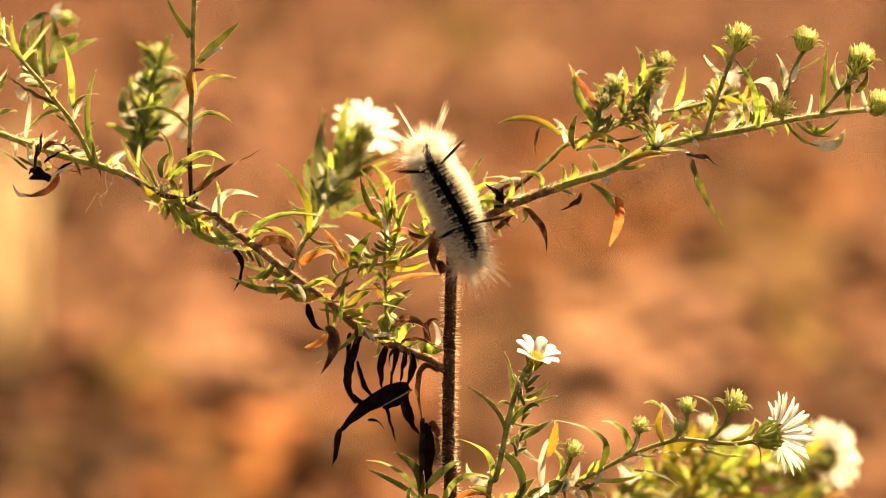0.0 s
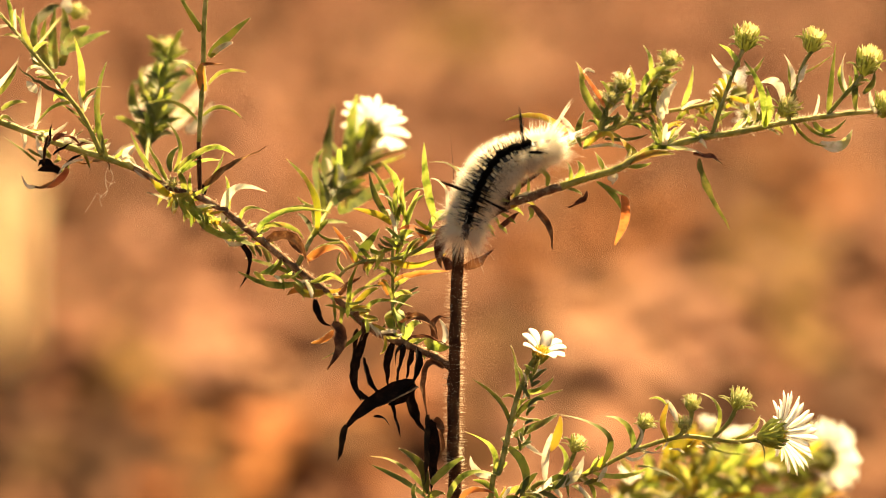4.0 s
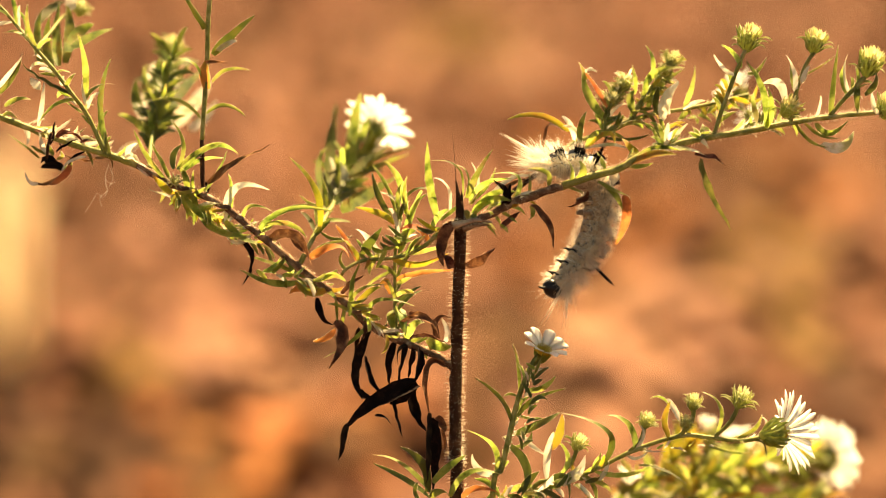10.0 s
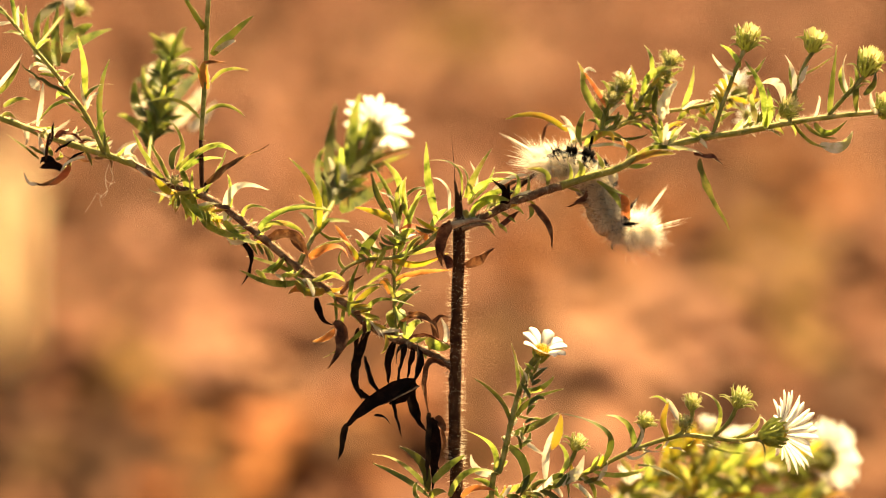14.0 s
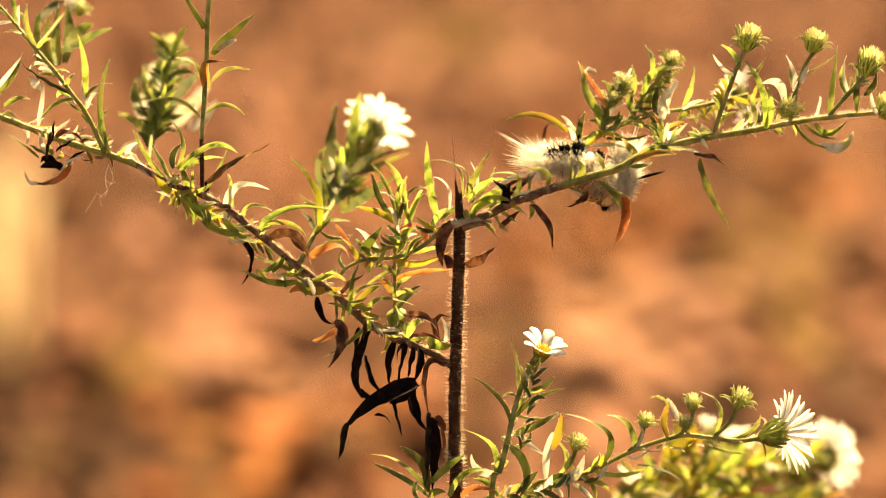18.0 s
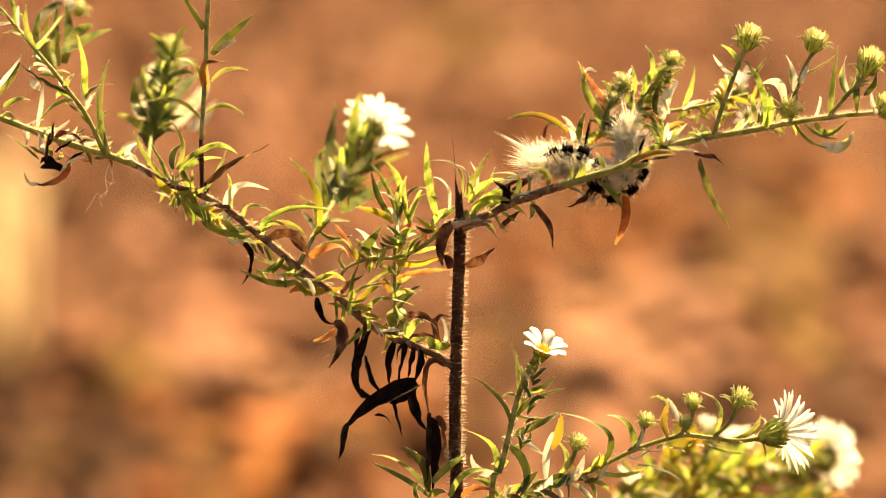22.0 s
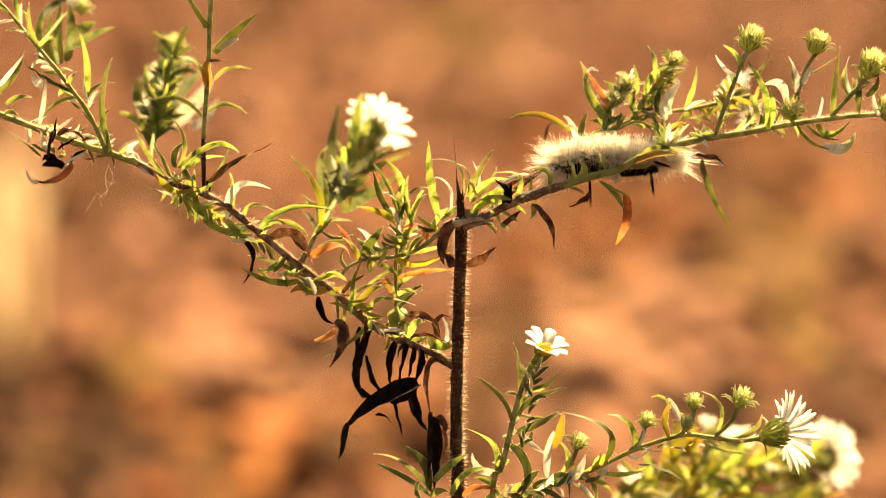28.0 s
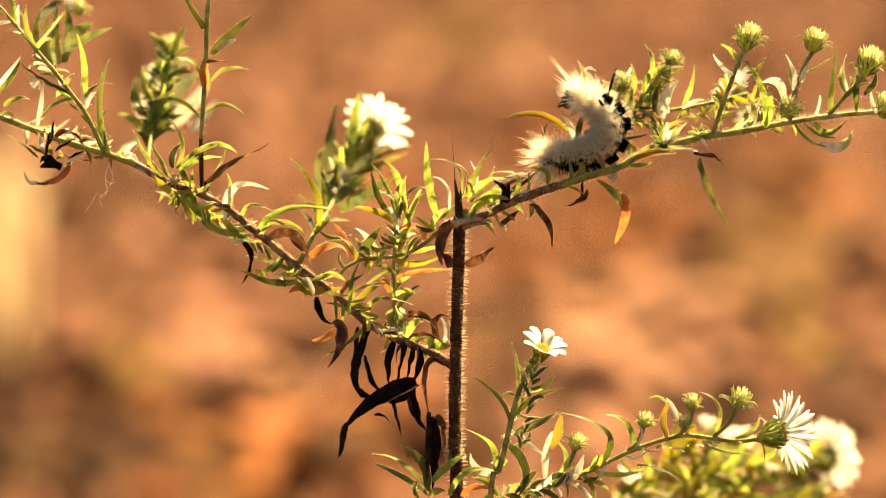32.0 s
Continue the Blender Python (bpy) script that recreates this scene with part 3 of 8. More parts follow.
leaf(left, (-85.2, 5.6, 417.0), (-83.4, 5.5, 416.8), (-82.6, 5.9, 418.2), 0.8, GREEN)
leaf(left, (-83.7, 5.5, 416.8), (-82.1, 6.1, 418.7), (-79.6, 6.5, 420.4), 0.7, DEAD, 0.1)
leaf(left, (-86.2, 6.4, 420.2), (-84.4, 6.8, 421.4), (-81.1, 7.2, 422.8), 0.5, DEAD, 0.1)
leaf(left, (-79.6, 6.2, 419.1), (-82.8, 5.4, 418.4), (-84.7, 4.4, 416.3), 0.7, PALE, 0.1)
leaf(left, (-82.8, 5.2, 417.4), (-84.7, 4.0, 414.9), (-87.4, 3.1, 413.5), 1.8, ORANGE, 0.1)
leaf(left, (-85.8, 4.0, 414.9), (-88.2, 3.0, 413.3), (-90.6, 2.9, 414.1), 1.1, RUSSET, 0.1)
leaf(left, (-89.9, 3.0, 413.8), (-91.6, 2.7, 414.1), (-92.7, 3.4, 416.5), 1.0, PALE, 0.2)
leaf(left, (-87.4, 6.1, 419.0), (-88.9, 6.4, 420.2), (-89.9, 7.1, 422.6), 0.8, PALE)
leaf(left, (-86.7, 6.2, 419.5), (-87.5, 5.6, 420.9), (-88.3, 5.9, 422.1), 1.3, GREEN)
leaf(left, (-85.9, 6.1, 418.7), (-84.7, 5.2, 419.4), (-85.0, 5.5, 420.6), 1.2, GREEN)
leaf(left, (-83.9, 7.2, 422.8), (-82.1, 6.8, 423.4), (-80.8, 7.0, 424.2), 1.4, PALE)
leaf(left, (-86.3, 7.3, 423.2), (-83.0, 6.5, 424.3), (-80.2, 6.0, 422.3), 1.5, RUSSET)
leaf(left, (-85.2, 8.1, 422.4), (-79.4, 7.2, 423.0), (-74.6, 6.6, 420.9), 0.7, PALE)
leaf(left, (-89.9, 6.1, 418.7), (-92.9, 6.8, 421.4), (-96.7, 7.5, 424.3), 0.7, GREEN)
leaf(left, (-88.2, 6.3, 419.8), (-89.3, 6.0, 422.5), (-89.8, 6.5, 424.3), 0.9, PALE)
leaf(left, (-88.2, 6.2, 419.5), (-90.5, 5.6, 420.9), (-91.8, 5.7, 421.4), 0.8, GREEN)
leaf(left, (-75.0, 6.2, 419.5), (-79.5, 6.8, 417.8), (-85.2, 7.1, 418.7), 0.8, RUSSET)
leaf(left, (-68.7, 5.9, 418.0), (-70.2, 5.5, 420.6), (-68.0, 6.0, 422.3), 1.6, PALE)
leaf(left, (-65.4, 5.1, 415.3), (-67.0, 4.6, 417.0), (-69.8, 5.1, 419.0), 1.8, PALE)
leaf(left, (-61.5, 3.8, 414.4), (-65.6, 4.2, 419.7), (-68.5, 5.8, 425.7), 1.2, GREEN)
leaf(left, (-71.1, 5.1, 419.0), (-68.9, 4.4, 420.1), (-67.1, 3.8, 418.2), 0.8, PALE)
leaf(left, (-60.5, 3.8, 414.4), (-62.9, 6.0, 418.6), (-64.9, 7.2, 422.8), 1.2, GREEN)
leaf(left, (-59.2, 4.6, 417.0), (-57.9, 5.0, 422.7), (-60.8, 6.4, 427.6), 1.2, GREEN)
leaf(left, (-59.9, 4.5, 416.8), (-60.1, 6.3, 419.7), (-58.0, 8.0, 422.1), 1.6, DARK)
leaf(left, (-59.2, 4.5, 416.7), (-54.2, 4.6, 421.1), (-48.4, 5.3, 423.5), 1.3, GREEN)
leaf(left, (-58.2, 4.4, 416.4), (-51.7, 4.8, 421.8), (-45.8, 3.3, 420.0), 1.5, GREEN)
leaf(left, (-57.8, 4.4, 416.3), (-54.1, 6.1, 418.7), (-49.2, 6.2, 419.1), 1.3, GREEN)
leaf(left, (-55.8, 1.8, 406.8), (-57.6, 1.9, 411.0), (-56.6, 3.0, 415.1), 1.8, GREEN)
leaf(left, (-54.0, 1.8, 406.6), (-55.4, 2.1, 411.8), (-55.3, 3.6, 417.3), 1.5, GREEN)
leaf(left, (-51.5, 1.7, 406.4), (-54.7, 0.2, 408.3), (-57.5, 0.9, 411.2), 1.9, GREEN)
leaf(left, (-54.9, 2.9, 411.0), (-59.4, 3.9, 410.7), (-65.4, 4.4, 412.6), 1.1, PALE)
leaf(left, (-60.5, 3.1, 411.6), (-62.3, 2.6, 413.6), (-64.4, 3.2, 415.8), 1.9, YELLOW)
leaf(left, (-56.8, 3.1, 411.6), (-57.3, 3.1, 415.4), (-58.9, 3.6, 417.3), 1.6, GREEN)
leaf(left, (-53.0, 3.3, 412.2), (-50.0, 4.4, 416.5), (-48.2, 5.6, 420.8), 0.9, GREEN)
leaf(left, (-52.4, 3.7, 413.6), (-47.3, 3.7, 417.7), (-38.7, 3.8, 421.9), 1.4, RUSSET)
leaf(left, (-54.2, 2.9, 411.0), (-52.3, 4.6, 413.2), (-50.6, 4.9, 414.4), 1.4, DEAD)
leaf(left, (-48.2, 0.5, 405.7), (-46.1, 1.5, 413.3), (-38.5, -0.6, 413.4), 2.2, PALE)
leaf(left, (-47.7, 0.7, 406.6), (-47.0, 3.3, 412.2), (-47.7, 4.4, 416.5), 1.1, GREEN)
leaf(left, (-44.8, 0.5, 405.7), (-42.8, 0.5, 409.5), (-37.8, -0.7, 408.9), 1.1, GREEN)
leaf(left, (-41.7, -0.4, 402.3), (-35.4, 0.2, 408.3), (-24.6, -1.0, 408.0), 1.4, GREEN)
leaf(left, (-41.1, -0.4, 402.3), (-39.2, 1.6, 405.9), (-34.9, 2.0, 407.4), 1.8, GREEN)
leaf(left, (-39.2, 0.4, 405.4), (-33.9, -0.5, 405.9), (-30.3, -1.2, 403.4), 1.3, GREEN)
leaf(left, (-54.5, 2.0, 407.6), (-49.7, -0.9, 404.2), (-42.8, -1.1, 403.8), 2.0, GREEN)
leaf(left, (-52.5, 1.4, 405.2), (-49.1, -1.1, 403.8), (-44.8, -2.0, 404.3), 1.7, PALE)
leaf(left, (-48.5, 0.6, 406.2), (-44.7, -1.3, 403.0), (-40.4, -1.5, 402.1), 1.9, GREEN)
leaf(left, (-42.9, -0.2, 403.0), (-45.3, -1.6, 401.8), (-48.1, -1.3, 403.0), 1.2, PALE)
leaf(left, (-38.8, 0.5, 401.8), (-32.6, -1.1, 403.8), (-28.9, -2.8, 397.3), 2.4, RUSSET, 1.0)
leaf(left, (-30.5, -0.3, 398.9), (-31.9, -1.9, 400.6), (-34.1, -1.4, 402.3), 1.5, RUSSET)
leaf(left, (-44.9, -0.4, 402.2), (-42.6, -2.6, 398.0), (-44.8, -4.3, 391.7), 1.2, DEAD)
leaf(left, (-30.5, -1.7, 393.6), (-37.7, -1.9, 396.8), (-43.7, -1.6, 398.0), 1.2, GREEN)
leaf(left, (-31.8, -1.9, 392.9), (-37.9, -3.8, 393.4), (-44.8, -3.0, 396.5), 1.7, GREEN)
leaf(left, (-32.4, -1.7, 393.5), (-34.8, -1.6, 397.7), (-36.7, -0.7, 401.1), 1.1, GREEN)
leaf(left, (-29.0, -2.3, 391.4), (-31.9, -4.2, 392.0), (-34.1, -4.5, 390.9), 2.4, ORANGE)
leaf(left, (-26.1, -2.4, 391.2), (-29.8, -4.4, 391.3), (-32.9, -3.8, 393.4), 2.2, YELLOW)
leaf(left, (-28.0, -1.9, 392.9), (-24.2, -3.4, 395.1), (-21.6, -4.7, 393.9), 1.7, GREEN)
leaf(left, (-29.9, -0.5, 397.9), (-24.0, -0.9, 400.6), (-20.9, -2.4, 398.7), 2.8, ORANGE)
leaf(left, (-30.1, -0.5, 398.2), (-26.2, 1.1, 400.3), (-21.5, 1.2, 400.7), 1.0, GREEN)
leaf(left, (-28.0, -2.8, 389.5), (-26.9, -5.8, 386.2), (-24.2, -6.3, 384.0), 1.5, DEAD)
leaf(left, (-24.5, -4.2, 384.2), (-21.9, -7.3, 380.7), (-25.4, -8.6, 375.5), 2.8, RUSSET)
leaf(left, (-23.8, -4.6, 382.7), (-26.0, -6.1, 381.1), (-28.9, -6.3, 380.3), 1.7, ORANGE)
leaf(left, (-16.6, -2.3, 383.6), (-20.2, -5.2, 380.6), (-26.3, -6.0, 377.4), 1.1, GREEN)
leaf(left, (-18.1, -2.3, 383.6), (-22.4, -3.4, 387.3), (-25.8, -3.2, 387.9), 1.3, GREEN)
leaf(left, (-17.1, -2.1, 384.3), (-14.5, -2.9, 389.0), (-6.5, -3.2, 387.9), 1.5, GREEN)
leaf(left, (-19.9, -2.4, 387.2), (-16.8, -2.6, 390.5), (-14.0, -2.3, 391.4), 1.6, YELLOW)
leaf(left, (-21.2, -2.2, 387.8), (-18.0, -2.2, 391.7), (-11.8, -1.9, 392.9), 1.3, GREEN)
leaf(left, (-23.0, -1.8, 389.6), (-21.1, -2.1, 392.3), (-18.0, -1.6, 394.1), 1.0, RUSSET)
leaf(left, (-19.9, -2.5, 386.8), (-20.5, -3.2, 391.9), (-18.5, -1.9, 396.8), 1.4, GREEN)

sprig(left, (-62.4, 3.6, 413.4), (-40.4, -0.4, 402.3), 22, 5.6, 1.1, [GREEN, GREEN, YELLOW, PALE])
sprig(left, (-31.8, -1.3, 395.3), (-16.8, -3.3, 383.7), 16, 4.6, 1.1, [GREEN, YELLOW, GREEN, RUSSET])
sprig(left, (-93.5, 9.8, 425.1), (-68.1, 5.8, 417.8), 12, 4.4, 0.9, [GREEN, PALE, RUSSET])
sprig(left, (-18.1, -2.3, 383.9), (-3.0, -4.9, 377.8), 10, 4.0, 1.1, [GREEN, DARK, YELLOW])

# the upright twig and its leaves
leaf(twig_up, (-52.6, 10.1, 433.7), (-53.4, 10.0, 437.3), (-52.9, 10.7, 440.0), 2.7, ORANGE, 0.3)
leaf(twig_up, (-53.0, 10.6, 439.6), (-50.4, 9.8, 440.3), (-47.9, 9.6, 439.7), 0.8, RUSSET)
leaf(twig_up, (-53.6, 10.3, 434.7), (-55.2, 10.5, 439.2), (-59.5, 11.0, 440.9), 1.1, GREEN)
leaf(twig_up, (-51.6, 10.5, 435.2), (-48.5, 10.2, 438.0), (-43.3, 10.1, 437.8), 1.0, GREEN)
leaf(twig_up, (-54.1, 8.4, 427.4), (-59.0, 8.4, 431.5), (-65.1, 8.4, 431.4), 1.2, GREEN)
leaf(twig_up, (-52.8, 8.7, 428.5), (-48.6, 8.2, 430.5), (-44.2, 7.5, 428.1), 1.1, GREEN)
leaf(twig_up, (-51.6, 12.1, 441.2), (-47.7, 12.1, 445.3), (-42.1, 13.5, 450.3), 2.3, DARK)
leaf(twig_up, (-51.3, 12.1, 441.5), (-47.9, 10.8, 444.0), (-46.0, 11.0, 444.7), 1.4, PALE)

# the outer thin twig and its leaves
leaf(twig_tip, (-79.8, 9.4, 431.3), (-79.5, 10.4, 438.8), (-80.8, 12.3, 445.8), 1.8, GREEN)
leaf(twig_tip, (-79.4, 9.2, 430.3), (-80.2, 9.0, 433.4), (-80.2, 9.7, 436.3), 1.1, PALE)
leaf(twig_tip, (-80.0, 9.4, 431.1), (-77.2, 9.2, 434.2), (-73.5, 9.3, 434.8), 1.1, DARK)
leaf(twig_tip, (-79.1, 8.9, 429.5), (-78.0, 8.6, 432.1), (-76.5, 8.8, 433.0), 0.8, PALE)
leaf(twig_tip, (-81.9, 9.4, 431.3), (-86.5, 8.1, 430.3), (-90.0, 7.0, 426.2), 1.1, GREEN)
leaf(twig_tip, (-82.9, 9.7, 432.5), (-88.6, 9.4, 435.1), (-94.2, 10.4, 438.9), 0.8, WILTED)
leaf(left, (-90.3, 8.9, 425.5), (-89.4, 9.1, 430.1), (-89.0, 10.5, 435.2), 1.3, PALE)
leaf(twig_tip, (-89.8, 11.1, 433.5), (-90.9, 10.4, 434.9), (-91.9, 10.7, 436.1), 2.2, PALE)
leaf(twig_tip, (-84.2, 10.1, 434.0), (-83.2, 9.6, 435.7), (-82.0, 9.9, 437.1), 1.1, GREEN)
leaf(twig_tip, (-86.4, 11.9, 436.6), (-85.0, 11.1, 437.6), (-83.1, 11.0, 437.1), 0.7, GREEN)
leaf(twig_tip, (-91.5, 14.6, 442.8), (-94.6, 14.2, 445.4), (-98.0, 14.2, 445.4), 0.8, GREEN)
leaf(twig_tip, (-90.7, 14.2, 441.6), (-88.9, 13.8, 443.8), (-87.1, 13.8, 443.7), 0.9, GREEN)
leaf(twig_tip, (-95.6, 16.8, 447.1), (-95.8, 16.6, 450.3), (-97.0, 17.6, 454.2), 1.3, GREEN)
leaf(twig_tip, (-91.0, 14.4, 442.3), (-92.6, 14.6, 446.9), (-92.6, 15.9, 451.7), 1.2, GREEN)
leaf(twig_tip, (-93.3, 15.1, 444.7), (-93.5, 15.9, 447.9), (-95.0, 16.5, 450.1), 0.9, GREEN)
leaf(left, (-99.8, 12.0, 433.3), (-96.1, 12.1, 437.4), (-93.8, 13.1, 441.0), 1.5, PALE)
leaf(left, (-99.5, 11.6, 431.9), (-95.8, 11.8, 436.2), (-94.3, 12.7, 439.8), 1.6, GREEN)
leaf(left, (-98.0, 11.0, 429.5), (-94.8, 10.4, 431.1), (-92.1, 10.4, 431.1), 1.4, GREEN)
leaf(left, (-98.5, 10.2, 426.7), (-97.1, 9.6, 428.1), (-94.7, 8.4, 427.4), 1.2, GREEN)
leaf(left, (-87.7, 24.2, 436.1), (-89.0, 29.8, 441.6), (-88.6, 33.8, 449.0), 3.12, RNG.choice([GREEN, GREEN, DARK]))
leaf(left, (-86.1, 24.3, 436.7), (-85.9, 30.1, 442.8), (-87.0, 33.7, 448.5), 2.86, RNG.choice([GREEN, GREEN, DARK]))
leaf(left, (-85.6, 25.0, 439.2), (-83.8, 30.0, 442.6), (-80.5, 32.6, 444.4), 3.38, RNG.choice([GREEN, GREEN, DARK]))
leaf(left, (-84.7, 26.2, 439.9), (-80.5, 29.9, 442.1), (-76.1, 32.4, 443.5), 2.86, RNG.choice([GREEN, GREEN, DARK]))
leaf(left, (-88.4, 21.5, 434.0), (-90.4, 26.2, 439.6), (-90.1, 31.1, 446.6), 2.6, RNG.choice([GREEN, GREEN, DARK]))
leaf(left, (-91.2, 22.2, 436.5), (-92.7, 26.8, 442.1), (-92.1, 31.4, 447.8), 2.34, RNG.choice([GREEN, GREEN, DARK]))
leaf(left, (-93.1, 28.5, 444.4), (-90.5, 33.4, 447.5), (-87.6, 35.9, 449.0), 2.6, RNG.choice([GREEN, GREEN, DARK]))
bud(left, (-84.2, 37.5, 447.1), (0.3, 0, 1), 2.2)
bud(left, (-59.3, 1.9, 414.8), (0.2, -0.9, 0.6), 1.5)
# a pale blade standing in for a white flower
leaf(left, (-85.2, 35.5, 447.4), (-86.3, 35.9, 449.0), (-85.0, 36.4, 450.7), 3.0, PALE)

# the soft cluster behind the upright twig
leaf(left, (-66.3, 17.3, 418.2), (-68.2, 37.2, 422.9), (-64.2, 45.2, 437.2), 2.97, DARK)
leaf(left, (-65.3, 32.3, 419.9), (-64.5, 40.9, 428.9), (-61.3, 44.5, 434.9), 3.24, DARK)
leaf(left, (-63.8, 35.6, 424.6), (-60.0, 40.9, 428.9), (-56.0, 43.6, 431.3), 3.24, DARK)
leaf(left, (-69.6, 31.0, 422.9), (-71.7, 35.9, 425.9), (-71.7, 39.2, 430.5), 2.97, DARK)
leaf(left, (-68.5, 26.1, 420.0), (-72.0, 30.7, 421.9), (-76.0, 33.0, 422.6), 1.89, GREEN)
leaf(left, (-67.7, 35.2, 423.3), (-67.7, 40.9, 428.9), (-66.9, 42.3, 434.2), 3.51, GREEN)
# two pale blades that stand in for petals
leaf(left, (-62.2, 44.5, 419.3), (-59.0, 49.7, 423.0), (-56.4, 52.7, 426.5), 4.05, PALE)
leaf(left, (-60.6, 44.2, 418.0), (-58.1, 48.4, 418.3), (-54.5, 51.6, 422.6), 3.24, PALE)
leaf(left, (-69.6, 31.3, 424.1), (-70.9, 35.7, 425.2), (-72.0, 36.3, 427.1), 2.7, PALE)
leaf(left, (-68.5, 35.6, 424.6), (-69.9, 40.5, 427.6), (-70.6, 43.9, 432.3), 2.16, GREEN)
leaf(left, (-65.1, 38.2, 426.7), (-62.6, 43.2, 429.8), (-60.2, 43.9, 432.3), 2.43, GREEN)
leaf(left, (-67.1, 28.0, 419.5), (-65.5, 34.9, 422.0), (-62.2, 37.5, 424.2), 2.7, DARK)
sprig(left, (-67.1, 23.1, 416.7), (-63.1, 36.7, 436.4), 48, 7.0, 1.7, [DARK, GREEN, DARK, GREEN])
bud(left, (-63.7, 45.0, 436.7), (0.1, 0, 1), 2.4)

# leaves on the flowering twig, behind the branch
leaf(twig_flower, (-25.7, 24.5, 406.4), (-27.1, 35.1, 415.3), (-24.9, 39.6, 424.0), 4.2, DARK)
leaf(twig_flower, (-21.8, 31.4, 409.1), (-21.4, 37.8, 417.4), (-19.8, 40.2, 426.3), 3.64, GREEN)
leaf(twig_flower, (-23.7, 19.7, 403.9), (-18.8, 26.3, 405.3), (-10.7, 29.5, 409.6), 3.92, GREEN)
leaf(twig_flower, (-25.1, 22.0, 404.7), (-21.4, 26.9, 407.8), (-17.5, 29.3, 408.8), 3.08, DARK)
leaf(twig_flower, (-23.5, 26.9, 407.8), (-18.9, 32.0, 411.3), (-7.4, 34.9, 414.3), 2.24, GREEN)
leaf(twig_flower, (-22.5, 29.6, 409.8), (-17.7, 34.5, 412.7), (-12.4, 37.1, 414.8), 1.96, GREEN)
leaf(twig_flower, (-24.0, 26.6, 406.5), (-23.3, 29.6, 409.8), (-24.1, 31.4, 412.8), 2.8, PALE)
leaf(twig_flower, (-19.0, 37.4, 416.1), (-19.1, 38.9, 417.8), (-17.5, 40.0, 421.6), 2.24, GREEN)
leaf(twig_flower, (-26.8, 16.7, 404.3), (-29.1, 26.0, 412.0), (-27.3, 29.1, 416.0), 1.68, GREEN)
leaf(twig_flower, (-28.0, 6.9, 402.5), (-28.7, 7.2, 411.2), (-34.7, 8.0, 418.2), 1.8, YELLOW, 0.3)
leaf(twig_flower, (-26.0, 11.9, 405.9), (-29.4, 10.2, 407.1), (-32.5, 10.7, 409.2), 1.1, GREEN)
leaf(twig_flower, (-25.8, 13.7, 404.9), (-30.3, 10.3, 407.6), (-38.4, 8.0, 406.6), 0.9, GREEN)
leaf(twig_flower, (-27.7, 6.7, 402.0), (-24.3, 8.2, 399.8), (-20.6, 9.4, 400.2), 0.9, DARK)
leaf(twig_flower, (-19.4, 3.9, 395.2), (-21.6, 2.3, 400.8), (-24.3, 2.2, 404.3), 1.4, ORANGE)
flower_left = flower(aster, (-16.4, 46.6, 417.4), (0.34, 0.76, 0.46), 9.4, 22, 0.3, "white aster flower head with overlapping rays, turned away", 0, 0.14, 0.19)
sprig(twig_flower, (-26.8, 23.3, 402.0), (-22.4, 38.0, 410.5), 22, 9.0, 2.0, [GREEN, PALE, GREEN, DARK])

# leaves of the middle twigs
leaf(twig_mid, (-11.8, 5.6, 405.4), (-14.8, 5.0, 411.1), (-16.1, 6.4, 416.2), 1.8, DARK)
leaf(twig_mid, (-8.6, 5.9, 406.6), (-10.0, 5.9, 414.1), (-13.6, 6.2, 419.2), 1.9, GREEN, 0.2)
leaf(twig_mid, (-10.3, 5.5, 404.9), (-12.8, 6.3, 412.1), (-16.2, 7.5, 416.6), 1.2, GREEN)
leaf(twig_mid, (-7.6, 5.3, 404.4), (-9.0, 4.9, 410.5), (-8.3, 5.2, 415.7), 1.3, GREEN)
leaf(twig_mid, (-11.2, 5.3, 404.4), (-14.5, 3.0, 407.4), (-19.8, 2.4, 408.9), 1.8, YELLOW)
leaf(twig_mid, (-9.1, 4.5, 401.5), (-7.0, 5.2, 407.8), (-4.0, 5.0, 411.1), 1.5, GREEN)
leaf(twig_mid, (-7.8, 5.1, 403.7), (-6.1, 7.8, 409.8), (-4.9, 8.3, 411.6), 1.1, GREEN)
leaf(twig_mid, (-9.6, 5.5, 405.2), (-10.6, 5.9, 410.3), (-9.5, 5.9, 414.1), 1.6, GREEN)
leaf(twig_mid, (-1.5, 4.6, 405.7), (-3.4, 5.9, 414.1), (-3.9, 8.2, 422.9), 2.1, GREEN, 0.2)
leaf(twig_mid, (-3.0, 3.1, 403.8), (-1.1, 2.9, 407.1), (1.0, 3.3, 408.3), 1.5, GREEN)
leaf(twig_mid, (-1.1, 3.6, 405.7), (2.0, 4.2, 407.8), (4.5, 4.9, 410.5), 1.0, GREEN)
leaf(twig_mid, (1.0, 5.9, 406.4), (0.8, 6.3, 412.1), (-2.5, 5.9, 414.4), 0.9, PALE)
leaf(twig_mid, (-18.1, 2.6, 398.1), (-16.5, 1.4, 401.3), (-13.8, 1.3, 405.0), 2.8, DARK)
leaf(twig_mid, (-14.6, 2.3, 397.2), (-17.1, 2.5, 401.4), (-19.8, 2.9, 403.2), 2.4, PALE)
leaf(twig_mid, (-13.1, 2.2, 396.7), (-15.6, 2.0, 399.6), (-18.1, 2.3, 400.8), 1.7, PALE)
leaf(twig_mid, (-3.5, 2.4, 401.3), (-6.5, 1.2, 404.6), (-10.0, 1.0, 403.6), 2.0, ORANGE)
leaf(twig_mid, (-10.6, 3.9, 399.1), (-8.5, 2.8, 402.6), (-5.8, 2.0, 403.5), 1.9, GREEN)
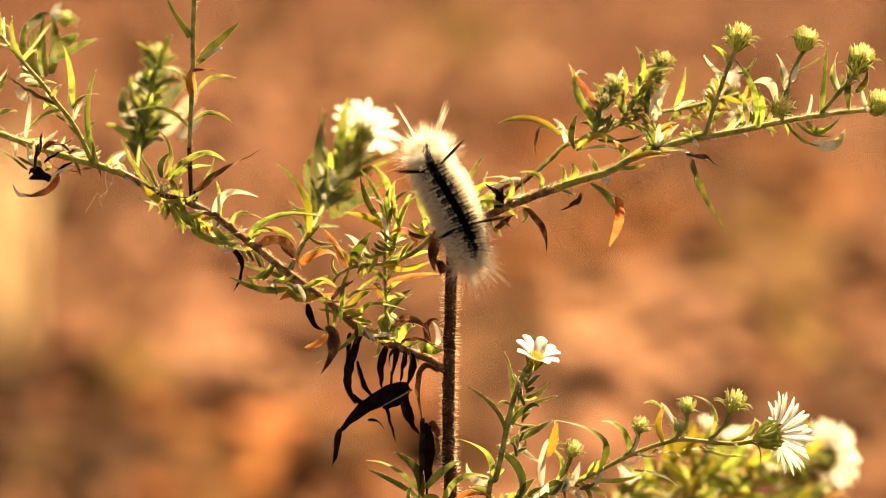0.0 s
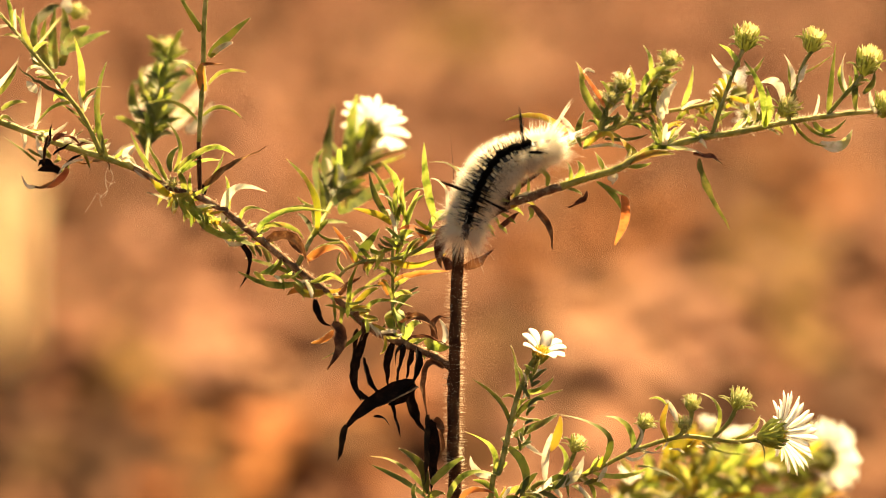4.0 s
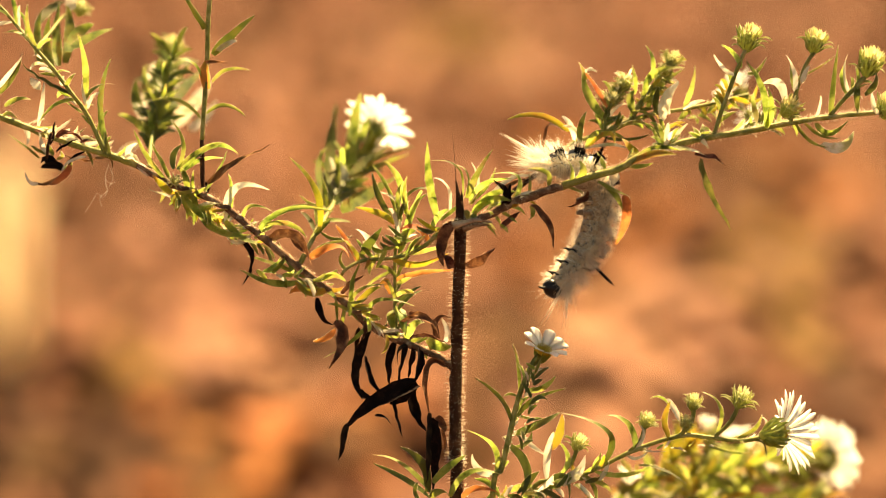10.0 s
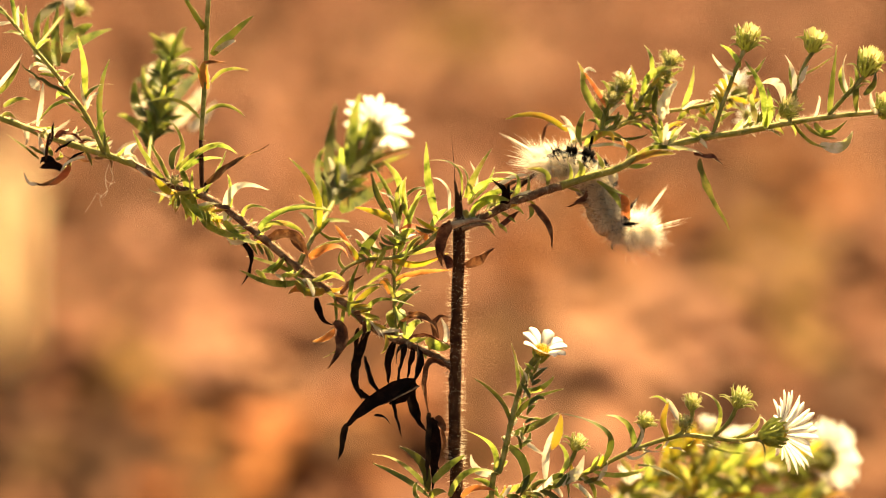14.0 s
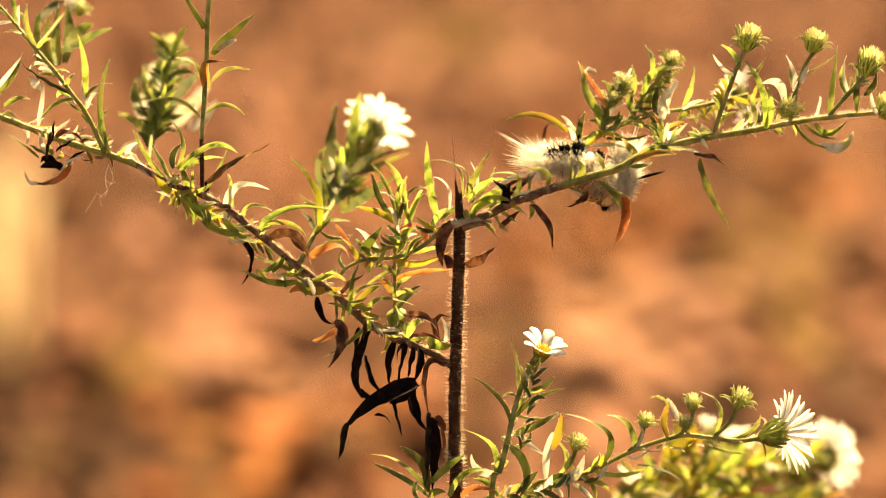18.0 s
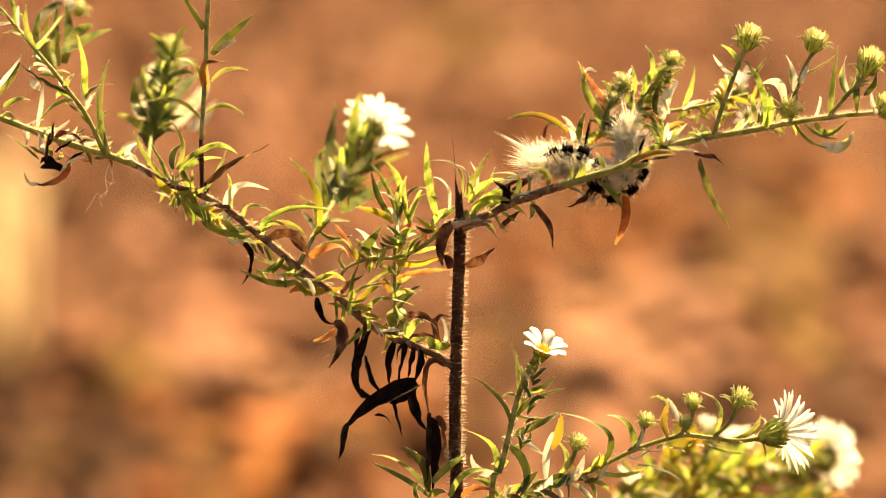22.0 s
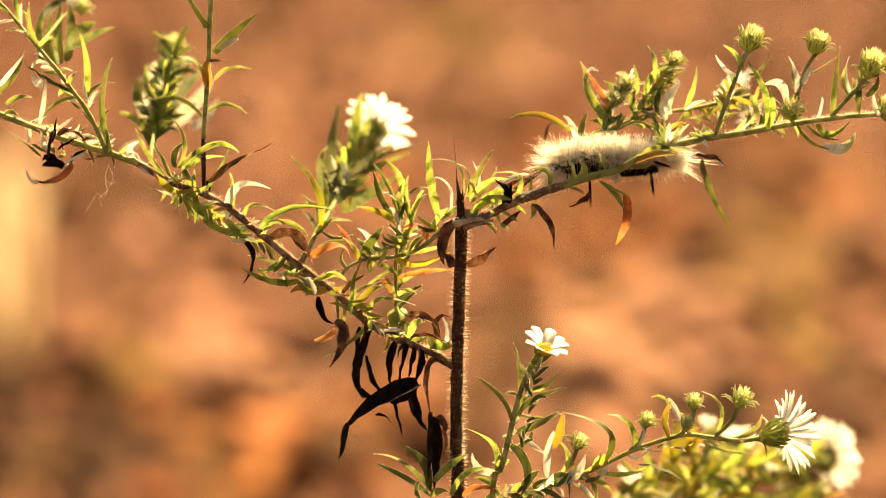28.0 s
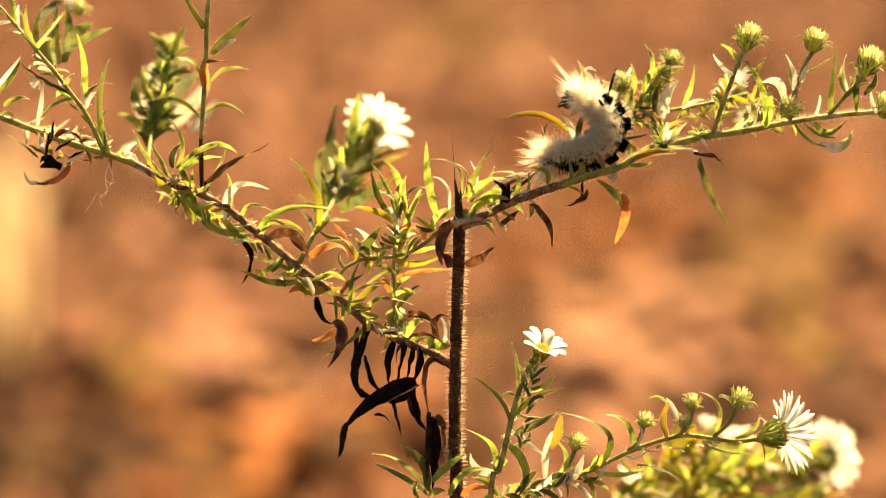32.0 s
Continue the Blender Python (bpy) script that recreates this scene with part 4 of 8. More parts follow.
leaf(twig_mid, (-9.8, 3.7, 398.5), (-8.5, 3.6, 401.8), (-7.5, 4.0, 403.2), 1.5, DARK)
leaf(twig_mid, (-11.1, 3.0, 391.8), (-5.3, 1.4, 393.8), (1.8, 0.5, 394.0), 1.5, ORANGE)
leaf(twig_mid, (-11.6, 2.4, 397.4), (-6.1, 0.0, 396.2), (1.0, -0.4, 398.7), 1.7, YELLOW)
leaf(twig_mid, (-9.9, 2.6, 398.1), (-4.9, 1.8, 398.9), (0.8, 1.1, 400.1), 1.2, GREEN)
leaf(twig_mid, (-11.9, 2.3, 389.1), (-13.1, 1.0, 392.1), (-14.3, -0.1, 391.7), 2.2, ORANGE)
leaf(twig_mid, (-10.8, 2.1, 388.5), (-8.7, 0.5, 390.2), (-6.5, -0.6, 389.9), 1.3, GREEN)
leaf(twig_mid, (-10.3, 1.4, 386.0), (-9.6, -1.0, 384.8), (-8.5, -2.9, 381.4), 3.2, GREEN, 0.1)
leaf(twig_mid, (-10.6, 1.3, 385.4), (-11.8, -1.3, 383.6), (-9.0, -3.2, 380.2), 2.2, GREEN)
leaf(twig_mid, (-8.7, -2.4, 379.3), (-6.8, -3.5, 383.2), (-4.2, -4.3, 383.8), 2.2, GREEN)
leaf(twig_mid, (-11.0, 3.6, 394.0), (-15.0, 1.1, 392.7), (-18.1, -0.6, 389.9), 0.9, GREEN)
leaf(twig_cross, (-21.5, -2.2, 395.8), (-23.2, -2.6, 398.0), (-22.2, -1.9, 400.6), 1.1, GREEN)
leaf(twig_cross, (-19.0, -0.8, 397.1), (-20.2, -1.9, 400.6), (-22.7, -1.3, 403.0), 1.2, YELLOW)
leaf(twig_cross, (-15.5, -0.6, 397.7), (-18.0, 1.0, 399.9), (-19.5, 1.5, 401.8), 1.2, GREEN)
leaf(main, (3.9, 4.0, 411.1), (2.8, 4.7, 417.5), (-3.0, 5.1, 419.0), 0.6, GREEN)
leaf(main, (5.1, 4.2, 412.0), (4.8, 4.4, 416.4), (2.0, 4.9, 418.1), 0.6, GREEN)

sprig(twig_mid, (-10.8, -0.0, 384.5), (-9.8, 6.8, 410.0), 18, 6.5, 1.2, [GREEN, GREEN, DARK, PALE])
sprig(twig_cross, (0.8, 2.3, 404.7), (-18.0, -0.6, 397.7), 20, 5.5, 1.2, [GREEN, GREEN, YELLOW, WILTED])
sprig(twig_tip, (-76.9, 7.5, 424.1), (-97.6, 18.2, 448.8), 18, 5.0, 1.1, [GREEN, PALE, GREEN])
sprig(twig_flower, (-30.0, 3.1, 400.0), (-22.7, 33.8, 410.2), 10, 7.0, 1.5, [GREEN, DARK])
sprig(right, (6.4, 0.7, 406.4), (18.2, 2.9, 411.0), 14, 5.0, 1.2, [GREEN, GREEN, YELLOW])

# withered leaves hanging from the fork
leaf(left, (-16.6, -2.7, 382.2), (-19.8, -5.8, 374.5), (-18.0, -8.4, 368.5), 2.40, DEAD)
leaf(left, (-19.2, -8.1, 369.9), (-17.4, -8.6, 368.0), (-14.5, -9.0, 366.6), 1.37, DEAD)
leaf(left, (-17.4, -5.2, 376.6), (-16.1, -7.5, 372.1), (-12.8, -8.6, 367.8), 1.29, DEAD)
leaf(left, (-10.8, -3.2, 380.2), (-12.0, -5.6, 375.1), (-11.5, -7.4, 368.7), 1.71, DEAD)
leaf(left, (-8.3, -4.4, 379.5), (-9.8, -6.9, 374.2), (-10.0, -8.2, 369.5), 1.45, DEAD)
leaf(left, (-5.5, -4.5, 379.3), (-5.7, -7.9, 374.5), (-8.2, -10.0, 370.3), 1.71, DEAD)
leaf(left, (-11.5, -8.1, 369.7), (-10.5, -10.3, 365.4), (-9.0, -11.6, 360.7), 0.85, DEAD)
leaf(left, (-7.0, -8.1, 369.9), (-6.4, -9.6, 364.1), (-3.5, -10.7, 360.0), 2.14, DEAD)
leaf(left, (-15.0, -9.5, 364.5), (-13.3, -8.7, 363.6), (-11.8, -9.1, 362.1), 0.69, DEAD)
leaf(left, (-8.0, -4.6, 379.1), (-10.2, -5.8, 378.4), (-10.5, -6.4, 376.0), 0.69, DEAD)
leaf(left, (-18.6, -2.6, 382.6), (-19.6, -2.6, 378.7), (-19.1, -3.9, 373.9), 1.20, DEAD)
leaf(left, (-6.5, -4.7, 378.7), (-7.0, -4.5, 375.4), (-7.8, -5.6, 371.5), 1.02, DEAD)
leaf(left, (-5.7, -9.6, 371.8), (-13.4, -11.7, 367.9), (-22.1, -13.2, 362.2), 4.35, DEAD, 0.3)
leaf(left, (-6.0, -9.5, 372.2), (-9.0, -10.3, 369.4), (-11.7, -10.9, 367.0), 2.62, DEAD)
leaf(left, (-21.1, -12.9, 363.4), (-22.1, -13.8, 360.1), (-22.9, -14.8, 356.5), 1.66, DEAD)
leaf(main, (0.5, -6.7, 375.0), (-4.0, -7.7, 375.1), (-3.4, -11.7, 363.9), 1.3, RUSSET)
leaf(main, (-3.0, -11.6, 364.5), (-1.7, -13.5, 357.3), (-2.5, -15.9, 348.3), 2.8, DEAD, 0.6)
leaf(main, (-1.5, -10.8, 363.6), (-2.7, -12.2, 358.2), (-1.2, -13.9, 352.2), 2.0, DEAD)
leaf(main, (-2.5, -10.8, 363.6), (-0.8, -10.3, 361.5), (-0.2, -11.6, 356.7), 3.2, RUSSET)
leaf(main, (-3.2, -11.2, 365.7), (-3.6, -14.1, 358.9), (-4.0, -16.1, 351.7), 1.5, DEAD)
leaf(left, (-10.3, -2.5, 383.1), (-5.2, -3.7, 386.2), (-1.0, -4.8, 382.0), 1.4, RUSSET)
leaf(left, (-7.3, -4.2, 380.5), (-3.0, -4.8, 382.0), (1.5, -5.5, 379.6), 1.0, RUSSET)
leaf(left, (-1.1, -4.6, 379.1), (-2.0, -4.3, 383.8), (1.1, -5.0, 385.2), 1.7, RUSSET)
leaf(left, (-0.5, -4.5, 379.3), (0.7, -5.8, 382.3), (-0.5, -5.0, 385.3), 1.6, PALE)
leaf(left, (-3.6, -4.2, 380.5), (-1.1, -6.5, 379.6), (1.7, -6.5, 379.6), 2.8, GREEN)
leaf(left, (-8.0, -1.7, 386.0), (-6.1, -1.9, 385.3), (-4.5, -2.3, 383.9), 1.0, RUSSET)
stem("leaf_stalk", main, [(2.5, -0.6, 405.5), (0.7, -1.0, 406.1), (-0.5, -1.6, 405.5)], 0.4, 0.3, [BARK])
for base, mid, tip, w in (((1.7, -1.5, 406.1), (-0.7, -2.4, 402.6), (-0.5, -3.8, 397.3), 4.4),):
    vs, fs = blade(vec(base), vec(mid), vec(tip), w * MM, 0.2, 0.1)
    vs = [v + Vector(noise.noise_vector(v * 700)) * 0.35 * MM for v in vs]
    put("leaf", [(vs, fs, RUSSET)], main, vec(base), "broad dry russet leaf hanging by the stem")
leaf(main, (2.0, -2.7, 397.5), (0.2, -3.6, 398.3), (-1.0, -2.9, 400.9), 2.4, RUSSET)
leaf(main, (4.5, -0.9, 396.5), (7.2, -1.3, 398.9), (10.9, -0.8, 400.9), 2.6, RUSSET, 0.4)
leaf(right, (12.5, 0.3, 405.0), (14.4, -0.2, 407.1), (16.7, 0.2, 408.6), 1.6, RUSSET)
leaf(right, (18.8, 1.6, 409.8), (22.7, 0.6, 406.2), (24.0, -0.8, 400.9), 1.3, RUSSET, 0.4)
leaf(right, (18.7, 1.5, 409.5), (19.4, 0.0, 407.9), (18.2, -0.4, 406.4), 1.2, GREEN)
leaf(right, (12.0, -0.5, 405.9), (13.2, -0.7, 405.0), (13.9, -1.0, 404.0), 1.2, GREEN)

# low leaves at the foot of the main stem
leaf(main, (-2.5, -15.9, 348.4), (-9.0, -15.2, 355.0), (-15.7, -14.6, 357.2), 1.6, GREEN)
leaf(main, (-3.2, -16.1, 347.7), (-8.9, -17.0, 352.0), (-15.6, -16.3, 354.6), 1.5, DARK)
leaf(main, (-3.7, -15.8, 348.9), (-4.7, -16.1, 355.4), (-9.7, -16.0, 359.5), 2.2, DARK)
leaf(main, (-2.5, -16.2, 351.2), (0.7, -16.3, 354.6), (4.7, -15.7, 356.9), 1.9, GREEN)
leaf(main, (1.2, -17.0, 348.3), (5.5, -16.6, 353.7), (12.4, -16.6, 353.4), 1.8, GREEN)
leaf(main, (-3.0, -17.0, 348.1), (-1.1, -17.6, 349.9), (0.7, -17.7, 349.4), 2.0, GREEN)
leaf(main, (3.9, -15.1, 347.3), (7.0, -14.6, 349.5), (12.0, -14.8, 348.8), 1.6, ORANGE)
leaf(main, (-5.5, -17.2, 347.6), (-6.5, -17.6, 349.9), (-5.7, -17.0, 352.0), 1.6, DARK)

# the right branch: leaves about its foot
leaf(right, (4.8, 3.9, 410.7), (6.8, 4.2, 415.6), (10.5, 5.8, 421.5), 1.8, GREEN)
leaf(right, (5.5, 3.7, 410.0), (8.9, 3.8, 414.4), (14.8, 4.2, 415.6), 1.5, GREEN)
leaf(right, (6.4, 2.2, 408.3), (10.5, 2.2, 412.2), (15.5, 2.4, 412.9), 1.9, GREEN)
leaf(right, (15.5, 2.0, 411.2), (15.9, 2.2, 416.0), (10.5, 2.4, 416.5), 1.5, GREEN)
leaf(right, (5.3, 3.7, 409.8), (7.3, 4.7, 413.8), (5.8, 5.9, 418.2), 0.8, PALE)
leaf(right, (6.0, 2.0, 407.4), (9.5, 0.9, 411.2), (14.4, 1.0, 411.5), 2.2, GREEN)
leaf(right, (13.2, 1.9, 411.0), (12.7, 0.6, 413.9), (10.4, 1.1, 415.5), 1.4, DEAD)
leaf(right, (5.5, 3.5, 409.3), (7.3, 5.2, 411.7), (9.8, 5.8, 413.9), 1.6, YELLOW)
leaf(right, (7.0, 3.9, 410.5), (9.8, 5.9, 414.1), (11.0, 6.8, 417.5), 0.8, GREEN)
leaf(right, (10.8, 3.1, 411.6), (14.6, 5.7, 413.5), (20.2, 6.9, 414.2), 0.9, RUSSET)
leaf(right, (10.5, 3.3, 412.2), (15.2, 7.1, 414.9), (19.0, 8.2, 415.1), 1.2, PALE)
leaf(right, (13.0, 1.6, 410.0), (13.4, 0.2, 412.3), (14.2, 0.8, 414.7), 2.0, DEAD)
leaf(right, (14.5, 1.8, 410.5), (17.6, 1.2, 412.1), (20.7, 1.3, 412.4), 1.4, PALE)
leaf(right, (4.5, 2.2, 408.3), (5.7, 0.8, 407.0), (7.0, 1.3, 408.6), 2.2, GREEN)
leaf(right, (9.5, 2.2, 408.3), (12.6, 3.9, 410.5), (15.2, 4.0, 411.0), 1.8, GREEN)

# the raised twig behind the right branch, with its clusters
twig_raised = stem("twig", right, [(12.6, 2.9, 410.7), (20.3, 10.1, 414.7), (25.5, 14.1, 417.9), (28.8, 15.9, 420.6), (35.1, 16.4, 422.6), (40.2, 17.1, 425.1), (46.6, 17.6, 427.0), (53.0, 18.8, 427.7), (60.9, 21.2, 428.8), (68.8, 23.7, 430.3)], 0.6, 0.4, [BARK, STALK], 220, "raised green side twig", 0.2, 0.4)
leaf(twig_raised, (27.7, 15.6, 423.3), (21.0, 14.5, 427.2), (13.8, 13.3, 426.5), 1.7, YELLOW, 0.3)
leaf(twig_raised, (29.0, 15.1, 421.6), (28.0, 13.9, 425.0), (26.0, 13.5, 427.4), 1.7, PALE)
leaf(twig_raised, (30.0, 15.0, 421.1), (28.8, 12.8, 424.4), (26.2, 11.9, 425.1), 1.3, PALE)
leaf(twig_raised, (30.9, 14.7, 420.1), (30.1, 13.7, 424.2), (31.6, 14.8, 428.3), 1.8, DARK)
leaf(twig_raised, (35.9, 17.3, 426.1), (32.0, 16.6, 431.1), (30.9, 18.1, 436.5), 2.4, GREEN)
leaf(twig_raised, (36.6, 17.9, 428.0), (34.0, 17.0, 432.6), (31.2, 18.0, 436.3), 1.2, ORANGE)
leaf(twig_raised, (31.4, 18.0, 436.3), (32.4, 17.2, 437.2), (33.9, 17.1, 436.7), 0.9, PALE)
leaf(twig_raised, (31.8, 18.6, 434.6), (31.0, 19.0, 436.3), (29.9, 19.6, 438.3), 1.5, YELLOW)
leaf(twig_raised, (26.5, 17.6, 423.0), (23.2, 17.8, 423.9), (22.2, 16.5, 419.2), 0.9, RUSSET)
leaf(twig_raised, (47.5, 15.0, 421.1), (46.1, 14.4, 426.7), (41.4, 13.7, 427.9), 1.1, GREEN)
leaf(twig_raised, (38.9, 15.7, 423.8), (42.5, 14.2, 425.9), (46.0, 13.0, 425.2), 1.1, GREEN)
leaf(twig_raised, (36.3, 15.2, 421.8), (41.3, 13.1, 422.0), (45.8, 13.4, 423.0), 0.9, DARK)
leaf(twig_raised, (32.0, 14.7, 420.1), (36.2, 13.5, 423.5), (37.9, 12.0, 421.8), 1.6, YELLOW)
leaf(twig_raised, (31.2, 14.6, 419.6), (36.8, 12.8, 420.8), (40.6, 10.6, 420.3), 0.9, PALE)
leaf(twig_raised, (31.5, 14.6, 419.6), (33.7, 13.5, 423.3), (37.1, 12.4, 423.0), 1.4, GREEN)
leaf(twig_raised, (43.2, 11.0, 417.9), (41.3, 9.7, 420.7), (39.3, 10.3, 422.9), 2.4, YELLOW)
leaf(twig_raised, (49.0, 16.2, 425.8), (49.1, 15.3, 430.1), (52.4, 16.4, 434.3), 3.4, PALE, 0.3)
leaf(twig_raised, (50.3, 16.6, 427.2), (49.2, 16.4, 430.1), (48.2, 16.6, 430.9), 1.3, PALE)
leaf(twig_raised, (53.6, 17.9, 428.3), (55.1, 18.0, 432.4), (56.1, 19.4, 437.8), 1.4, GREEN)
leaf(twig_raised, (53.6, 17.9, 428.0), (55.9, 16.3, 429.9), (58.1, 16.5, 430.5), 1.0, PALE)
shoot_a = stem("twig", right, [(35.6, 16.4, 422.6), (35.9, 17.4, 426.4), (38.0, 19.6, 430.5), (40.4, 21.2, 432.8)], 0.5, 0.4, [STALK], 0, "green budding shoot")
shoot_b = stem("twig", right, [(41.5, 17.1, 425.3), (44.8, 18.6, 430.7), (48.6, 20.8, 435.2), (50.7, 21.5, 437.7)], 0.6, 0.4, [STALK], 0, "green budding shoot")
sprig(shoot_a, (35.6, 16.8, 424.0), (38.2, 19.7, 431.1), 14, 4.2, 1.0, [GREEN, GREEN, DARK])
sprig(shoot_a, (37.5, 19.2, 429.3), (40.6, 21.5, 434.0), 12, 3.6, 0.9, [GREEN, GREEN, PALE])
sprig(shoot_b, (41.7, 17.2, 425.6), (45.3, 18.7, 431.3), 12, 4.6, 1.2, [GREEN, GREEN, DARK])
sprig(shoot_b, (45.3, 18.7, 431.3), (51.1, 21.6, 438.2), 16, 3.6, 1.0, [GREEN, GREEN, YELLOW])
sprig(twig_raised, (35.1, 16.3, 422.4), (46.6, 17.5, 426.8), 16, 4.0, 1.0, [GREEN, GREEN, DARK])
sprig(twig_raised, (53.0, 18.8, 427.7), (66.1, 22.5, 429.9), 12, 4.0, 1.3, [GREEN, YELLOW, PALE])
leaf(shoot_b, (44.8, 18.5, 430.5), (46.4, 17.9, 436.0), (53.4, 18.3, 437.5), 2.0, GREEN)
leaf(shoot_b, (46.6, 19.9, 435.6), (46.5, 19.7, 438.9), (45.0, 20.6, 442.0), 1.2, GREEN)
leaf(shoot_a, (42.5, 18.7, 431.3), (42.7, 18.6, 434.6), (41.9, 19.4, 437.7), 1.1, GREEN)
leaf(shoot_b, (42.8, 17.4, 426.4), (41.3, 16.3, 429.9), (42.4, 16.9, 432.3), 2.4, GREEN)
leaf(shoot_b, (47.3, 17.6, 427.0), (47.3, 17.6, 430.9), (47.8, 18.3, 433.4), 1.6, DARK)
for at, way, size in (((40.4, 21.3, 433.3), (0.1, 0, 1), 2.3), ((37.9, 18.5, 430.5), (0.3, -0.4, 1), 1.6), ((51.2, 21.7, 438.6), (0.4, 0, 1), 2.4), ((49.4, 20.1, 436.4), (0.8, -0.3, 0.5), 1.8), ((35.4, 19.6, 430.8), (-0.3, 0, 1), 1.3)):
    bud(right, at, way, size)

# the right branch: leaves further out
leaf(right, (27.5, 2.7, 414.1), (27.9, 2.5, 416.9), (26.9, 3.1, 419.4), 1.3, GREEN)
leaf(right, (28.7, 2.9, 414.6), (30.4, 2.5, 417.2), (29.4, 3.1, 419.4), 2.2, GREEN)
leaf(right, (22.7, 2.7, 413.9), (22.2, 2.5, 417.0), (18.2, 2.7, 417.7), 1.4, GREEN)
leaf(right, (35.2, 3.7, 417.5), (34.4, 3.1, 419.4), (33.4, 3.6, 421.1), 1.9, GREEN)
leaf(right, (33.7, 2.9, 414.8), (37.0, 0.5, 413.4), (41.0, -0.0, 411.5), 1.2, GREEN)
leaf(right, (34.4, 2.9, 414.6), (37.4, 0.2, 412.3), (39.0, -0.7, 409.1), 1.7, GREEN)
leaf(right, (39.5, 3.1, 411.7), (40.3, 5.7, 405.9), (38.2, 7.1, 399.3), 2.6, ORANGE, 0.1)
leaf(right, (40.9, 3.9, 418.3), (45.6, 3.8, 422.1), (51.8, 3.8, 421.8), 1.3, GREEN)
leaf(right, (40.9, 3.9, 418.5), (45.5, 2.6, 421.2), (50.5, 2.7, 421.6), 2.4, YELLOW, 0.1)
leaf(right, (46.9, 4.7, 421.4), (53.7, 3.8, 421.8), (61.3, 2.9, 418.7), 1.3, PALE)
leaf(right, (55.0, 4.5, 420.6), (58.0, 3.4, 420.4), (61.3, 3.0, 418.9), 1.3, RUSSET)
leaf(right, (56.4, 4.2, 419.7), (58.3, 1.5, 413.3), (63.4, -1.0, 403.9), 1.5, WILTED, 0.3)
leaf(right, (40.9, 3.8, 418.2), (43.3, 4.8, 417.8), (46.0, 4.9, 418.4), 1.2, GREEN)
leaf(right, (31.6, 5.3, 412.2), (29.8, 3.5, 409.3), (26.8, 3.5, 409.1), 1.2, RUSSET)
leaf(right, (40.7, 3.7, 417.7), (40.8, 6.2, 419.2), (41.6, 6.8, 421.4), 1.3, GREEN)
leaf(right, (36.4, 3.0, 415.1), (37.8, 4.2, 415.8), (37.2, 3.7, 413.9), 2.2, PALE)
leaf(right, (26.7, 2.6, 413.6), (29.4, 2.4, 412.9), (30.4, 2.1, 411.8), 0.7, GREEN)
for tip in ((45.4, 5.5, 424.5), (47.0, 7.3, 427.2), (49.2, 6.3, 427.4), (51.6, 8.1, 426.2), (53.8, 8.1, 426.5), (45.6, 4.0, 422.8), (52.2, 8.6, 424.3), (49.9, 4.9, 426.1)):
    base = (48.5, 5.8, 421.6)
    mid = tuple((a + b) / 2 + k for a, b, k in zip(base, tip, (0, 0, 0.5)))
    leaf(right, base, mid, tip, 1.3, RNG.choice([PALE, GREEN, GREEN]))
for tip in ((55.0, 7.0, 426.0), (57.1, 8.1, 426.5), (58.2, 5.8, 421.6), (53.7, 5.7, 425.2), (58.9, 7.6, 424.5)):
    base = (56.5, 6.3, 423.5)
    mid = tuple((a + b) / 2 + k for a, b, k in zip(base, tip, (0, 0, 0.3)))
    leaf(right, base, mid, tip, 1.1, RNG.choice([PALE, GREEN, GREEN]))
shoot_c = stem("twig", right, [(59.4, 7.5, 424.1), (61.4, 9.1, 430.1), (64.4, 11.2, 438.0), (66.6, 12.5, 442.9)], 0.5, 0.45, [STALK], 60, "green shoot with a bud")
stem("twig", right, [(76.6, 8.4, 427.4), (77.4, 9.7, 432.5), (79.8, 12.5, 439.0), (81.8, 13.3, 442.0)], 0.45, 0.45, [STALK], 50, "green shoot with a bud")
shoot_e = stem("twig", right, [(85.1, 9.6, 428.2), (89.3, 10.9, 432.8), (93.1, 11.9, 436.7)], 0.45, 0.5, [STALK], 50, "green shoot with a bud")
for at, way, size in (((67.1, 13.1, 445.1), (0.15, 0, 1), 2.9), ((82.0, 13.9, 444.2), (0.2, 0, 1), 2.6), ((94.1, 12.7, 439.8), (0.25, 0, 1), 3.1), ((75.9, 7.1, 430.5), (0.3, -0.5, 0.6), 2.6), ((98.3, 11.2, 430.2), (0.2, -0.2, 1), 2.8)):
    bud(right, at, way, size, 0.45, "plump green flower bud with cream tips")
leaf(right, (65.4, 11.4, 438.8), (64.0, 11.2, 441.7), (61.1, 11.7, 443.6), 1.3, GREEN)
leaf(right, (64.6, 11.0, 437.1), (61.5, 10.4, 438.8), (59.1, 11.3, 442.1), 1.0, PALE)
leaf(right, (71.0, 7.0, 426.0), (70.1, 8.1, 434.1), (66.1, 9.9, 440.9), 1.9, GREEN)
leaf(right, (75.0, 8.4, 431.3), (73.6, 8.6, 435.8), (70.0, 8.6, 435.9), 2.4, PALE)
leaf(right, (71.0, 7.0, 426.2), (71.9, 7.1, 430.5), (71.0, 8.4, 435.3), 1.7, GREEN)
leaf(right, (77.4, 10.1, 433.7), (77.2, 10.1, 437.6), (75.5, 11.1, 441.4), 1.5, PALE)
leaf(right, (77.6, 9.9, 433.1), (76.8, 11.9, 436.6), (77.0, 12.7, 439.8), 1.2, GREEN)
leaf(right, (78.9, 10.6, 435.5), (79.5, 10.1, 437.8), (80.5, 10.6, 439.7), 1.4, PALE)
leaf(right, (85.4, 9.8, 428.7), (85.9, 10.4, 434.9), (87.3, 12.7, 443.5), 1.9, GREEN)
leaf(right, (77.3, 11.8, 436.4), (81.8, 12.3, 438.1), (86.7, 14.1, 440.9), 0.6, GREEN)
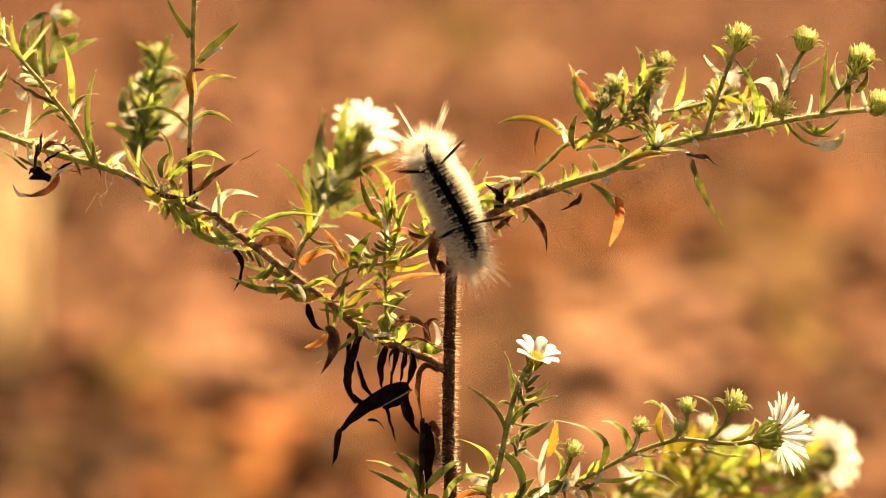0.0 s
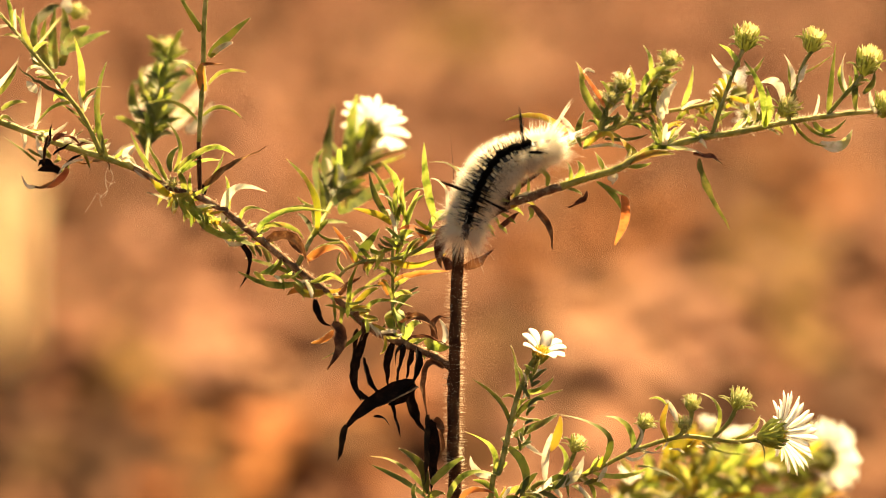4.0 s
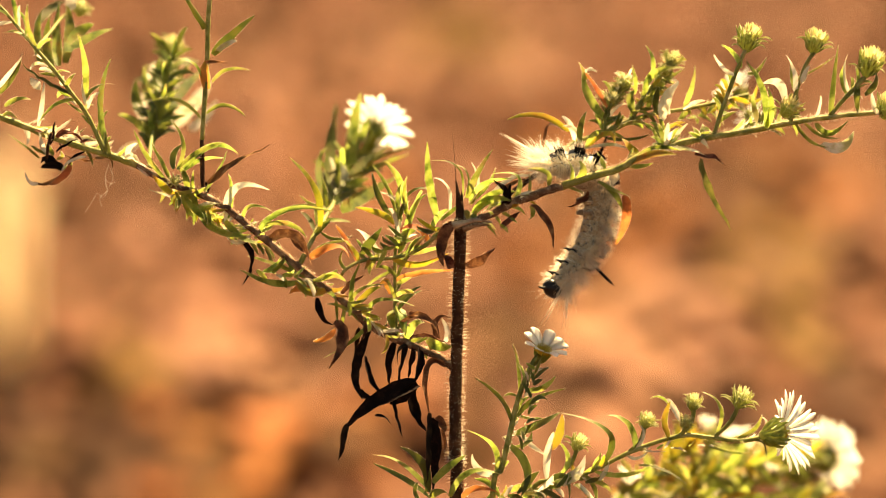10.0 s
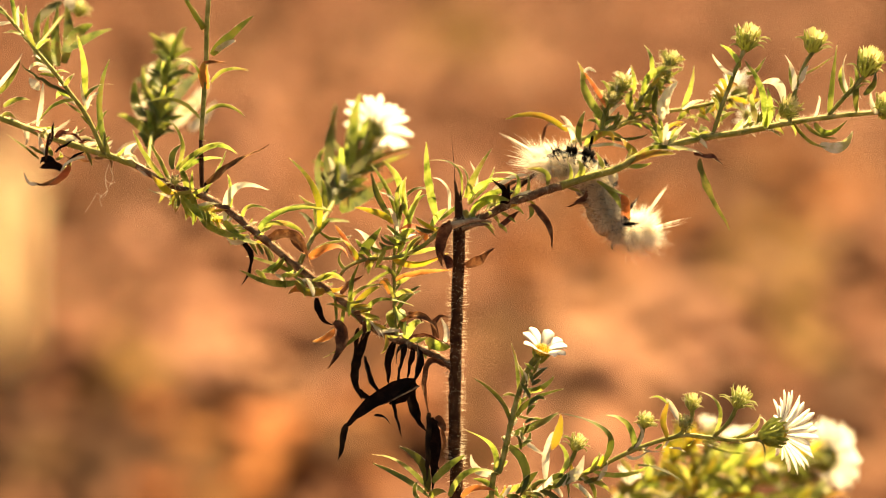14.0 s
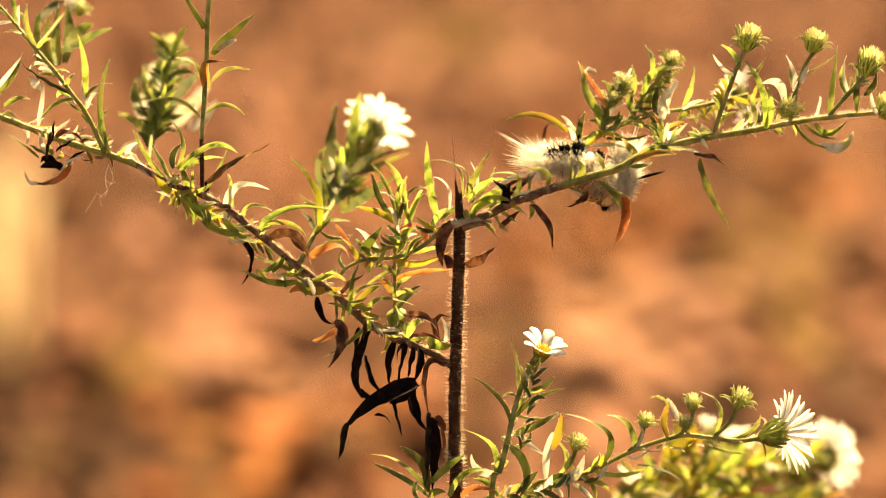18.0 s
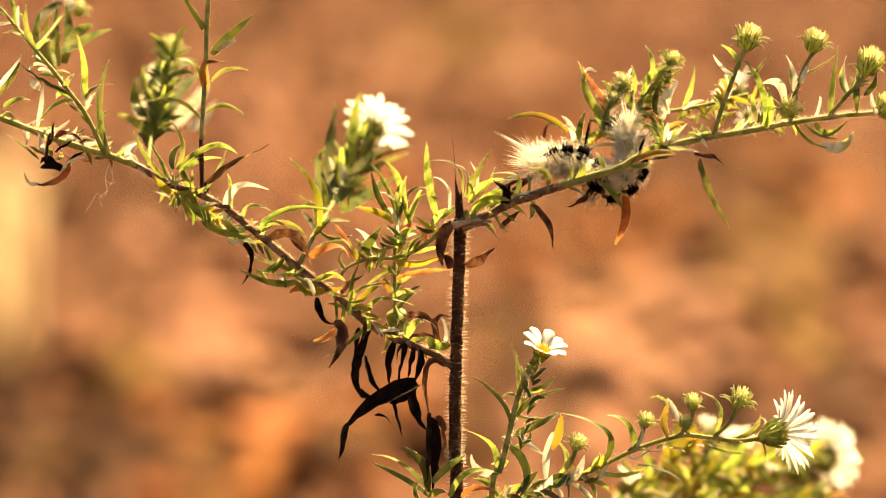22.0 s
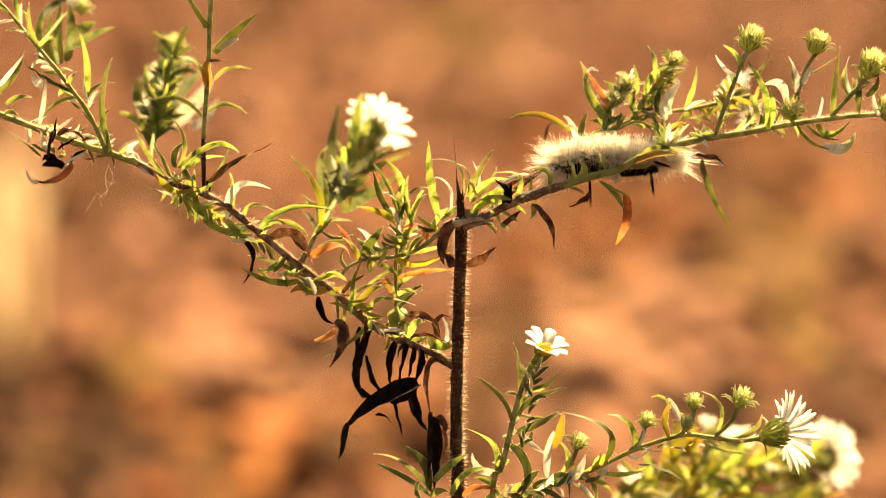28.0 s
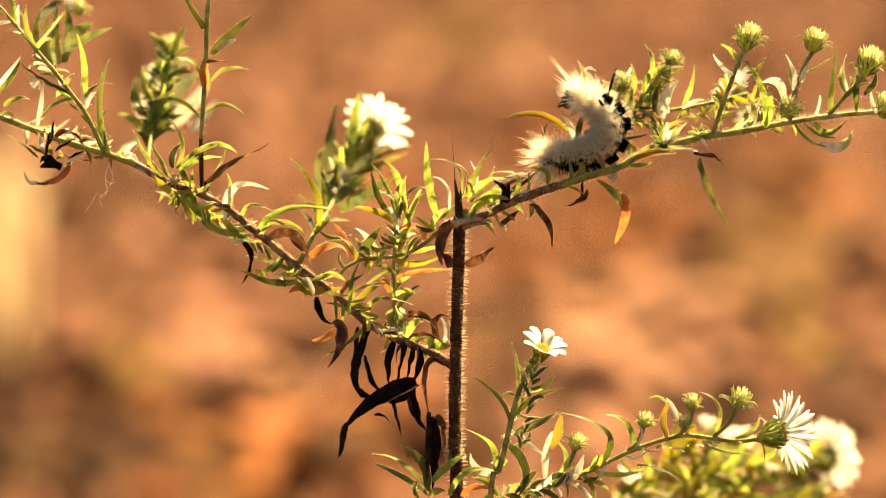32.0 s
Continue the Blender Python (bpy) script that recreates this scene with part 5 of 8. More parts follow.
leaf(right, (89.6, 11.0, 433.3), (88.2, 11.2, 438.0), (89.2, 12.2, 441.6), 1.2, PALE)
leaf(right, (91.6, 9.9, 429.2), (91.2, 9.9, 433.1), (92.2, 10.8, 436.4), 2.0, GREEN)
leaf(right, (93.1, 10.9, 432.9), (94.9, 10.5, 435.2), (95.4, 11.2, 438.1), 1.6, DARK)
leaf(right, (77.4, 8.3, 427.2), (80.5, 6.3, 423.5), (84.5, 6.0, 422.6), 0.9, GREEN)
leaf(right, (83.2, 6.1, 422.8), (87.1, 4.9, 422.1), (90.3, 5.8, 425.6), 3.0, PALE, 0.3)
leaf(right, (82.1, 8.3, 427.0), (84.7, 6.8, 425.2), (88.8, 7.5, 428.1), 1.9, GREEN)
leaf(right, (79.6, 8.3, 427.0), (82.8, 6.6, 424.8), (86.8, 6.5, 424.3), 0.9, GREEN)
leaf(right, (82.0, 9.4, 427.2), (83.0, 10.2, 430.5), (83.0, 10.9, 432.9), 0.8, PALE)
leaf(right, (89.6, 10.7, 432.3), (88.0, 12.7, 435.8), (88.5, 13.7, 439.4), 1.4, GREEN)
leaf(right, (66.9, 11.1, 437.6), (69.1, 12.2, 437.8), (71.3, 13.0, 440.8), 1.1, GREEN)
leaf(right, (73.6, 8.2, 426.7), (74.9, 10.7, 428.5), (77.9, 10.6, 427.9), 1.0, GREEN)
leaf(right, (96.1, 9.8, 428.7), (94.8, 10.4, 431.1), (94.6, 11.0, 433.3), 1.2, PALE)
leaf(right, (69.6, 7.9, 425.5), (69.0, 14.0, 429.1), (68.7, 16.9, 432.3), 1.5, GREEN)
leaf(right, (65.9, 7.7, 425.0), (68.9, 12.7, 428.1), (72.0, 16.6, 431.1), 1.4, DARK)
flower_behind = flower(aster, (69.1, 48.4, 426.0), (-0.45, 0.55, 0.6), 6.5, 15, 0.5, "white aster flower head seen past leaves")
flower_drooping = flower(aster, (71.8, 44.9, 420.6), (0.3, 0.6, -0.6), 4.6, 10, 0.4, "small white aster flower head, drooping")
sprig(shoot_c, (60.0, 8.8, 425.1), (63.7, 13.3, 434.4), 12, 4.2, 1.2, [GREEN, YELLOW, GREEN])
sprig(right, (68.5, 8.8, 425.3), (75.2, 12.7, 428.1), 8, 4.0, 1.2, [GREEN, DARK])
sprig(shoot_e, (88.6, 10.7, 432.1), (93.8, 13.0, 437.0), 9, 3.6, 1.0, [GREEN, GREEN, PALE])

# ---- loose silk by the left branch ----
web = thing("spider_silk", vec((-73.6, 5.5, 416.8)), "loose torn strands of white spider silk on the branch", "spider silk")
SILK = material("silk", [(0.75, 0.7, 0.62), (0.85, 0.8, 0.72)], 0.4, 0.4, 300, 0)
for points in (((-74.1, 5.8, 417.8), (-74.8, 4.0, 414.9), (-74.2, 3.3, 412.2), (-75.5, 2.9, 410.7)), ((-74.8, 4.0, 414.9), (-73.6, 4.7, 413.7), (-72.6, 4.8, 414.1)), ((-75.5, 2.9, 411.0), (-76.5, 3.2, 412.0), (-77.5, 2.7, 410.3), (-79.2, 2.1, 407.8)), ((-74.2, 3.3, 412.4), (-76.1, 3.9, 410.7), (-75.6, 3.4, 408.8)), ((-73.9, 5.7, 417.3), (-73.1, 5.1, 415.1), (-73.9, 4.6, 413.2))):
    put("silk_strand", [(*tube(spline([vec(p) for p in points], 0.8 * MM), 0.022 * MM, 0.015 * MM, 5), SILK)], web, vec(points[0]))

# ---- the low asters beside it ----
BASE_B = Vector((0.03, -0.035, 0.0))
low = thing("aster_plant", BASE_B, "low flowering aster with thin green stems and white flowers", "wild plant")
stem("flower_stalk", low, [(30.0, -35.0, -3.0), (24.0, -34.0, 150.0), (12.0, -22.0, 280.0), (10.5, -14.8, 344.6), (12.5, -12.6, 353.0), (14.5, -10.4, 361.2), (16.2, -8.5, 368.1), (18.8, -6.8, 374.5), (20.8, -6.0, 377.4)], 1.0, 0.6, [STALK], 260, "green flower stalk", hair_from=0.75)
stem("flower_stalk", low, [(31.0, -33.0, -3.0), (34.0, -28.0, 180.0), (16.0, -20.0, 300.0), (18.3, -12.7, 344.8), (27.0, -12.4, 350.0), (34.5, -12.5, 353.5), (40.8, -11.6, 356.5), (47.0, -11.0, 358.8), (53.2, -10.7, 360.2), (59.5, -10.8, 359.6), (65.8, -11.0, 359.1), (71.0, -10.7, 360.0)], 1.0, 0.5, [STALK], 420, "arching green flower stalk", hair_from=0.7)
flower(low, (21.8, -5.8, 378.4), (0.28, -0.26, 0.93), 6.7, 9, 0.5, "small white aster flower head with a yellow centre", 0.0, 0.34, 0.36)
flower(low, (74.6, -10.5, 360.6), (0.92, 0.37, -0.04), 10.3, 34, 0.4, "white aster flower head with narrow rays, seen from the side", 0.0, 0.2, 0.13)
for at, way, size, root in (((65.5, -8.5, 368.2), (0.35, 0, 1), 2.9, (59.8, -10.7, 360.0)), ((55.0, -8.8, 367.3), (0.2, 0, 1), 2.2, (52.8, -9.7, 359.9)), ((53.2, -10.9, 363.3), (0.3, -0.2, 1), 1.9, (50.5, -10.8, 359.7)), ((44.5, -9.8, 363.4), (0.3, 0, 1), 2.2, (40.8, -11.6, 356.7)),
                            ((29.6, -10.2, 358.3), (0.5, 0, 0.9), 2.3, (25.2, -12.0, 351.2))):
    stem("twig", low, [root, tuple((a + b) / 2 + k for a, b, k in zip(root, at, (0.8, 0, -0.6))), at], 0.45, 0.5, [STALK], 0, "short green bud stalk")
    bud(low, at, way, size)
leaf(low, (15.0, -10.4, 361.2), (12.5, -8.5, 368.1), (6.5, -7.1, 373.7), 1.3, DARK)
leaf(low, (16.5, -8.6, 367.8), (16.2, -6.9, 374.2), (15.0, -5.5, 379.5), 0.9, GREEN)
leaf(low, (16.0, -9.6, 364.1), (19.7, -9.6, 368.1), (26.5, -9.0, 370.4), 1.5, DARK)
leaf(low, (15.3, -10.6, 360.5), (20.7, -11.1, 362.5), (25.5, -10.6, 364.5), 1.9, DARK)
leaf(low, (23.5, -12.4, 357.6), (25.2, -12.4, 361.5), (25.7, -11.2, 365.9), 2.4, YELLOW)
leaf(low, (18.2, -8.1, 369.7), (21.7, -8.8, 371.0), (24.3, -8.1, 373.6), 1.6, GREEN)
leaf(low, (14.5, -11.3, 357.9), (18.2, -13.5, 353.6), (16.5, -14.9, 348.1), 2.4, DARK)
leaf(low, (15.3, -11.4, 357.6), (18.2, -12.0, 358.9), (19.0, -11.4, 361.3), 1.2, GREEN)
leaf(low, (11.0, -13.0, 351.6), (11.0, -12.4, 357.6), (5.0, -11.5, 361.0), 1.6, GREEN)
leaf(low, (11.8, -12.8, 352.1), (7.7, -14.7, 353.0), (6.0, -13.8, 356.4), 2.0, PALE)
leaf(low, (16.8, -10.6, 360.5), (19.7, -12.4, 357.5), (23.2, -13.0, 355.3), 1.1, PALE)
leaf(low, (22.5, -14.1, 351.2), (22.4, -13.5, 357.3), (23.9, -12.2, 362.4), 2.4, PALE)
leaf(low, (25.5, -13.0, 351.6), (27.2, -12.9, 355.8), (25.0, -12.0, 359.2), 1.3, GREEN)
leaf(low, (25.5, -13.4, 350.1), (29.1, -14.7, 352.8), (30.9, -13.8, 356.4), 2.8, PALE)
leaf(low, (34.7, -12.4, 353.8), (35.9, -12.3, 361.9), (25.4, -11.9, 367.3), 1.9, DARK)
leaf(low, (42.2, -11.5, 357.3), (40.4, -11.0, 362.8), (35.9, -10.5, 364.8), 2.0, GREEN)
leaf(low, (49.8, -11.0, 359.1), (48.4, -10.7, 364.0), (49.7, -9.6, 368.1), 2.0, YELLOW)
leaf(low, (51.8, -9.8, 363.3), (50.4, -10.0, 366.4), (49.2, -9.6, 368.1), 1.6, PALE)
leaf(low, (49.5, -8.9, 366.9), (47.5, -8.4, 368.5), (45.4, -8.4, 368.5), 0.6, GREEN)
leaf(low, (59.8, -10.7, 360.0), (60.9, -10.0, 366.4), (56.6, -9.2, 369.6), 1.0, GREEN)
leaf(low, (64.0, -10.9, 359.3), (67.9, -11.3, 361.8), (69.6, -10.3, 365.5), 1.2, GREEN)
leaf(low, (57.2, -11.0, 359.1), (62.1, -12.6, 356.7), (69.6, -12.9, 355.7), 0.7, GREEN)
leaf(low, (66.8, -11.0, 358.8), (70.4, -12.1, 358.7), (70.7, -13.3, 354.1), 0.5, DARK)
leaf(low, (33.2, -12.7, 352.5), (39.4, -13.8, 352.4), (45.9, -13.1, 355.1), 1.3, GREEN)
leaf(low, (43.0, -12.4, 353.8), (48.2, -13.6, 353.1), (53.4, -14.5, 349.8), 0.8, DARK)
leaf(low, (17.2, -14.9, 348.3), (18.4, -15.1, 351.3), (20.7, -14.5, 353.5), 2.2, DARK)
leaf(low, (19.5, -15.1, 347.3), (25.8, -12.9, 351.8), (27.5, -14.2, 347.0), 1.4, DARK)
leaf(low, (12.0, -14.2, 347.0), (9.7, -14.4, 350.0), (6.5, -14.2, 350.7), 1.5, GREEN)
leaf(low, (14.5, -13.9, 348.2), (17.6, -14.6, 349.5), (20.7, -15.1, 347.3), 1.8, GREEN)
leaf(low, (30.8, -13.0, 351.6), (32.9, -14.6, 349.5), (33.4, -15.5, 346.1), 1.2, GREEN)
leaf(low, (16.0, -9.5, 364.5), (18.2, -9.7, 363.7), (20.5, -9.7, 363.7), 0.7, GREEN)
leaf(low, (16.5, -8.5, 368.1), (14.5, -8.3, 369.0), (13.0, -8.4, 368.7), 0.7, GREEN)
leaf(low, (17.8, -7.7, 371.1), (17.0, -6.0, 373.9), (15.8, -5.5, 375.7), 0.9, GREEN)
leaf(low, (19.5, -6.8, 374.8), (21.4, -6.9, 374.2), (22.8, -6.7, 375.0), 1.0, PALE)
leaf(low, (45.8, -11.2, 358.3), (44.4, -12.5, 357.2), (48.8, -12.6, 357.0), 1.0, PALE)
leaf(low, (40.1, -11.7, 356.2), (42.5, -12.9, 355.5), (45.7, -12.4, 357.6), 0.8, PALE)
leaf(low, (42.0, -11.5, 357.3), (43.9, -11.6, 360.6), (42.7, -11.0, 362.8), 0.9, PALE)
leaf(low, (68.2, -10.9, 359.3), (71.0, -10.1, 362.4), (70.0, -9.6, 364.1), 0.6, PALE)
sprig(low, (12.5, -11.8, 352.1), (15.1, -10.6, 360.3), 8, 3.2, 1.0, [GREEN, DARK, PALE])
sprig(low, (15.1, -10.3, 361.5), (20.1, -6.4, 376.0), 20, 2.8, 0.8, [DARK, GREEN, WILTED, PALE])
sprig(low, (22.0, -13.0, 347.6), (34.5, -12.5, 353.3), 12, 4.2, 1.3, [GREEN, YELLOW, PALE, DARK])
sprig(low, (8.2, -14.5, 345.8), (22.1, -12.3, 346.5), 10, 5.0, 1.6, [GREEN, YELLOW, DARK, RUSSET])
sprig(low, (40.8, -11.6, 356.7), (69.5, -10.9, 359.3), 14, 2.4, 0.6, [GREEN, PALE])

# ---- the aster further back, out of focus ----
BASE_C = Vector((0.075, 0.04, 0.0))
far_aster = thing("aster_plant", BASE_C, "pale flowering aster growing behind, with white flowers", "wild plant")
stem("flower_stalk", far_aster, [(75.0, 40.0, -3.0), (68.0, 40.0, 200.0), (54.8, 40.1, 317.7), (67.3, 41.9, 324.4), (78.4, 43.3, 329.8), (88.1, 44.2, 333.1), (94.7, 44.7, 334.8)], 1.2, 0.7, [STALK], 0, "green flower stalk")
stem("flower_stalk", far_aster, [(75.0, 38.0, -3.0), (62.0, 36.0, 220.0), (47.0, 28.8, 322.1), (55.1, 30.9, 330.0), (61.9, 33.0, 337.9), (64.1, 34.8, 344.4)], 1.0, 0.6, [STALK], 0, "green flower stalk")
flower(far_aster, (95.9, 50.5, 333.3), (0.78, 0.6, 0.1), 9.8, 40, 0.22, "large white aster flower head with many rays", 0, 0.2, 0.13)
flower(far_aster, (71.5, 44.1, 340.3), (-0.2, 0.5, 0.8), 5.0, 22, 0.6, "white aster flower head among leaves")
flower(far_aster, (78.9, 46.0, 332.3), (0.6, 0.5, 0.5), 4.6, 22, 0.7, "white aster flower head among leaves")
flower(far_aster, (43.4, 24.2, 335.7), (0.35, 0.2, 0.9), 5.2, 26, 1.7, "half-open white aster flower head")
flower(far_aster, (75.3, 45.0, 328.3), (0.1, 0.2, 0.9), 3.2, 18, 1.2, "half-open white aster flower head")
flower(far_aster, (64.7, 48.3, 340.9), (0.1, 0.1, 1), 4.4, 26, 2.2, "closed cream-white aster flower head")
for at in ((92.6, 50.5, 333.6), (60.9, 37.6, 331.8)):
    bud(far_aster, at, (0.1, 0, 1), 3.2, 0.8, "yellow-tipped flower bud")
sprig(far_aster, (55.3, 32.8, 329.3), (64.9, 36.0, 341.1), 16, 7.0, 2.2, [YELLOW, GREEN, YELLOW])
sprig(far_aster, (62.4, 47.5, 322.3), (92.0, 51.9, 331.0), 60, 8.5, 2.8, [GREEN, YELLOW, GREEN, DARK, PALE])
sprig(far_aster, (39.9, 26.5, 328.8), (57.2, 38.8, 328.5), 40, 7.0, 2.4, [GREEN, YELLOW, YELLOW, PALE])
sprig(far_aster, (66.1, 46.3, 333.1), (87.8, 53.2, 335.8), 36, 6.5, 2.2, [YELLOW, GREEN, YELLOW, PALE])
leaf(far_aster, (58.1, 18.2, 336.5), (54.7, 19.2, 340.3), (50.9, 20.1, 343.7), 3.0, YELLOW, 0.1)

# fuller tufts of young leaves
sprig(shoot_a, (36.0, 17.1, 421.3), (36.8, 19.4, 426.0), 14, 4.6, 1.1, [GREEN, PALE, DARK])
sprig(shoot_a, (38.1, 19.9, 427.9), (38.9, 21.9, 431.4), 18, 3.6, 0.7, [GREEN, PALE, GREEN])
sprig(shoot_a, (40.2, 22.7, 430.5), (41.1, 23.5, 433.6), 26, 3.4, 0.6, [GREEN, GREEN, PALE])
sprig(shoot_b, (43.6, 19.9, 427.9), (50.5, 23.9, 435.1), 26, 4.2, 1.0, [GREEN, GREEN, YELLOW, PALE])
sprig(right, (47.2, 8.0, 422.0), (48.8, 9.9, 425.4), 12, 4.6, 1.0, [GREEN, GREEN, YELLOW])
sprig(right, (55.1, 6.2, 423.1), (57.1, 8.0, 425.9), 7, 3.2, 0.8, [GREEN, GREEN])
sprig(twig_raised, (51.9, 19.2, 425.1), (70.2, 24.1, 428.3), 20, 4.2, 1.1, [GREEN, GREEN, YELLOW])
sprig(right, (63.6, 9.6, 424.2), (77.7, 12.5, 427.5), 16, 4.5, 1.0, [GREEN, GREEN, DARK, PALE])
leaf(shoot_b, (45.7, 19.8, 427.6), (48.0, 21.0, 432.2), (53.6, 22.1, 436.2), 1.9, GREEN, 0.2)
leaf(twig_flower, (-18.2, 42.5, 412.0), (-17.2, 45.7, 416.2), (-15.0, 48.1, 421.2), 1.9, GREEN, 0.2)
leaf(twig_flower, (-26.4, 38.6, 405.0), (-26.7, 42.9, 413.3), (-26.0, 47.4, 422.4), 2.2, DARK, 0.2)
leaf(twig_flower, (-23.9, 36.7, 405.4), (-17.8, 37.7, 409.3), (-8.3, 40.7, 412.9), 1.9, GREEN, 0.2)
sprig(twig_flower, (-24.5, 38.4, 404.3), (-17.3, 44.8, 412.8), 22, 8.0, 1.8, [GREEN, GREEN, YELLOW, PALE])
bud(left, (-64.9, 50.9, 435.3), (0.1, 0, 1), 2.6, 0.6, "yellow-green flower bud")
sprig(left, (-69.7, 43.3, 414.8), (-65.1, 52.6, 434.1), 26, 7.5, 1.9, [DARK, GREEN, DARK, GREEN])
# pale blades, the first two standing in for cream petals
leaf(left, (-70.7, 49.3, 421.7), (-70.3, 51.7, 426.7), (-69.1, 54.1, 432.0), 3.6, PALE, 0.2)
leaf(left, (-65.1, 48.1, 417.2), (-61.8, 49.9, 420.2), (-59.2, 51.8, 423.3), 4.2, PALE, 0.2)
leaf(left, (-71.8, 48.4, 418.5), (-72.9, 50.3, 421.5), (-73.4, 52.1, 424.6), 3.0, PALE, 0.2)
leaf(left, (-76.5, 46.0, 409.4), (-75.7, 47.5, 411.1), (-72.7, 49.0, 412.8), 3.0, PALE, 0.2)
sprig(left, (-96.5, 13.2, 426.0), (-76.2, 10.4, 419.5), 22, 4.4, 1.0, [GREEN, PALE, WILTED])
sprig(left, (-62.1, 6.8, 413.9), (-53.2, 3.9, 406.9), 20, 5.4, 1.4, [GREEN, GREEN, YELLOW])
sprig(left, (-53.2, 3.8, 406.3), (-39.3, 1.0, 399.9), 16, 5.0, 1.2, [GREEN, GREEN, YELLOW, WILTED])
sprig(left, (-41.7, -2.2, 395.6), (-27.9, -3.8, 393.4), 16, 5.0, 1.2, [GREEN, PALE, GREEN])
sprig(left, (-21.7, -4.8, 389.8), (-11.7, -8.0, 381.7), 14, 4.6, 1.1, [GREEN, YELLOW, PALE])
sprig(far_aster, (43.7, 23.4, 332.8), (58.8, 30.3, 343.1), 30, 8.0, 2.2, [GREEN, YELLOW, GREEN])
sprig(far_aster, (58.8, 28.2, 335.3), (86.9, 37.5, 339.1), 36, 8.0, 2.2, [GREEN, GREEN, YELLOW])
sprig(far_aster, (56.1, 27.2, 331.4), (92.4, 34.7, 328.6), 30, 8.0, 2.4, [GREEN, GREEN, YELLOW])
sprig(low, (12.0, -16.1, 347.7), (34.4, -14.2, 351.0), 26, 5.0, 1.3, [GREEN, DARK, PALE, GREEN])
sprig(low, (16.9, -14.5, 357.7), (20.1, -8.7, 375.4), 20, 3.4, 1.0, [DARK, GREEN, DARK])

# ---- the woodland floor behind ----
PINK = litter_material("pale_fallen_leaf", [(0.32, 0.15, 0.088), (0.37, 0.18, 0.11), (0.31, 0.14, 0.078)])
# Dark tone that puts the floor's shade into leaf colour.
SHADE = litter_material("shade_fallen_leaf", [(0.038, 0.016, 0.009), (0.052, 0.023, 0.012)])
RUST = litter_material("rust_fallen_leaf", [(0.25, 0.092, 0.034), (0.28, 0.108, 0.044)])
OLIVE = litter_material("olive_fallen_leaf", [(0.19, 0.102, 0.03), (0.21, 0.116, 0.037)])
STRAW = material("straw", [(0.55, 0.40, 0.25), (0.63, 0.48, 0.32)], 0.6, 0.62, 60, 0.2)


def fallen_leaf(at, size, mat, label, rng, lean=0.5, turn=None, scale=0.5):
    """One big curled leaf lying on the litter, its nearer edge low."""
    p = Vector(at)
    size *= scale
    turn = rng.uniform(-0.5, 0.5) if turn is None else turn
    vs, fs = flat_leaf(rng, size, Vector((0, 0, 0)), turn, (lean, rng.uniform(-0.2, 0.2)), rng.uniform(0.1, 0.3))
    drop = min(v.z for v in vs)
    ob = put("fallen_leaf", [([v + p - Vector((0, 0, drop)) for v in vs], fs, mat)], None, p)
    stalk = Matrix.Translation(p - Vector((0, 0, drop))) @ Euler((lean, 0, turn)).to_matrix().to_4x4()
    ends = [stalk @ Vector((size * k, 0, 0.002)) for k in (-0.42, -0.55, -0.7)]
    put("leaf_stalk", [(*tube(ends, 0.0011, 0.0006, 6), mat)], ob, p)
    tagged(ob, label, "fallen leaf", "leaves on the woodland floor")


rng_floor = random.Random(5)
# Pale leaves lie on the floor's bright spots, shade-coloured ones on its dark gaps.
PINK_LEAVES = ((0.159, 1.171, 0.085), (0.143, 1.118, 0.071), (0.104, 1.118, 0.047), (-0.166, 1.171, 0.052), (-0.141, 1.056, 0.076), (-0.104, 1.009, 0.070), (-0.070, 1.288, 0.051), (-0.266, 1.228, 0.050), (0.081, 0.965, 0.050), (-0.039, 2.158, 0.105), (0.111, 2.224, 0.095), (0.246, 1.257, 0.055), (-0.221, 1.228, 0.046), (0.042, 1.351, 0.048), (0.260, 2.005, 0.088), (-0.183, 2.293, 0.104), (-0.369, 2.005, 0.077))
SHADE_LEAVES = ((-0.275, 0.983, 0.062), (-0.249, 0.887, 0.065), (-0.238, 0.819, 0.063), (-0.224, 0.907, 0.056), (-0.194, 0.828, 0.063), (-0.173, 0.877, 0.065), (-0.158, 0.934, 0.046), (-0.144, 0.819, 0.059), (-0.062, 0.877, 0.064), (0.254, 0.983, 0.062), (0.057, 1.133, 0.047), (0.031, 0.995, 0.047), (-0.083, 1.043, 0.045), (0.187, 0.877, 0.051), (-0.193, 0.961, 0.047), (-0.033, 1.160, 0.048))
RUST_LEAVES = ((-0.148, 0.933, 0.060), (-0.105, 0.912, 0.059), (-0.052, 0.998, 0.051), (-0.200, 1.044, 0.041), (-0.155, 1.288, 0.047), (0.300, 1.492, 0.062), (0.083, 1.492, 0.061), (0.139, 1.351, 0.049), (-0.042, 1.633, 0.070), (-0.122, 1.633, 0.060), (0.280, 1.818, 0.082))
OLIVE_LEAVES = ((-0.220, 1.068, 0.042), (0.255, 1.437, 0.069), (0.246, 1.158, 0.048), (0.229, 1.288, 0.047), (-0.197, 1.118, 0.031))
for rows, mat, lean, z, label in ((PINK_LEAVES, PINK, 0.45, 0.02, "pale pinkish tan fallen leaf, curled and sunlit"), (SHADE_LEAVES, SHADE, 0.3, 0.042, "fallen leaf coloured dark for shade, lying flat"),
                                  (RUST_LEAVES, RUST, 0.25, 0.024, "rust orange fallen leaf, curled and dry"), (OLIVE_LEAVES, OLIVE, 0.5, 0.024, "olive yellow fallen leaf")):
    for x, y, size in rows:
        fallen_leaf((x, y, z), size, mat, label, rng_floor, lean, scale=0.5)


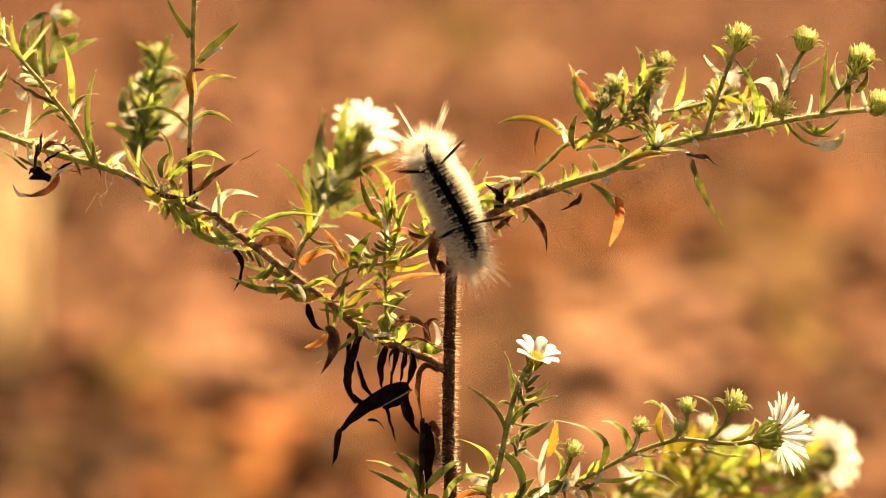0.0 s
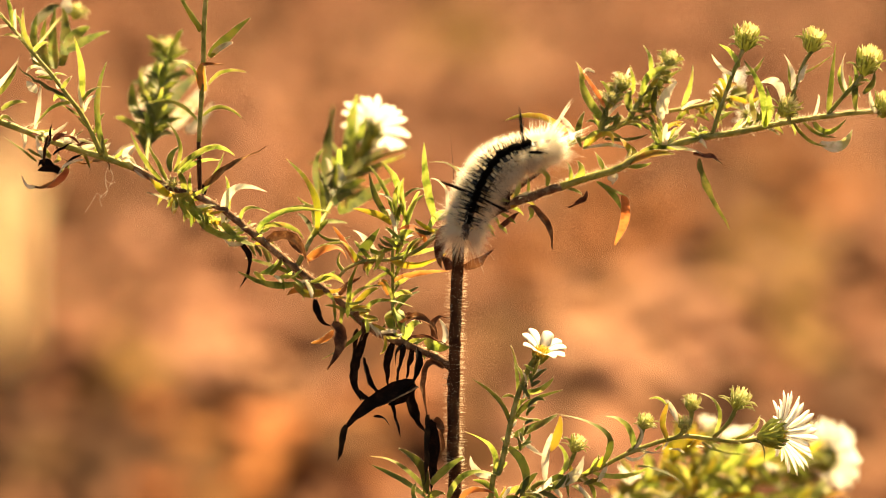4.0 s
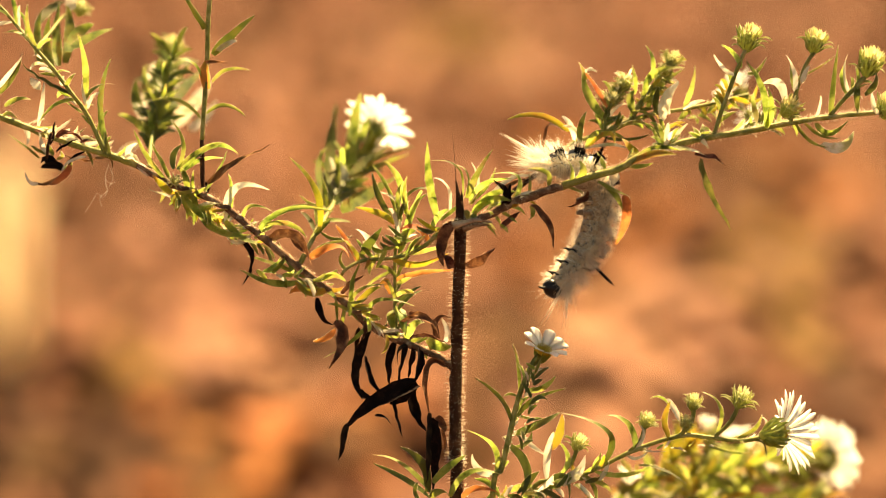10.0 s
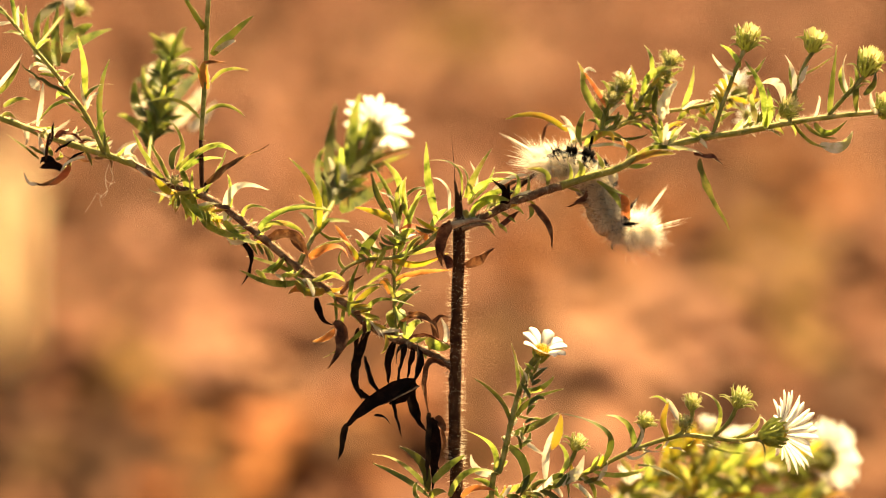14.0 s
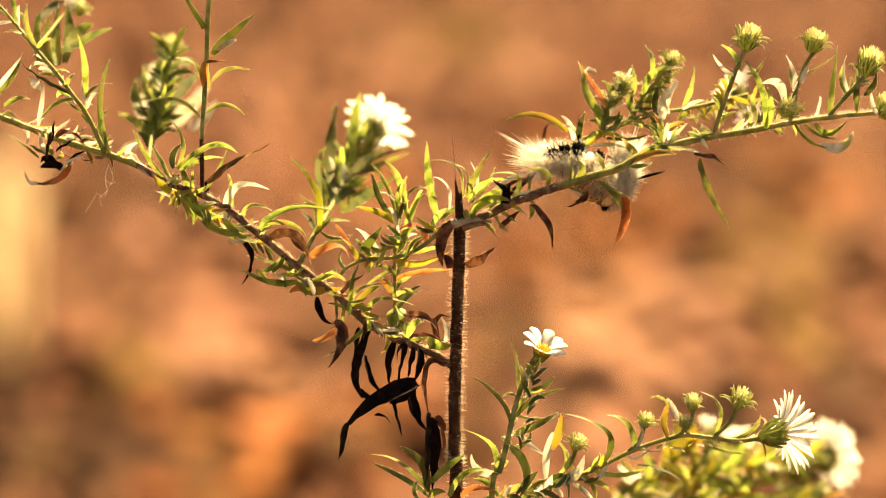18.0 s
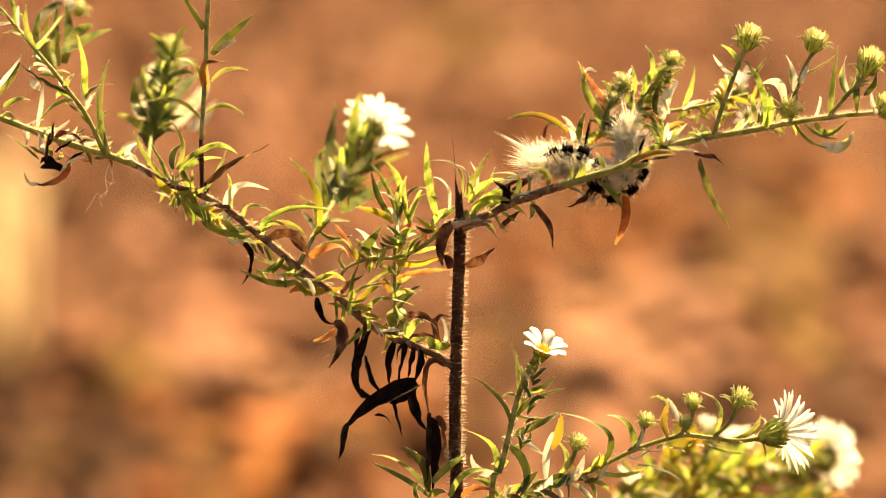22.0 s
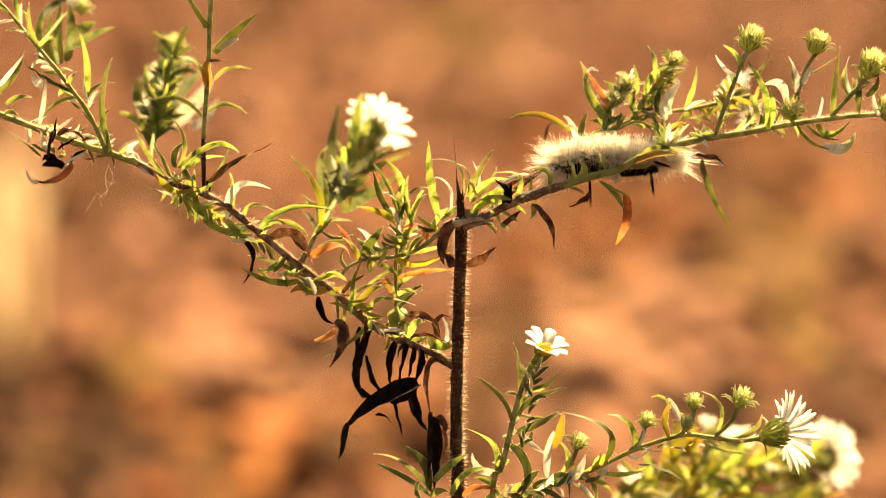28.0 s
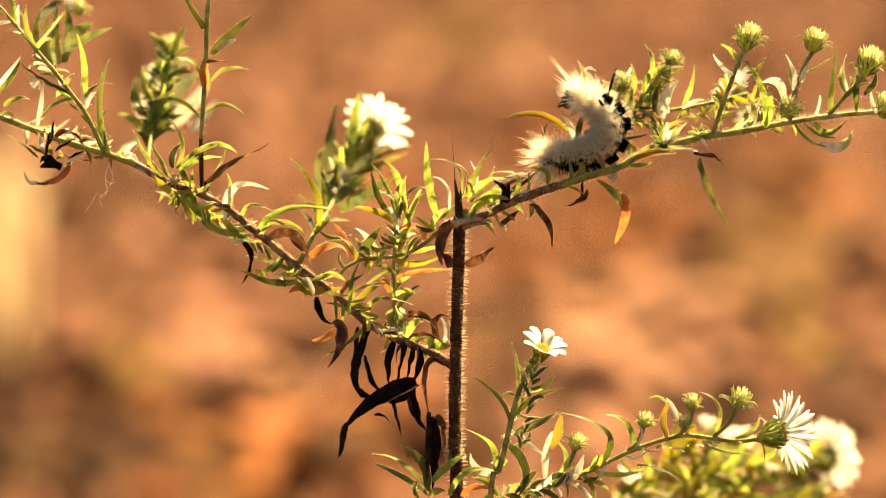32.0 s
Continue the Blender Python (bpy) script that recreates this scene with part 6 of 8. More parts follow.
def straw_clump(at, count, height, rng):
    """A clump of dry yellow blades standing in the litter."""
    root = thing("dry_grass_clump", Vector(at), "clump of dry straw-yellow grass blades standing in the litter", "grass clump")
    for _ in range(count):
        b = Vector(at) + Vector((rng.uniform(-0.05, 0.03), rng.uniform(-0.02, 0.02), -0.01))
        h = height * rng.uniform(0.6, 1.1)
        t = b + Vector((rng.uniform(-0.025, 0.03), rng.uniform(-0.04, 0.04), h))
        m = b.lerp(t, 0.5) + Vector((rng.uniform(-0.01, 0.01), 0, h * 0.05))
        put("grass_blade", [(*blade(b, m, t, rng.uniform(0.009, 0.016), 0.3, rng.uniform(-0.8, 0.8), 0.3, 8), STRAW)], root, b)


straw_clump((-0.314, 1.131, 0.020), 28, 0.175, random.Random(3))

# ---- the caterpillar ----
SKIN_SHADE = (0.3, 0.21, 0.115)
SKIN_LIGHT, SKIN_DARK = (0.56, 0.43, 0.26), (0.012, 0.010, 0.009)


def skin_material():
    """Cream skin, shade painted on its underside, with a black stripe along the back, black bars beside it and small
    dark spots on the flanks.
    """
    mat = bpy.data.materials.new("caterpillar_skin")
    mat.use_nodes = True
    nt = mat.node_tree
    bsdf = nt.nodes["Principled BSDF"]
    coord = nt.nodes.new("ShaderNodeTexCoord")
    split = nt.nodes.new("ShaderNodeSeparateXYZ")
    nt.links.new(coord.outputs["Object"], split.inputs[0])

    def math_node(op, a, b):
        node = nt.nodes.new("ShaderNodeMath")
        node.operation = op
        for i, v in enumerate((a, b)):
            if isinstance(v, (int, float)):
                node.inputs[i].default_value = v
            elif v is not None:
                nt.links.new(v, node.inputs[i])
        return node.outputs[0]

    x, y, z = split.outputs
    wobble = nt.nodes.new("ShaderNodeTexNoise")
    wobble.inputs["Scale"].default_value = 900
    nt.links.new(coord.outputs["Object"], wobble.inputs["Vector"])
    side = math_node("ADD", math_node("ABSOLUTE", y, None), math_node("MULTIPLY", wobble.outputs[0], 0.0007))
    top = math_node("GREATER_THAN", z, 0.001)
    stripe = math_node("MULTIPLY", math_node("LESS_THAN", side, 0.0013), top)
    bars = math_node("LESS_THAN", math_node("ABSOLUTE", math_node("ADD", x, math_node("MULTIPLY", wobble.outputs[0], 0.0006)), None), 0.00055)
    bars = math_node("MULTIPLY", bars, math_node("GREATER_THAN", z, 0.0029))
    spots = nt.nodes.new("ShaderNodeTexVoronoi")
    spots.inputs["Scale"].default_value = 1250
    nt.links.new(coord.outputs["Object"], spots.inputs["Vector"])
    dots = math_node("LESS_THAN", spots.outputs["Distance"], 0.34)
    mask = math_node("MAXIMUM", math_node("MAXIMUM", stripe, bars), dots)
    # Shade under the body is painted in: darker skin low on each ring.
    underside_shade = math_node("LESS_THAN", math_node("ADD", z, math_node("MULTIPLY", wobble.outputs[0], 0.0024)), 0.0006)
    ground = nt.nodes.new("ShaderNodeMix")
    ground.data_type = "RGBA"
    ground.inputs[6].default_value, ground.inputs[7].default_value = (*SKIN_LIGHT, 1), (*SKIN_SHADE, 1)
    nt.links.new(underside_shade, ground.inputs[0])
    mix = nt.nodes.new("ShaderNodeMix")
    mix.data_type = "RGBA"
    mix.inputs[7].default_value = (*SKIN_DARK, 1)
    nt.links.new(ground.outputs[2], mix.inputs[6])
    nt.links.new(mask, mix.inputs[0])
    nt.links.new(mix.outputs[2], bsdf.inputs["Base Color"])
    bsdf.inputs["Roughness"].default_value = 0.55
    bsdf.inputs["Subsurface Weight"].default_value = 0.0
    return mat


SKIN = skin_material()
WHITE_HAIR = material("white_hair", [(0.86, 0.76, 0.62), (0.94, 0.87, 0.75)], 0.5, 0.72, 300, 0)
BLACK_HAIR = material("black_hair", [(0.002, 0.0014, 0.001), (0.005, 0.003, 0.002)], 0.8, 0, 300, 0, 0, 0.02)
SHELL = material("black_head", [(0.006, 0.005, 0.005), (0.014, 0.011, 0.01)], 0.35, 0, 400, 0.1, spec=0.18, coat=0.0)
FLESH = material("brown_foot", [(0.12, 0.08, 0.05), (0.24, 0.17, 0.11)], 0.6, 0, 400, 0.3)
SEGMENTS = 12
GIRTH = (2.3, 3.05, 3.45, 3.65, 3.75, 3.8, 3.8, 3.7, 3.5, 3.2, 2.75, 2.3)
RIGHT, UP, NEAR = Vector((1, 0, 0)), Vector((0, 0.2588, 0.9659)), Vector((0, -0.9659, 0.2588))
HOME = Vector((0.028, 0.0, 0.415))
O = Vector((0, 0, 0))


def hair_tuft(rng, count, r, half, low, high, length, lean, thick, spread=0.45):
    """Hairs standing off a segment between two angles from the back, on both flanks."""
    vs, fs = [], []
    for _ in range(count):
        a = radians(rng.uniform(low, high)) * rng.choice((-1, 1))
        splay = a * 1.12 + math.copysign(radians(12), a)
        d = Vector((rng.gauss(lean, spread), math.sin(splay) + rng.gauss(0, 0.18), math.cos(splay) + rng.gauss(0, 0.18))).normalized()
        root = Vector((rng.uniform(-half, half), math.sin(a) * r * 0.94, math.cos(a) * r * 0.94)) * MM
        ln = length * rng.uniform(0.55, 1.15) * MM * (0.5 + 0.52 * min(1.0, abs(a) / 1.2))
        sag = Vector((rng.gauss(0, 0.06), rng.gauss(0, 0.06), rng.gauss(0, 0.06))) * ln
        bristle(vs, fs, root, root + d * ln, thick * MM, sag)
    return vs, fs


def wart_hair(rng, r, angles, count, length, lean, thick):
    """Fans of hairs, each spreading from one wart of the segment, on both flanks."""
    vs, fs = [], []
    for angle in angles:
        for flank in (-1, 1):
            a = radians(angle + rng.uniform(-4, 4)) * flank
            n = Vector((0, math.sin(a), math.cos(a)))
            across = Vector((0, math.cos(a), -math.sin(a)))
            centre = Vector((rng.uniform(-0.25, 0.25), n.y * r * 0.93, n.z * r * 0.93))
            for _ in range(count if angle > 35 else count // 2):
                u, v = rng.gauss(0, 1), rng.gauss(0, 1)
                root = centre + Vector((u * 0.4, 0, 0)) + across * v * 0.35
                d = (n + Vector((u * 0.5 + lean, 0, 0)) + across * (v * 0.34 + 0.22 * flank)).normalized()
                ln = length * rng.uniform(0.5, 1.1) * (0.55 + 0.45 * min(1.0, abs(a) / 1.2))
                sag = Vector((rng.gauss(0, 0.05), rng.gauss(0, 0.05), rng.gauss(0, 0.05))) * ln
                bristle(vs, fs, root * MM, (root + d * ln) * MM, thick * MM, sag * MM)
    return vs, fs


def brush(rng, root, way, cone, count, length, thick):
    """A shock of long hairs opening like a fan."""
    vs, fs = [], []
    for _ in range(count):
        stray = Vector([rng.gauss(0, 1) for _ in "xyz"])
        b = root + Vector((stray.x * 0.3, stray.y * 0.9, stray.z * 0.7))
        ln = length * rng.uniform(0.45, 1.1)
        bristle(vs, fs, b * MM, (b + (way + stray * cone).normalized() * ln) * MM, thick * MM, stray * 0.05 * ln * MM)
    return vs, fs


def pencil(rng, root, way, length, count, mat, seg, label, wide=0.1):
    vs, fs = [], []
    for _ in range(count):
        stray = Vector([rng.gauss(0, 1) for _ in "xyz"])
        b = root + stray * 0.12 * MM
        t = root + way.normalized() * length * rng.uniform(0.75, 1.05) * MM + stray * wide * length * 0.35 * MM
        bristle(vs, fs, b, t, 0.055 * MM, stray * 0.05 * MM)
    put("hair_pencil", [(vs, fs, mat)], seg, O, label)


def ridge(r, full):
    """A low scalloped hump of dense black pile along the back of a ring."""
    vs, fs = [], []
    for j in range(9):
        t = -1 + j / 4
        k = math.sqrt(max(0.0, 1 - abs(t) ** 2.5))
        for s in range(9):
            a = math.pi * (s / 8 - 0.5)
            vs.append(Vector((t * 1.5 * full, math.sin(a) * 0.8 * full * (0.5 + 0.5 * k), r * 0.92 + math.cos(a) ** 0.6 * 1.3 * full * (0.2 + 0.8 * k))) * MM)
    for j in range(8):
        for s in range(8):
            fs.append((j * 9 + s, j * 9 + s + 1, j * 9 + s + 10, j * 9 + s + 9))
    return vs, fs


def build_caterpillar():
    rng = random.Random(11)
    body = thing("caterpillar", HOME, "white hairy caterpillar with black back stripe and hair pencils", "caterpillar")
    segments = []
    for i in range(SEGMENTS):
        r = GIRTH[i]
        n, m, half = 20, 9, 2.15
        vs, fs = [], []
        for j in range(m):
            t = -1 + 2 * j / (m - 1)
            k = r * (1 - 0.2 * abs(t) ** 2.4)
            if i == 0 and t < 0:
                k = r * math.sqrt(max(0.02, 1 - t * t))
            for s in range(n):
                a = s * math.tau / n
                lump = 1 + 0.05 * math.cos(6 * a) * (1 - t * t)
                vs.append(Vector((t * half, math.sin(a) * k * lump, math.cos(a) * k * lump * (0.92 if math.cos(a) < 0 else 1))) * MM)
        for j in range(m - 1):
            for s in range(n):
                q = (s + 1) % n
                fs.append((j * n + s, j * n + n + s, j * n + n + q, j * n + q))
        fs += [tuple(range(n)), tuple(range((m - 1) * n, m * n))[::-1]]
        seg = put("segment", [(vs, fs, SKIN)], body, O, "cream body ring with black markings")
        ORIGIN[seg] = O
        front, rear = i >= 10, i == 0
        lean = 0.55 if i == 11 else 0.3 if front else -0.75 if rear else -0.3 if i == 1 else 0.0
        ln = 3.9 if front else 5.0 if rear else 3.8 if i == 1 else 3.4
        angles = (36, 62, 90) if front or rear else (44, 62, 80, 100)
        hair = put("hair", [(*wart_hair(rng, r, angles, 80 if 1 <= i <= 4 else 120, ln * 1.05, lean, 0.022), WHITE_HAIR), (*hair_tuft(rng, 140 if 1 <= i <= 4 else 230, r, 1.9, 52 if 2 <= i <= 9 else 15, 100, ln * 0.72, lean, 0.02), WHITE_HAIR)], seg, O, "spreading white hairs")
        tagged(hair, kind="stuff")
        under = put("hair", [(*hair_tuft(rng, 130, r, 1.8, 100, 145, 2.3, lean, 0.02), WHITE_HAIR)], seg, O, "short white hairs below")
        tagged(under, kind="stuff")
        if 1 <= i <= 10:
            dark = put("hair", [(*hair_tuft(rng, 55, r * 1.12, 1.9, 38, 100, 2.4, lean, 0.04), BLACK_HAIR)], seg, O, "scattered short black hairs")
            tagged(dark, kind="stuff")
        if front or i < 2:
            more = put("hair", [(*hair_tuft(rng, 190 if front else 130, r, 1.2, 5, 85, ln * (1.75 if front else 1.5), lean * 1.4, 0.03), WHITE_HAIR)], seg, O, "long white hairs")
            tagged(more, kind="stuff")
        if 1 <= i <= 9:
            full = (0, 0.7, 0.85, 0.95, 1, 1, 1, 1, 1, 0.85)[i]
            tuft_vs, tuft_fs = ridge(r, full)
            for _ in range(260):
                y = rng.gauss(0, 0.34 * full)
                root = Vector((rng.uniform(-1.35, 1.35) * full, y, r * 0.93)) * MM
                tip = root + Vector((rng.gauss(0, 0.15), y * 0.35 + rng.gauss(0, 0.15), rng.uniform(1.2, 1.7) * full)) * MM
                bristle(tuft_vs, tuft_fs, root, tip, 0.085 * MM)
            for x in (-0.95, 0.0, 0.95):
                for flank in (-1, 1):
                    for _ in range(5 if i < 5 else 3):
                        a, b = radians(rng.uniform(8, 16)) * flank, radians(rng.uniform(34, (62 if x else 46) if i < 5 else 48)) * flank
                        m = (a + b) / 2
                        at = x * full + rng.gauss(0, 0.14)
                        root = Vector((at, math.sin(a) * r, math.cos(a) * r)) * MM
                        tip = Vector((at + rng.gauss(0, 0.2), math.sin(b) * r * 1.42, math.cos(b) * r * 1.42)) * MM
                        bristle(tuft_vs, tuft_fs, root, tip, 0.08 * MM, Vector((0, math.sin(m), math.cos(m))) * 0.25 * MM)
            tuft = put("back_tuft", [(tuft_vs, tuft_fs, BLACK_HAIR)], seg, O, "short black tuft on the back")
            tagged(tuft, kind="stuff")
        if i in (3, 9):
            for s in (-1, 1):
                pencil(rng, Vector((0, s * r * 0.6, r * 0.75)) * MM, Vector((0.25 if i == 9 else -0.15, s * 0.9, 0.6)), 8.6, 40, BLACK_HAIR, seg, "long black hair pencil", 0.05)
        if i in (0, 11):
            for s in (-1, 1):
                pencil(rng, Vector((0, s * r * 0.5, r * 0.8)) * MM, Vector((0.9 if i else -0.9, s * 0.5, 0.55)), 11.5, 9, WHITE_HAIR, seg, "long white hair pencil", 0.07)
        if i in (0, 11):
            fan = brush(rng, Vector((0.6, 0, r * 0.75)), Vector((0.8, 0, 0.75)), 0.42, 220, 5.2, 0.032) if i else brush(rng, Vector((-1.6, 0, 0.6)), Vector((-1, 0, 0.4)), 0.5, 170, 7.0, 0.04)
            tagged(put("hair", [(*fan, WHITE_HAIR)], seg, O, "long white hairs in a fan"), kind="stuff")
        if i >= 9:
            for s in (-1, 1):
                leg_vs, leg_fs = tube(spline([Vector(p) * MM for p in ((0.3, s * r * 0.45, -r * 0.75), (0.5, s * r * 0.55, -r - 0.3), (1.0, s * r * 0.45, -r - 1.0))], 0.4 * MM), 0.42 * MM, 0.08 * MM, 7)
                put("leg", [(leg_vs, leg_fs, SHELL)], seg, O, "small black jointed leg")
        if i in (0, 3, 4, 5, 6):
            for s in (-1, 1):
                leg_vs, leg_fs = tube(spline([Vector(p) * MM for p in ((0, s * r * 0.45, -r * 0.6), (0, s * r * 0.5, -r - 0.1), (0.1, s * r * 0.48, -r - 0.65))], 0.4 * MM), 0.8 * MM, 0.42 * MM, 8)
                put("proleg", [(leg_vs, leg_fs, FLESH)], seg, O, "stubby grey-brown clasping foot")
        segments.append(seg)
    bm = bmesh.new()
    bmesh.ops.create_uvsphere(bm, u_segments=20, v_segments=14, radius=2.15 * MM)
    for v in bm.verts:
        v.co.x *= 0.85
        v.co.z *= 1.08
        v.co.x += 0.3 * MM * (1 - abs(v.co.y) / (2.15 * MM)) * (v.co.x > 0) - 0.25 * MM * (abs(v.co.y) < 0.25 * MM and v.co.z > 0)
    me = bpy.data.meshes.new("head")
    bm.to_mesh(me)
    bm.free()
    me.materials.append(SHELL)
    me.polygons.foreach_set("use_smooth", [True] * len(me.polygons))
    head = new("head", me)
    head.parent = body
    tagged(head, "glossy black rounded head")
    ORIGIN[head] = O
    for s in (-1, 1):
        jaw_vs, jaw_fs = tube(spline([Vector(p) * MM for p in ((1.2, s * 0.6, -1.3), (2.0, s * 0.55, -2.0), (2.2, s * 0.15, -2.5))], 0.3 * MM), 0.4 * MM, 0.12 * MM, 7)
        put("jaw", [(jaw_vs, jaw_fs, SHELL)], head, O)
    hair = put("hair", [(*hair_tuft(rng, 110, 2.0, 0.8, 10, 75, 3.8, 0.4, 0.03), WHITE_HAIR)], head, O, "sparse white hairs")
    tagged(hair, kind="stuff")
    return segments, head


body_rings, cat_head = build_caterpillar()


# ---- how the animal crawls and the plants sway ----
POSES = []


def crawl(t, *knots):
    """A pose of the animal at t seconds: knots from tail to head, each a point in mm and the way its back faces:
    the clock angle (0 to the right, 90 up) and the angle towards the viewer, in degrees."""
    rows = []
    for p, clock, near in knots:
        a, b = radians(clock), radians(near)
        back = (RIGHT * math.cos(a) + UP * math.sin(a)) * math.cos(b) + NEAR * math.sin(b)
        rows.append((vec(p), back))
    POSES.append((t, rows))


def body_frames(knots):
    """Poses of the rings and the head along the curve through the knots."""
    path, backs = [], []
    p = [k[0] for k in knots]
    p = [p[0] * 2 - p[1], *p, p[-1] * 2 - p[-2]]
    for i in range(len(knots) - 1):
        for j in range(12):
            t = j / 12
            a, b, c, d = p[i:i + 4]
            path.append(0.5 * (2 * b + (c - a) * t + (2 * a - 5 * b + 4 * c - d) * t * t + (3 * b - a - 3 * c + d) * t ** 3))
            backs.append(knots[i][1].lerp(knots[i + 1][1], t))
    path.append(knots[-1][0])
    backs.append(knots[-1][1])
    run = [0.0]
    for a, b in zip(path, path[1:]):
        run.append(run[-1] + (b - a).length)
    out = []
    for i in range(SEGMENTS + 1):
        want = run[-1] * (i / (SEGMENTS - 1) * 0.93 if i < SEGMENTS else 1.0)
        k = max(j for j in range(len(run)) if run[j] <= want + 1e-9)
        k = min(k, len(path) - 2)
        q = (want - run[k]) / max(1e-9, run[k + 1] - run[k])
        at = path[k].lerp(path[k + 1], q)
        along = (path[min(k + 3, len(path) - 1)] - path[max(k - 2, 0)]).normalized()
        back = backs[k].lerp(backs[k + 1], q)
        back = (back - along * back.dot(along)).normalized()
        m = Matrix((along, back.cross(along), back)).transposed().to_4x4()
        out.append(Matrix.Translation(at - HOME) @ m)
    return out


def turned(origin, home, pivot, row):
    """The pose of a part (origin and home in metres) swung by row: seconds, sideways and upward shift in mm, lean in degrees."""
    t, dx, dz, lean = row
    swing = Matrix.Translation(pivot + RIGHT * dx * MM + UP * dz * MM) @ Matrix.Rotation(radians(lean), 4, -NEAR) @ Matrix.Translation(-pivot)
    return t, Matrix.Translation(-home) @ swing @ Matrix.Translation(origin)


def motions():
    # sitting on the broken stem, then reaching across to the side branch
    crawl(0.0, ((5.4, -6.4, 399.3), 0, 45), ((4.7, -5.4, 403.0), 0, 60), ((3.5, -4.3, 406.7), 0, 70), ((2.0, -3.2, 410.2), 0, 77), ((0.2, -2.1, 413.5), 0, 81), ((-1.7, -1.1, 416.9), 0, 84), ((-3.2, 0.8, 419.9), 0, 85), ((-3.8, 3.9, 422.3), 0, 85))
    crawl(0.5, ((5.0, -6.3, 399.5), 0, 45), ((4.5, -5.4, 403.2), 0, 49), ((4.1, -4.3, 406.9), 0, 51), ((3.9, -3.2, 410.5), 0, 52), ((3.7, -2.0, 414.1), 0, 49), ((3.5, -0.9, 417.8), 0, 40), ((3.1, 1.0, 421.0), 0, 30), ((2.3, 4.1, 423.1), 0, 30))
    crawl(1.0, ((5.0, -6.3, 399.8), 0, 42), ((4.7, -5.3, 403.5), 0, 45), ((4.5, -4.2, 407.1), 0, 45), ((4.3, -3.1, 410.7), 0, 44), ((4.1, -2.0, 414.3), 0, 39), ((3.8, -0.8, 417.9), 0, 32), ((3.2, 0.9, 421.2), 0, 25), ((2.3, 4.1, 423.1), 0, 25))
    crawl(1.5, ((4.9, -6.2, 400.1), 0, 52), ((4.4, -5.1, 404.2), 0, 57), ((4.2, -3.9, 408.3), 3, 60), ((4.5, -2.6, 412.3), 11, 62), ((5.3, -0.9, 416.2), 28, 62), ((7.7, 0.6, 419.3), 61, 54), ((11.5, 2.1, 420.4), 79, 45), ((15.6, 3.3, 420.2), 90, 40))
    crawl(2.0, ((5.0, -6.1, 400.3), 0, 52), ((4.4, -5.0, 404.6), 0, 57), ((4.2, -3.8, 408.8), 3, 61), ((4.6, -2.3, 412.9), 15, 63), ((5.9, -0.6, 416.8), 37, 62), ((9.0, 0.8, 419.5), 69, 52), ((13.1, 2.1, 420.2), 82, 45), ((17.4, 3.3, 420.0), 90, 40))
    crawl(2.5, ((4.5, -6.1, 400.3), 0, 52), ((3.7, -5.0, 404.6), 0, 57), ((3.2, -3.8, 408.8), 3, 62), ((3.6, -2.3, 412.9), 16, 64), ((5.3, -0.6, 416.6), 39, 62), ((8.9, 0.7, 418.8), 71, 51), ((13.1, 1.9, 419.2), 82, 45), ((17.4, 3.0, 419.0), 90, 40))
    crawl(3.0, ((4.7, -6.1, 400.3), 0, 52), ((4.4, -5.0, 404.7), 0, 59), ((4.3, -3.7, 409.0), 5, 63), ((5.1, -2.3, 413.2), 23, 66), ((7.2, -0.7, 416.9), 49, 60), ((10.7, 0.6, 419.3), 73, 50), ((15.0, 1.8, 419.4), 80, 41), ((19.3, 2.8, 418.3), 80, 35))
    crawl(3.5, ((4.2, -5.1, 402.3), 10, 60), ((4.7, -3.9, 406.7), 19, 70), ((5.7, -2.4, 411.0), 33, 73), ((7.6, -0.8, 414.8), 67, 70), ((10.5, 0.8, 418.0), 92, 59), ((14.7, 1.8, 419.4), 102, 46), ((19.1, 3.0, 420.1), 103, 40), ((23.4, 4.5, 420.5), 100, 38))
    crawl(5.5, ((5.7, 0.8, 412.7), 145, 45), ((9.2, 2.6, 414.7), 131, 45), ((12.7, 4.5, 416.6), 121, 45), ((16.4, 6.3, 418.3), 114, 45), ((20.3, 7.8, 419.8), 112, 45), ((24.2, 9.0, 421.5), 114, 43), ((28.0, 10.1, 423.4), 116, 42), ((31.6, 11.0, 425.8), 120, 42))
    crawl(6.0, ((7.7, 2.0, 413.4), 150, 42), ((11.4, 4.0, 415.5), 131, 42), ((15.3, 6.0, 417.5), 121, 42), ((19.3, 7.7, 419.5), 115, 41), ((23.4, 8.9, 421.5), 115, 38), ((27.4, 10.1, 423.7), 120, 37), ((31.6, 11.3, 425.6), 119, 35), ((36.0, 12.5, 427.2), 112, 34))
    crawl(6.5, ((13.1, 7.3, 415.8), 125, 28), ((17.6, 8.4, 416.3), 108, 28), ((22.0, 9.4, 417.1), 101, 29), ((26.4, 10.1, 418.0), 97, 30), ((30.9, 10.3, 419.0), 93, 32), ((35.5, 10.4, 419.3), 82, 29), ((39.6, 10.0, 417.8), 57, 21), ((42.1, 9.0, 414.1), 20, 5))
    # along the branch, head over the edge, searching
    crawl(7.0, ((11.5, 8.2, 415.3), 125, 28), ((17.0, 9.3, 416.1), 107, 30), ((22.6, 9.7, 416.7), 98, 31), ((28.1, 9.8, 417.3), 94, 32), ((33.8, 9.9, 417.5), 88, 31), ((39.2, 9.5, 416.3), 78, 26), ((44.2, 8.9, 413.7), 70, 12), ((49.5, 8.4, 411.9), 70, 10))
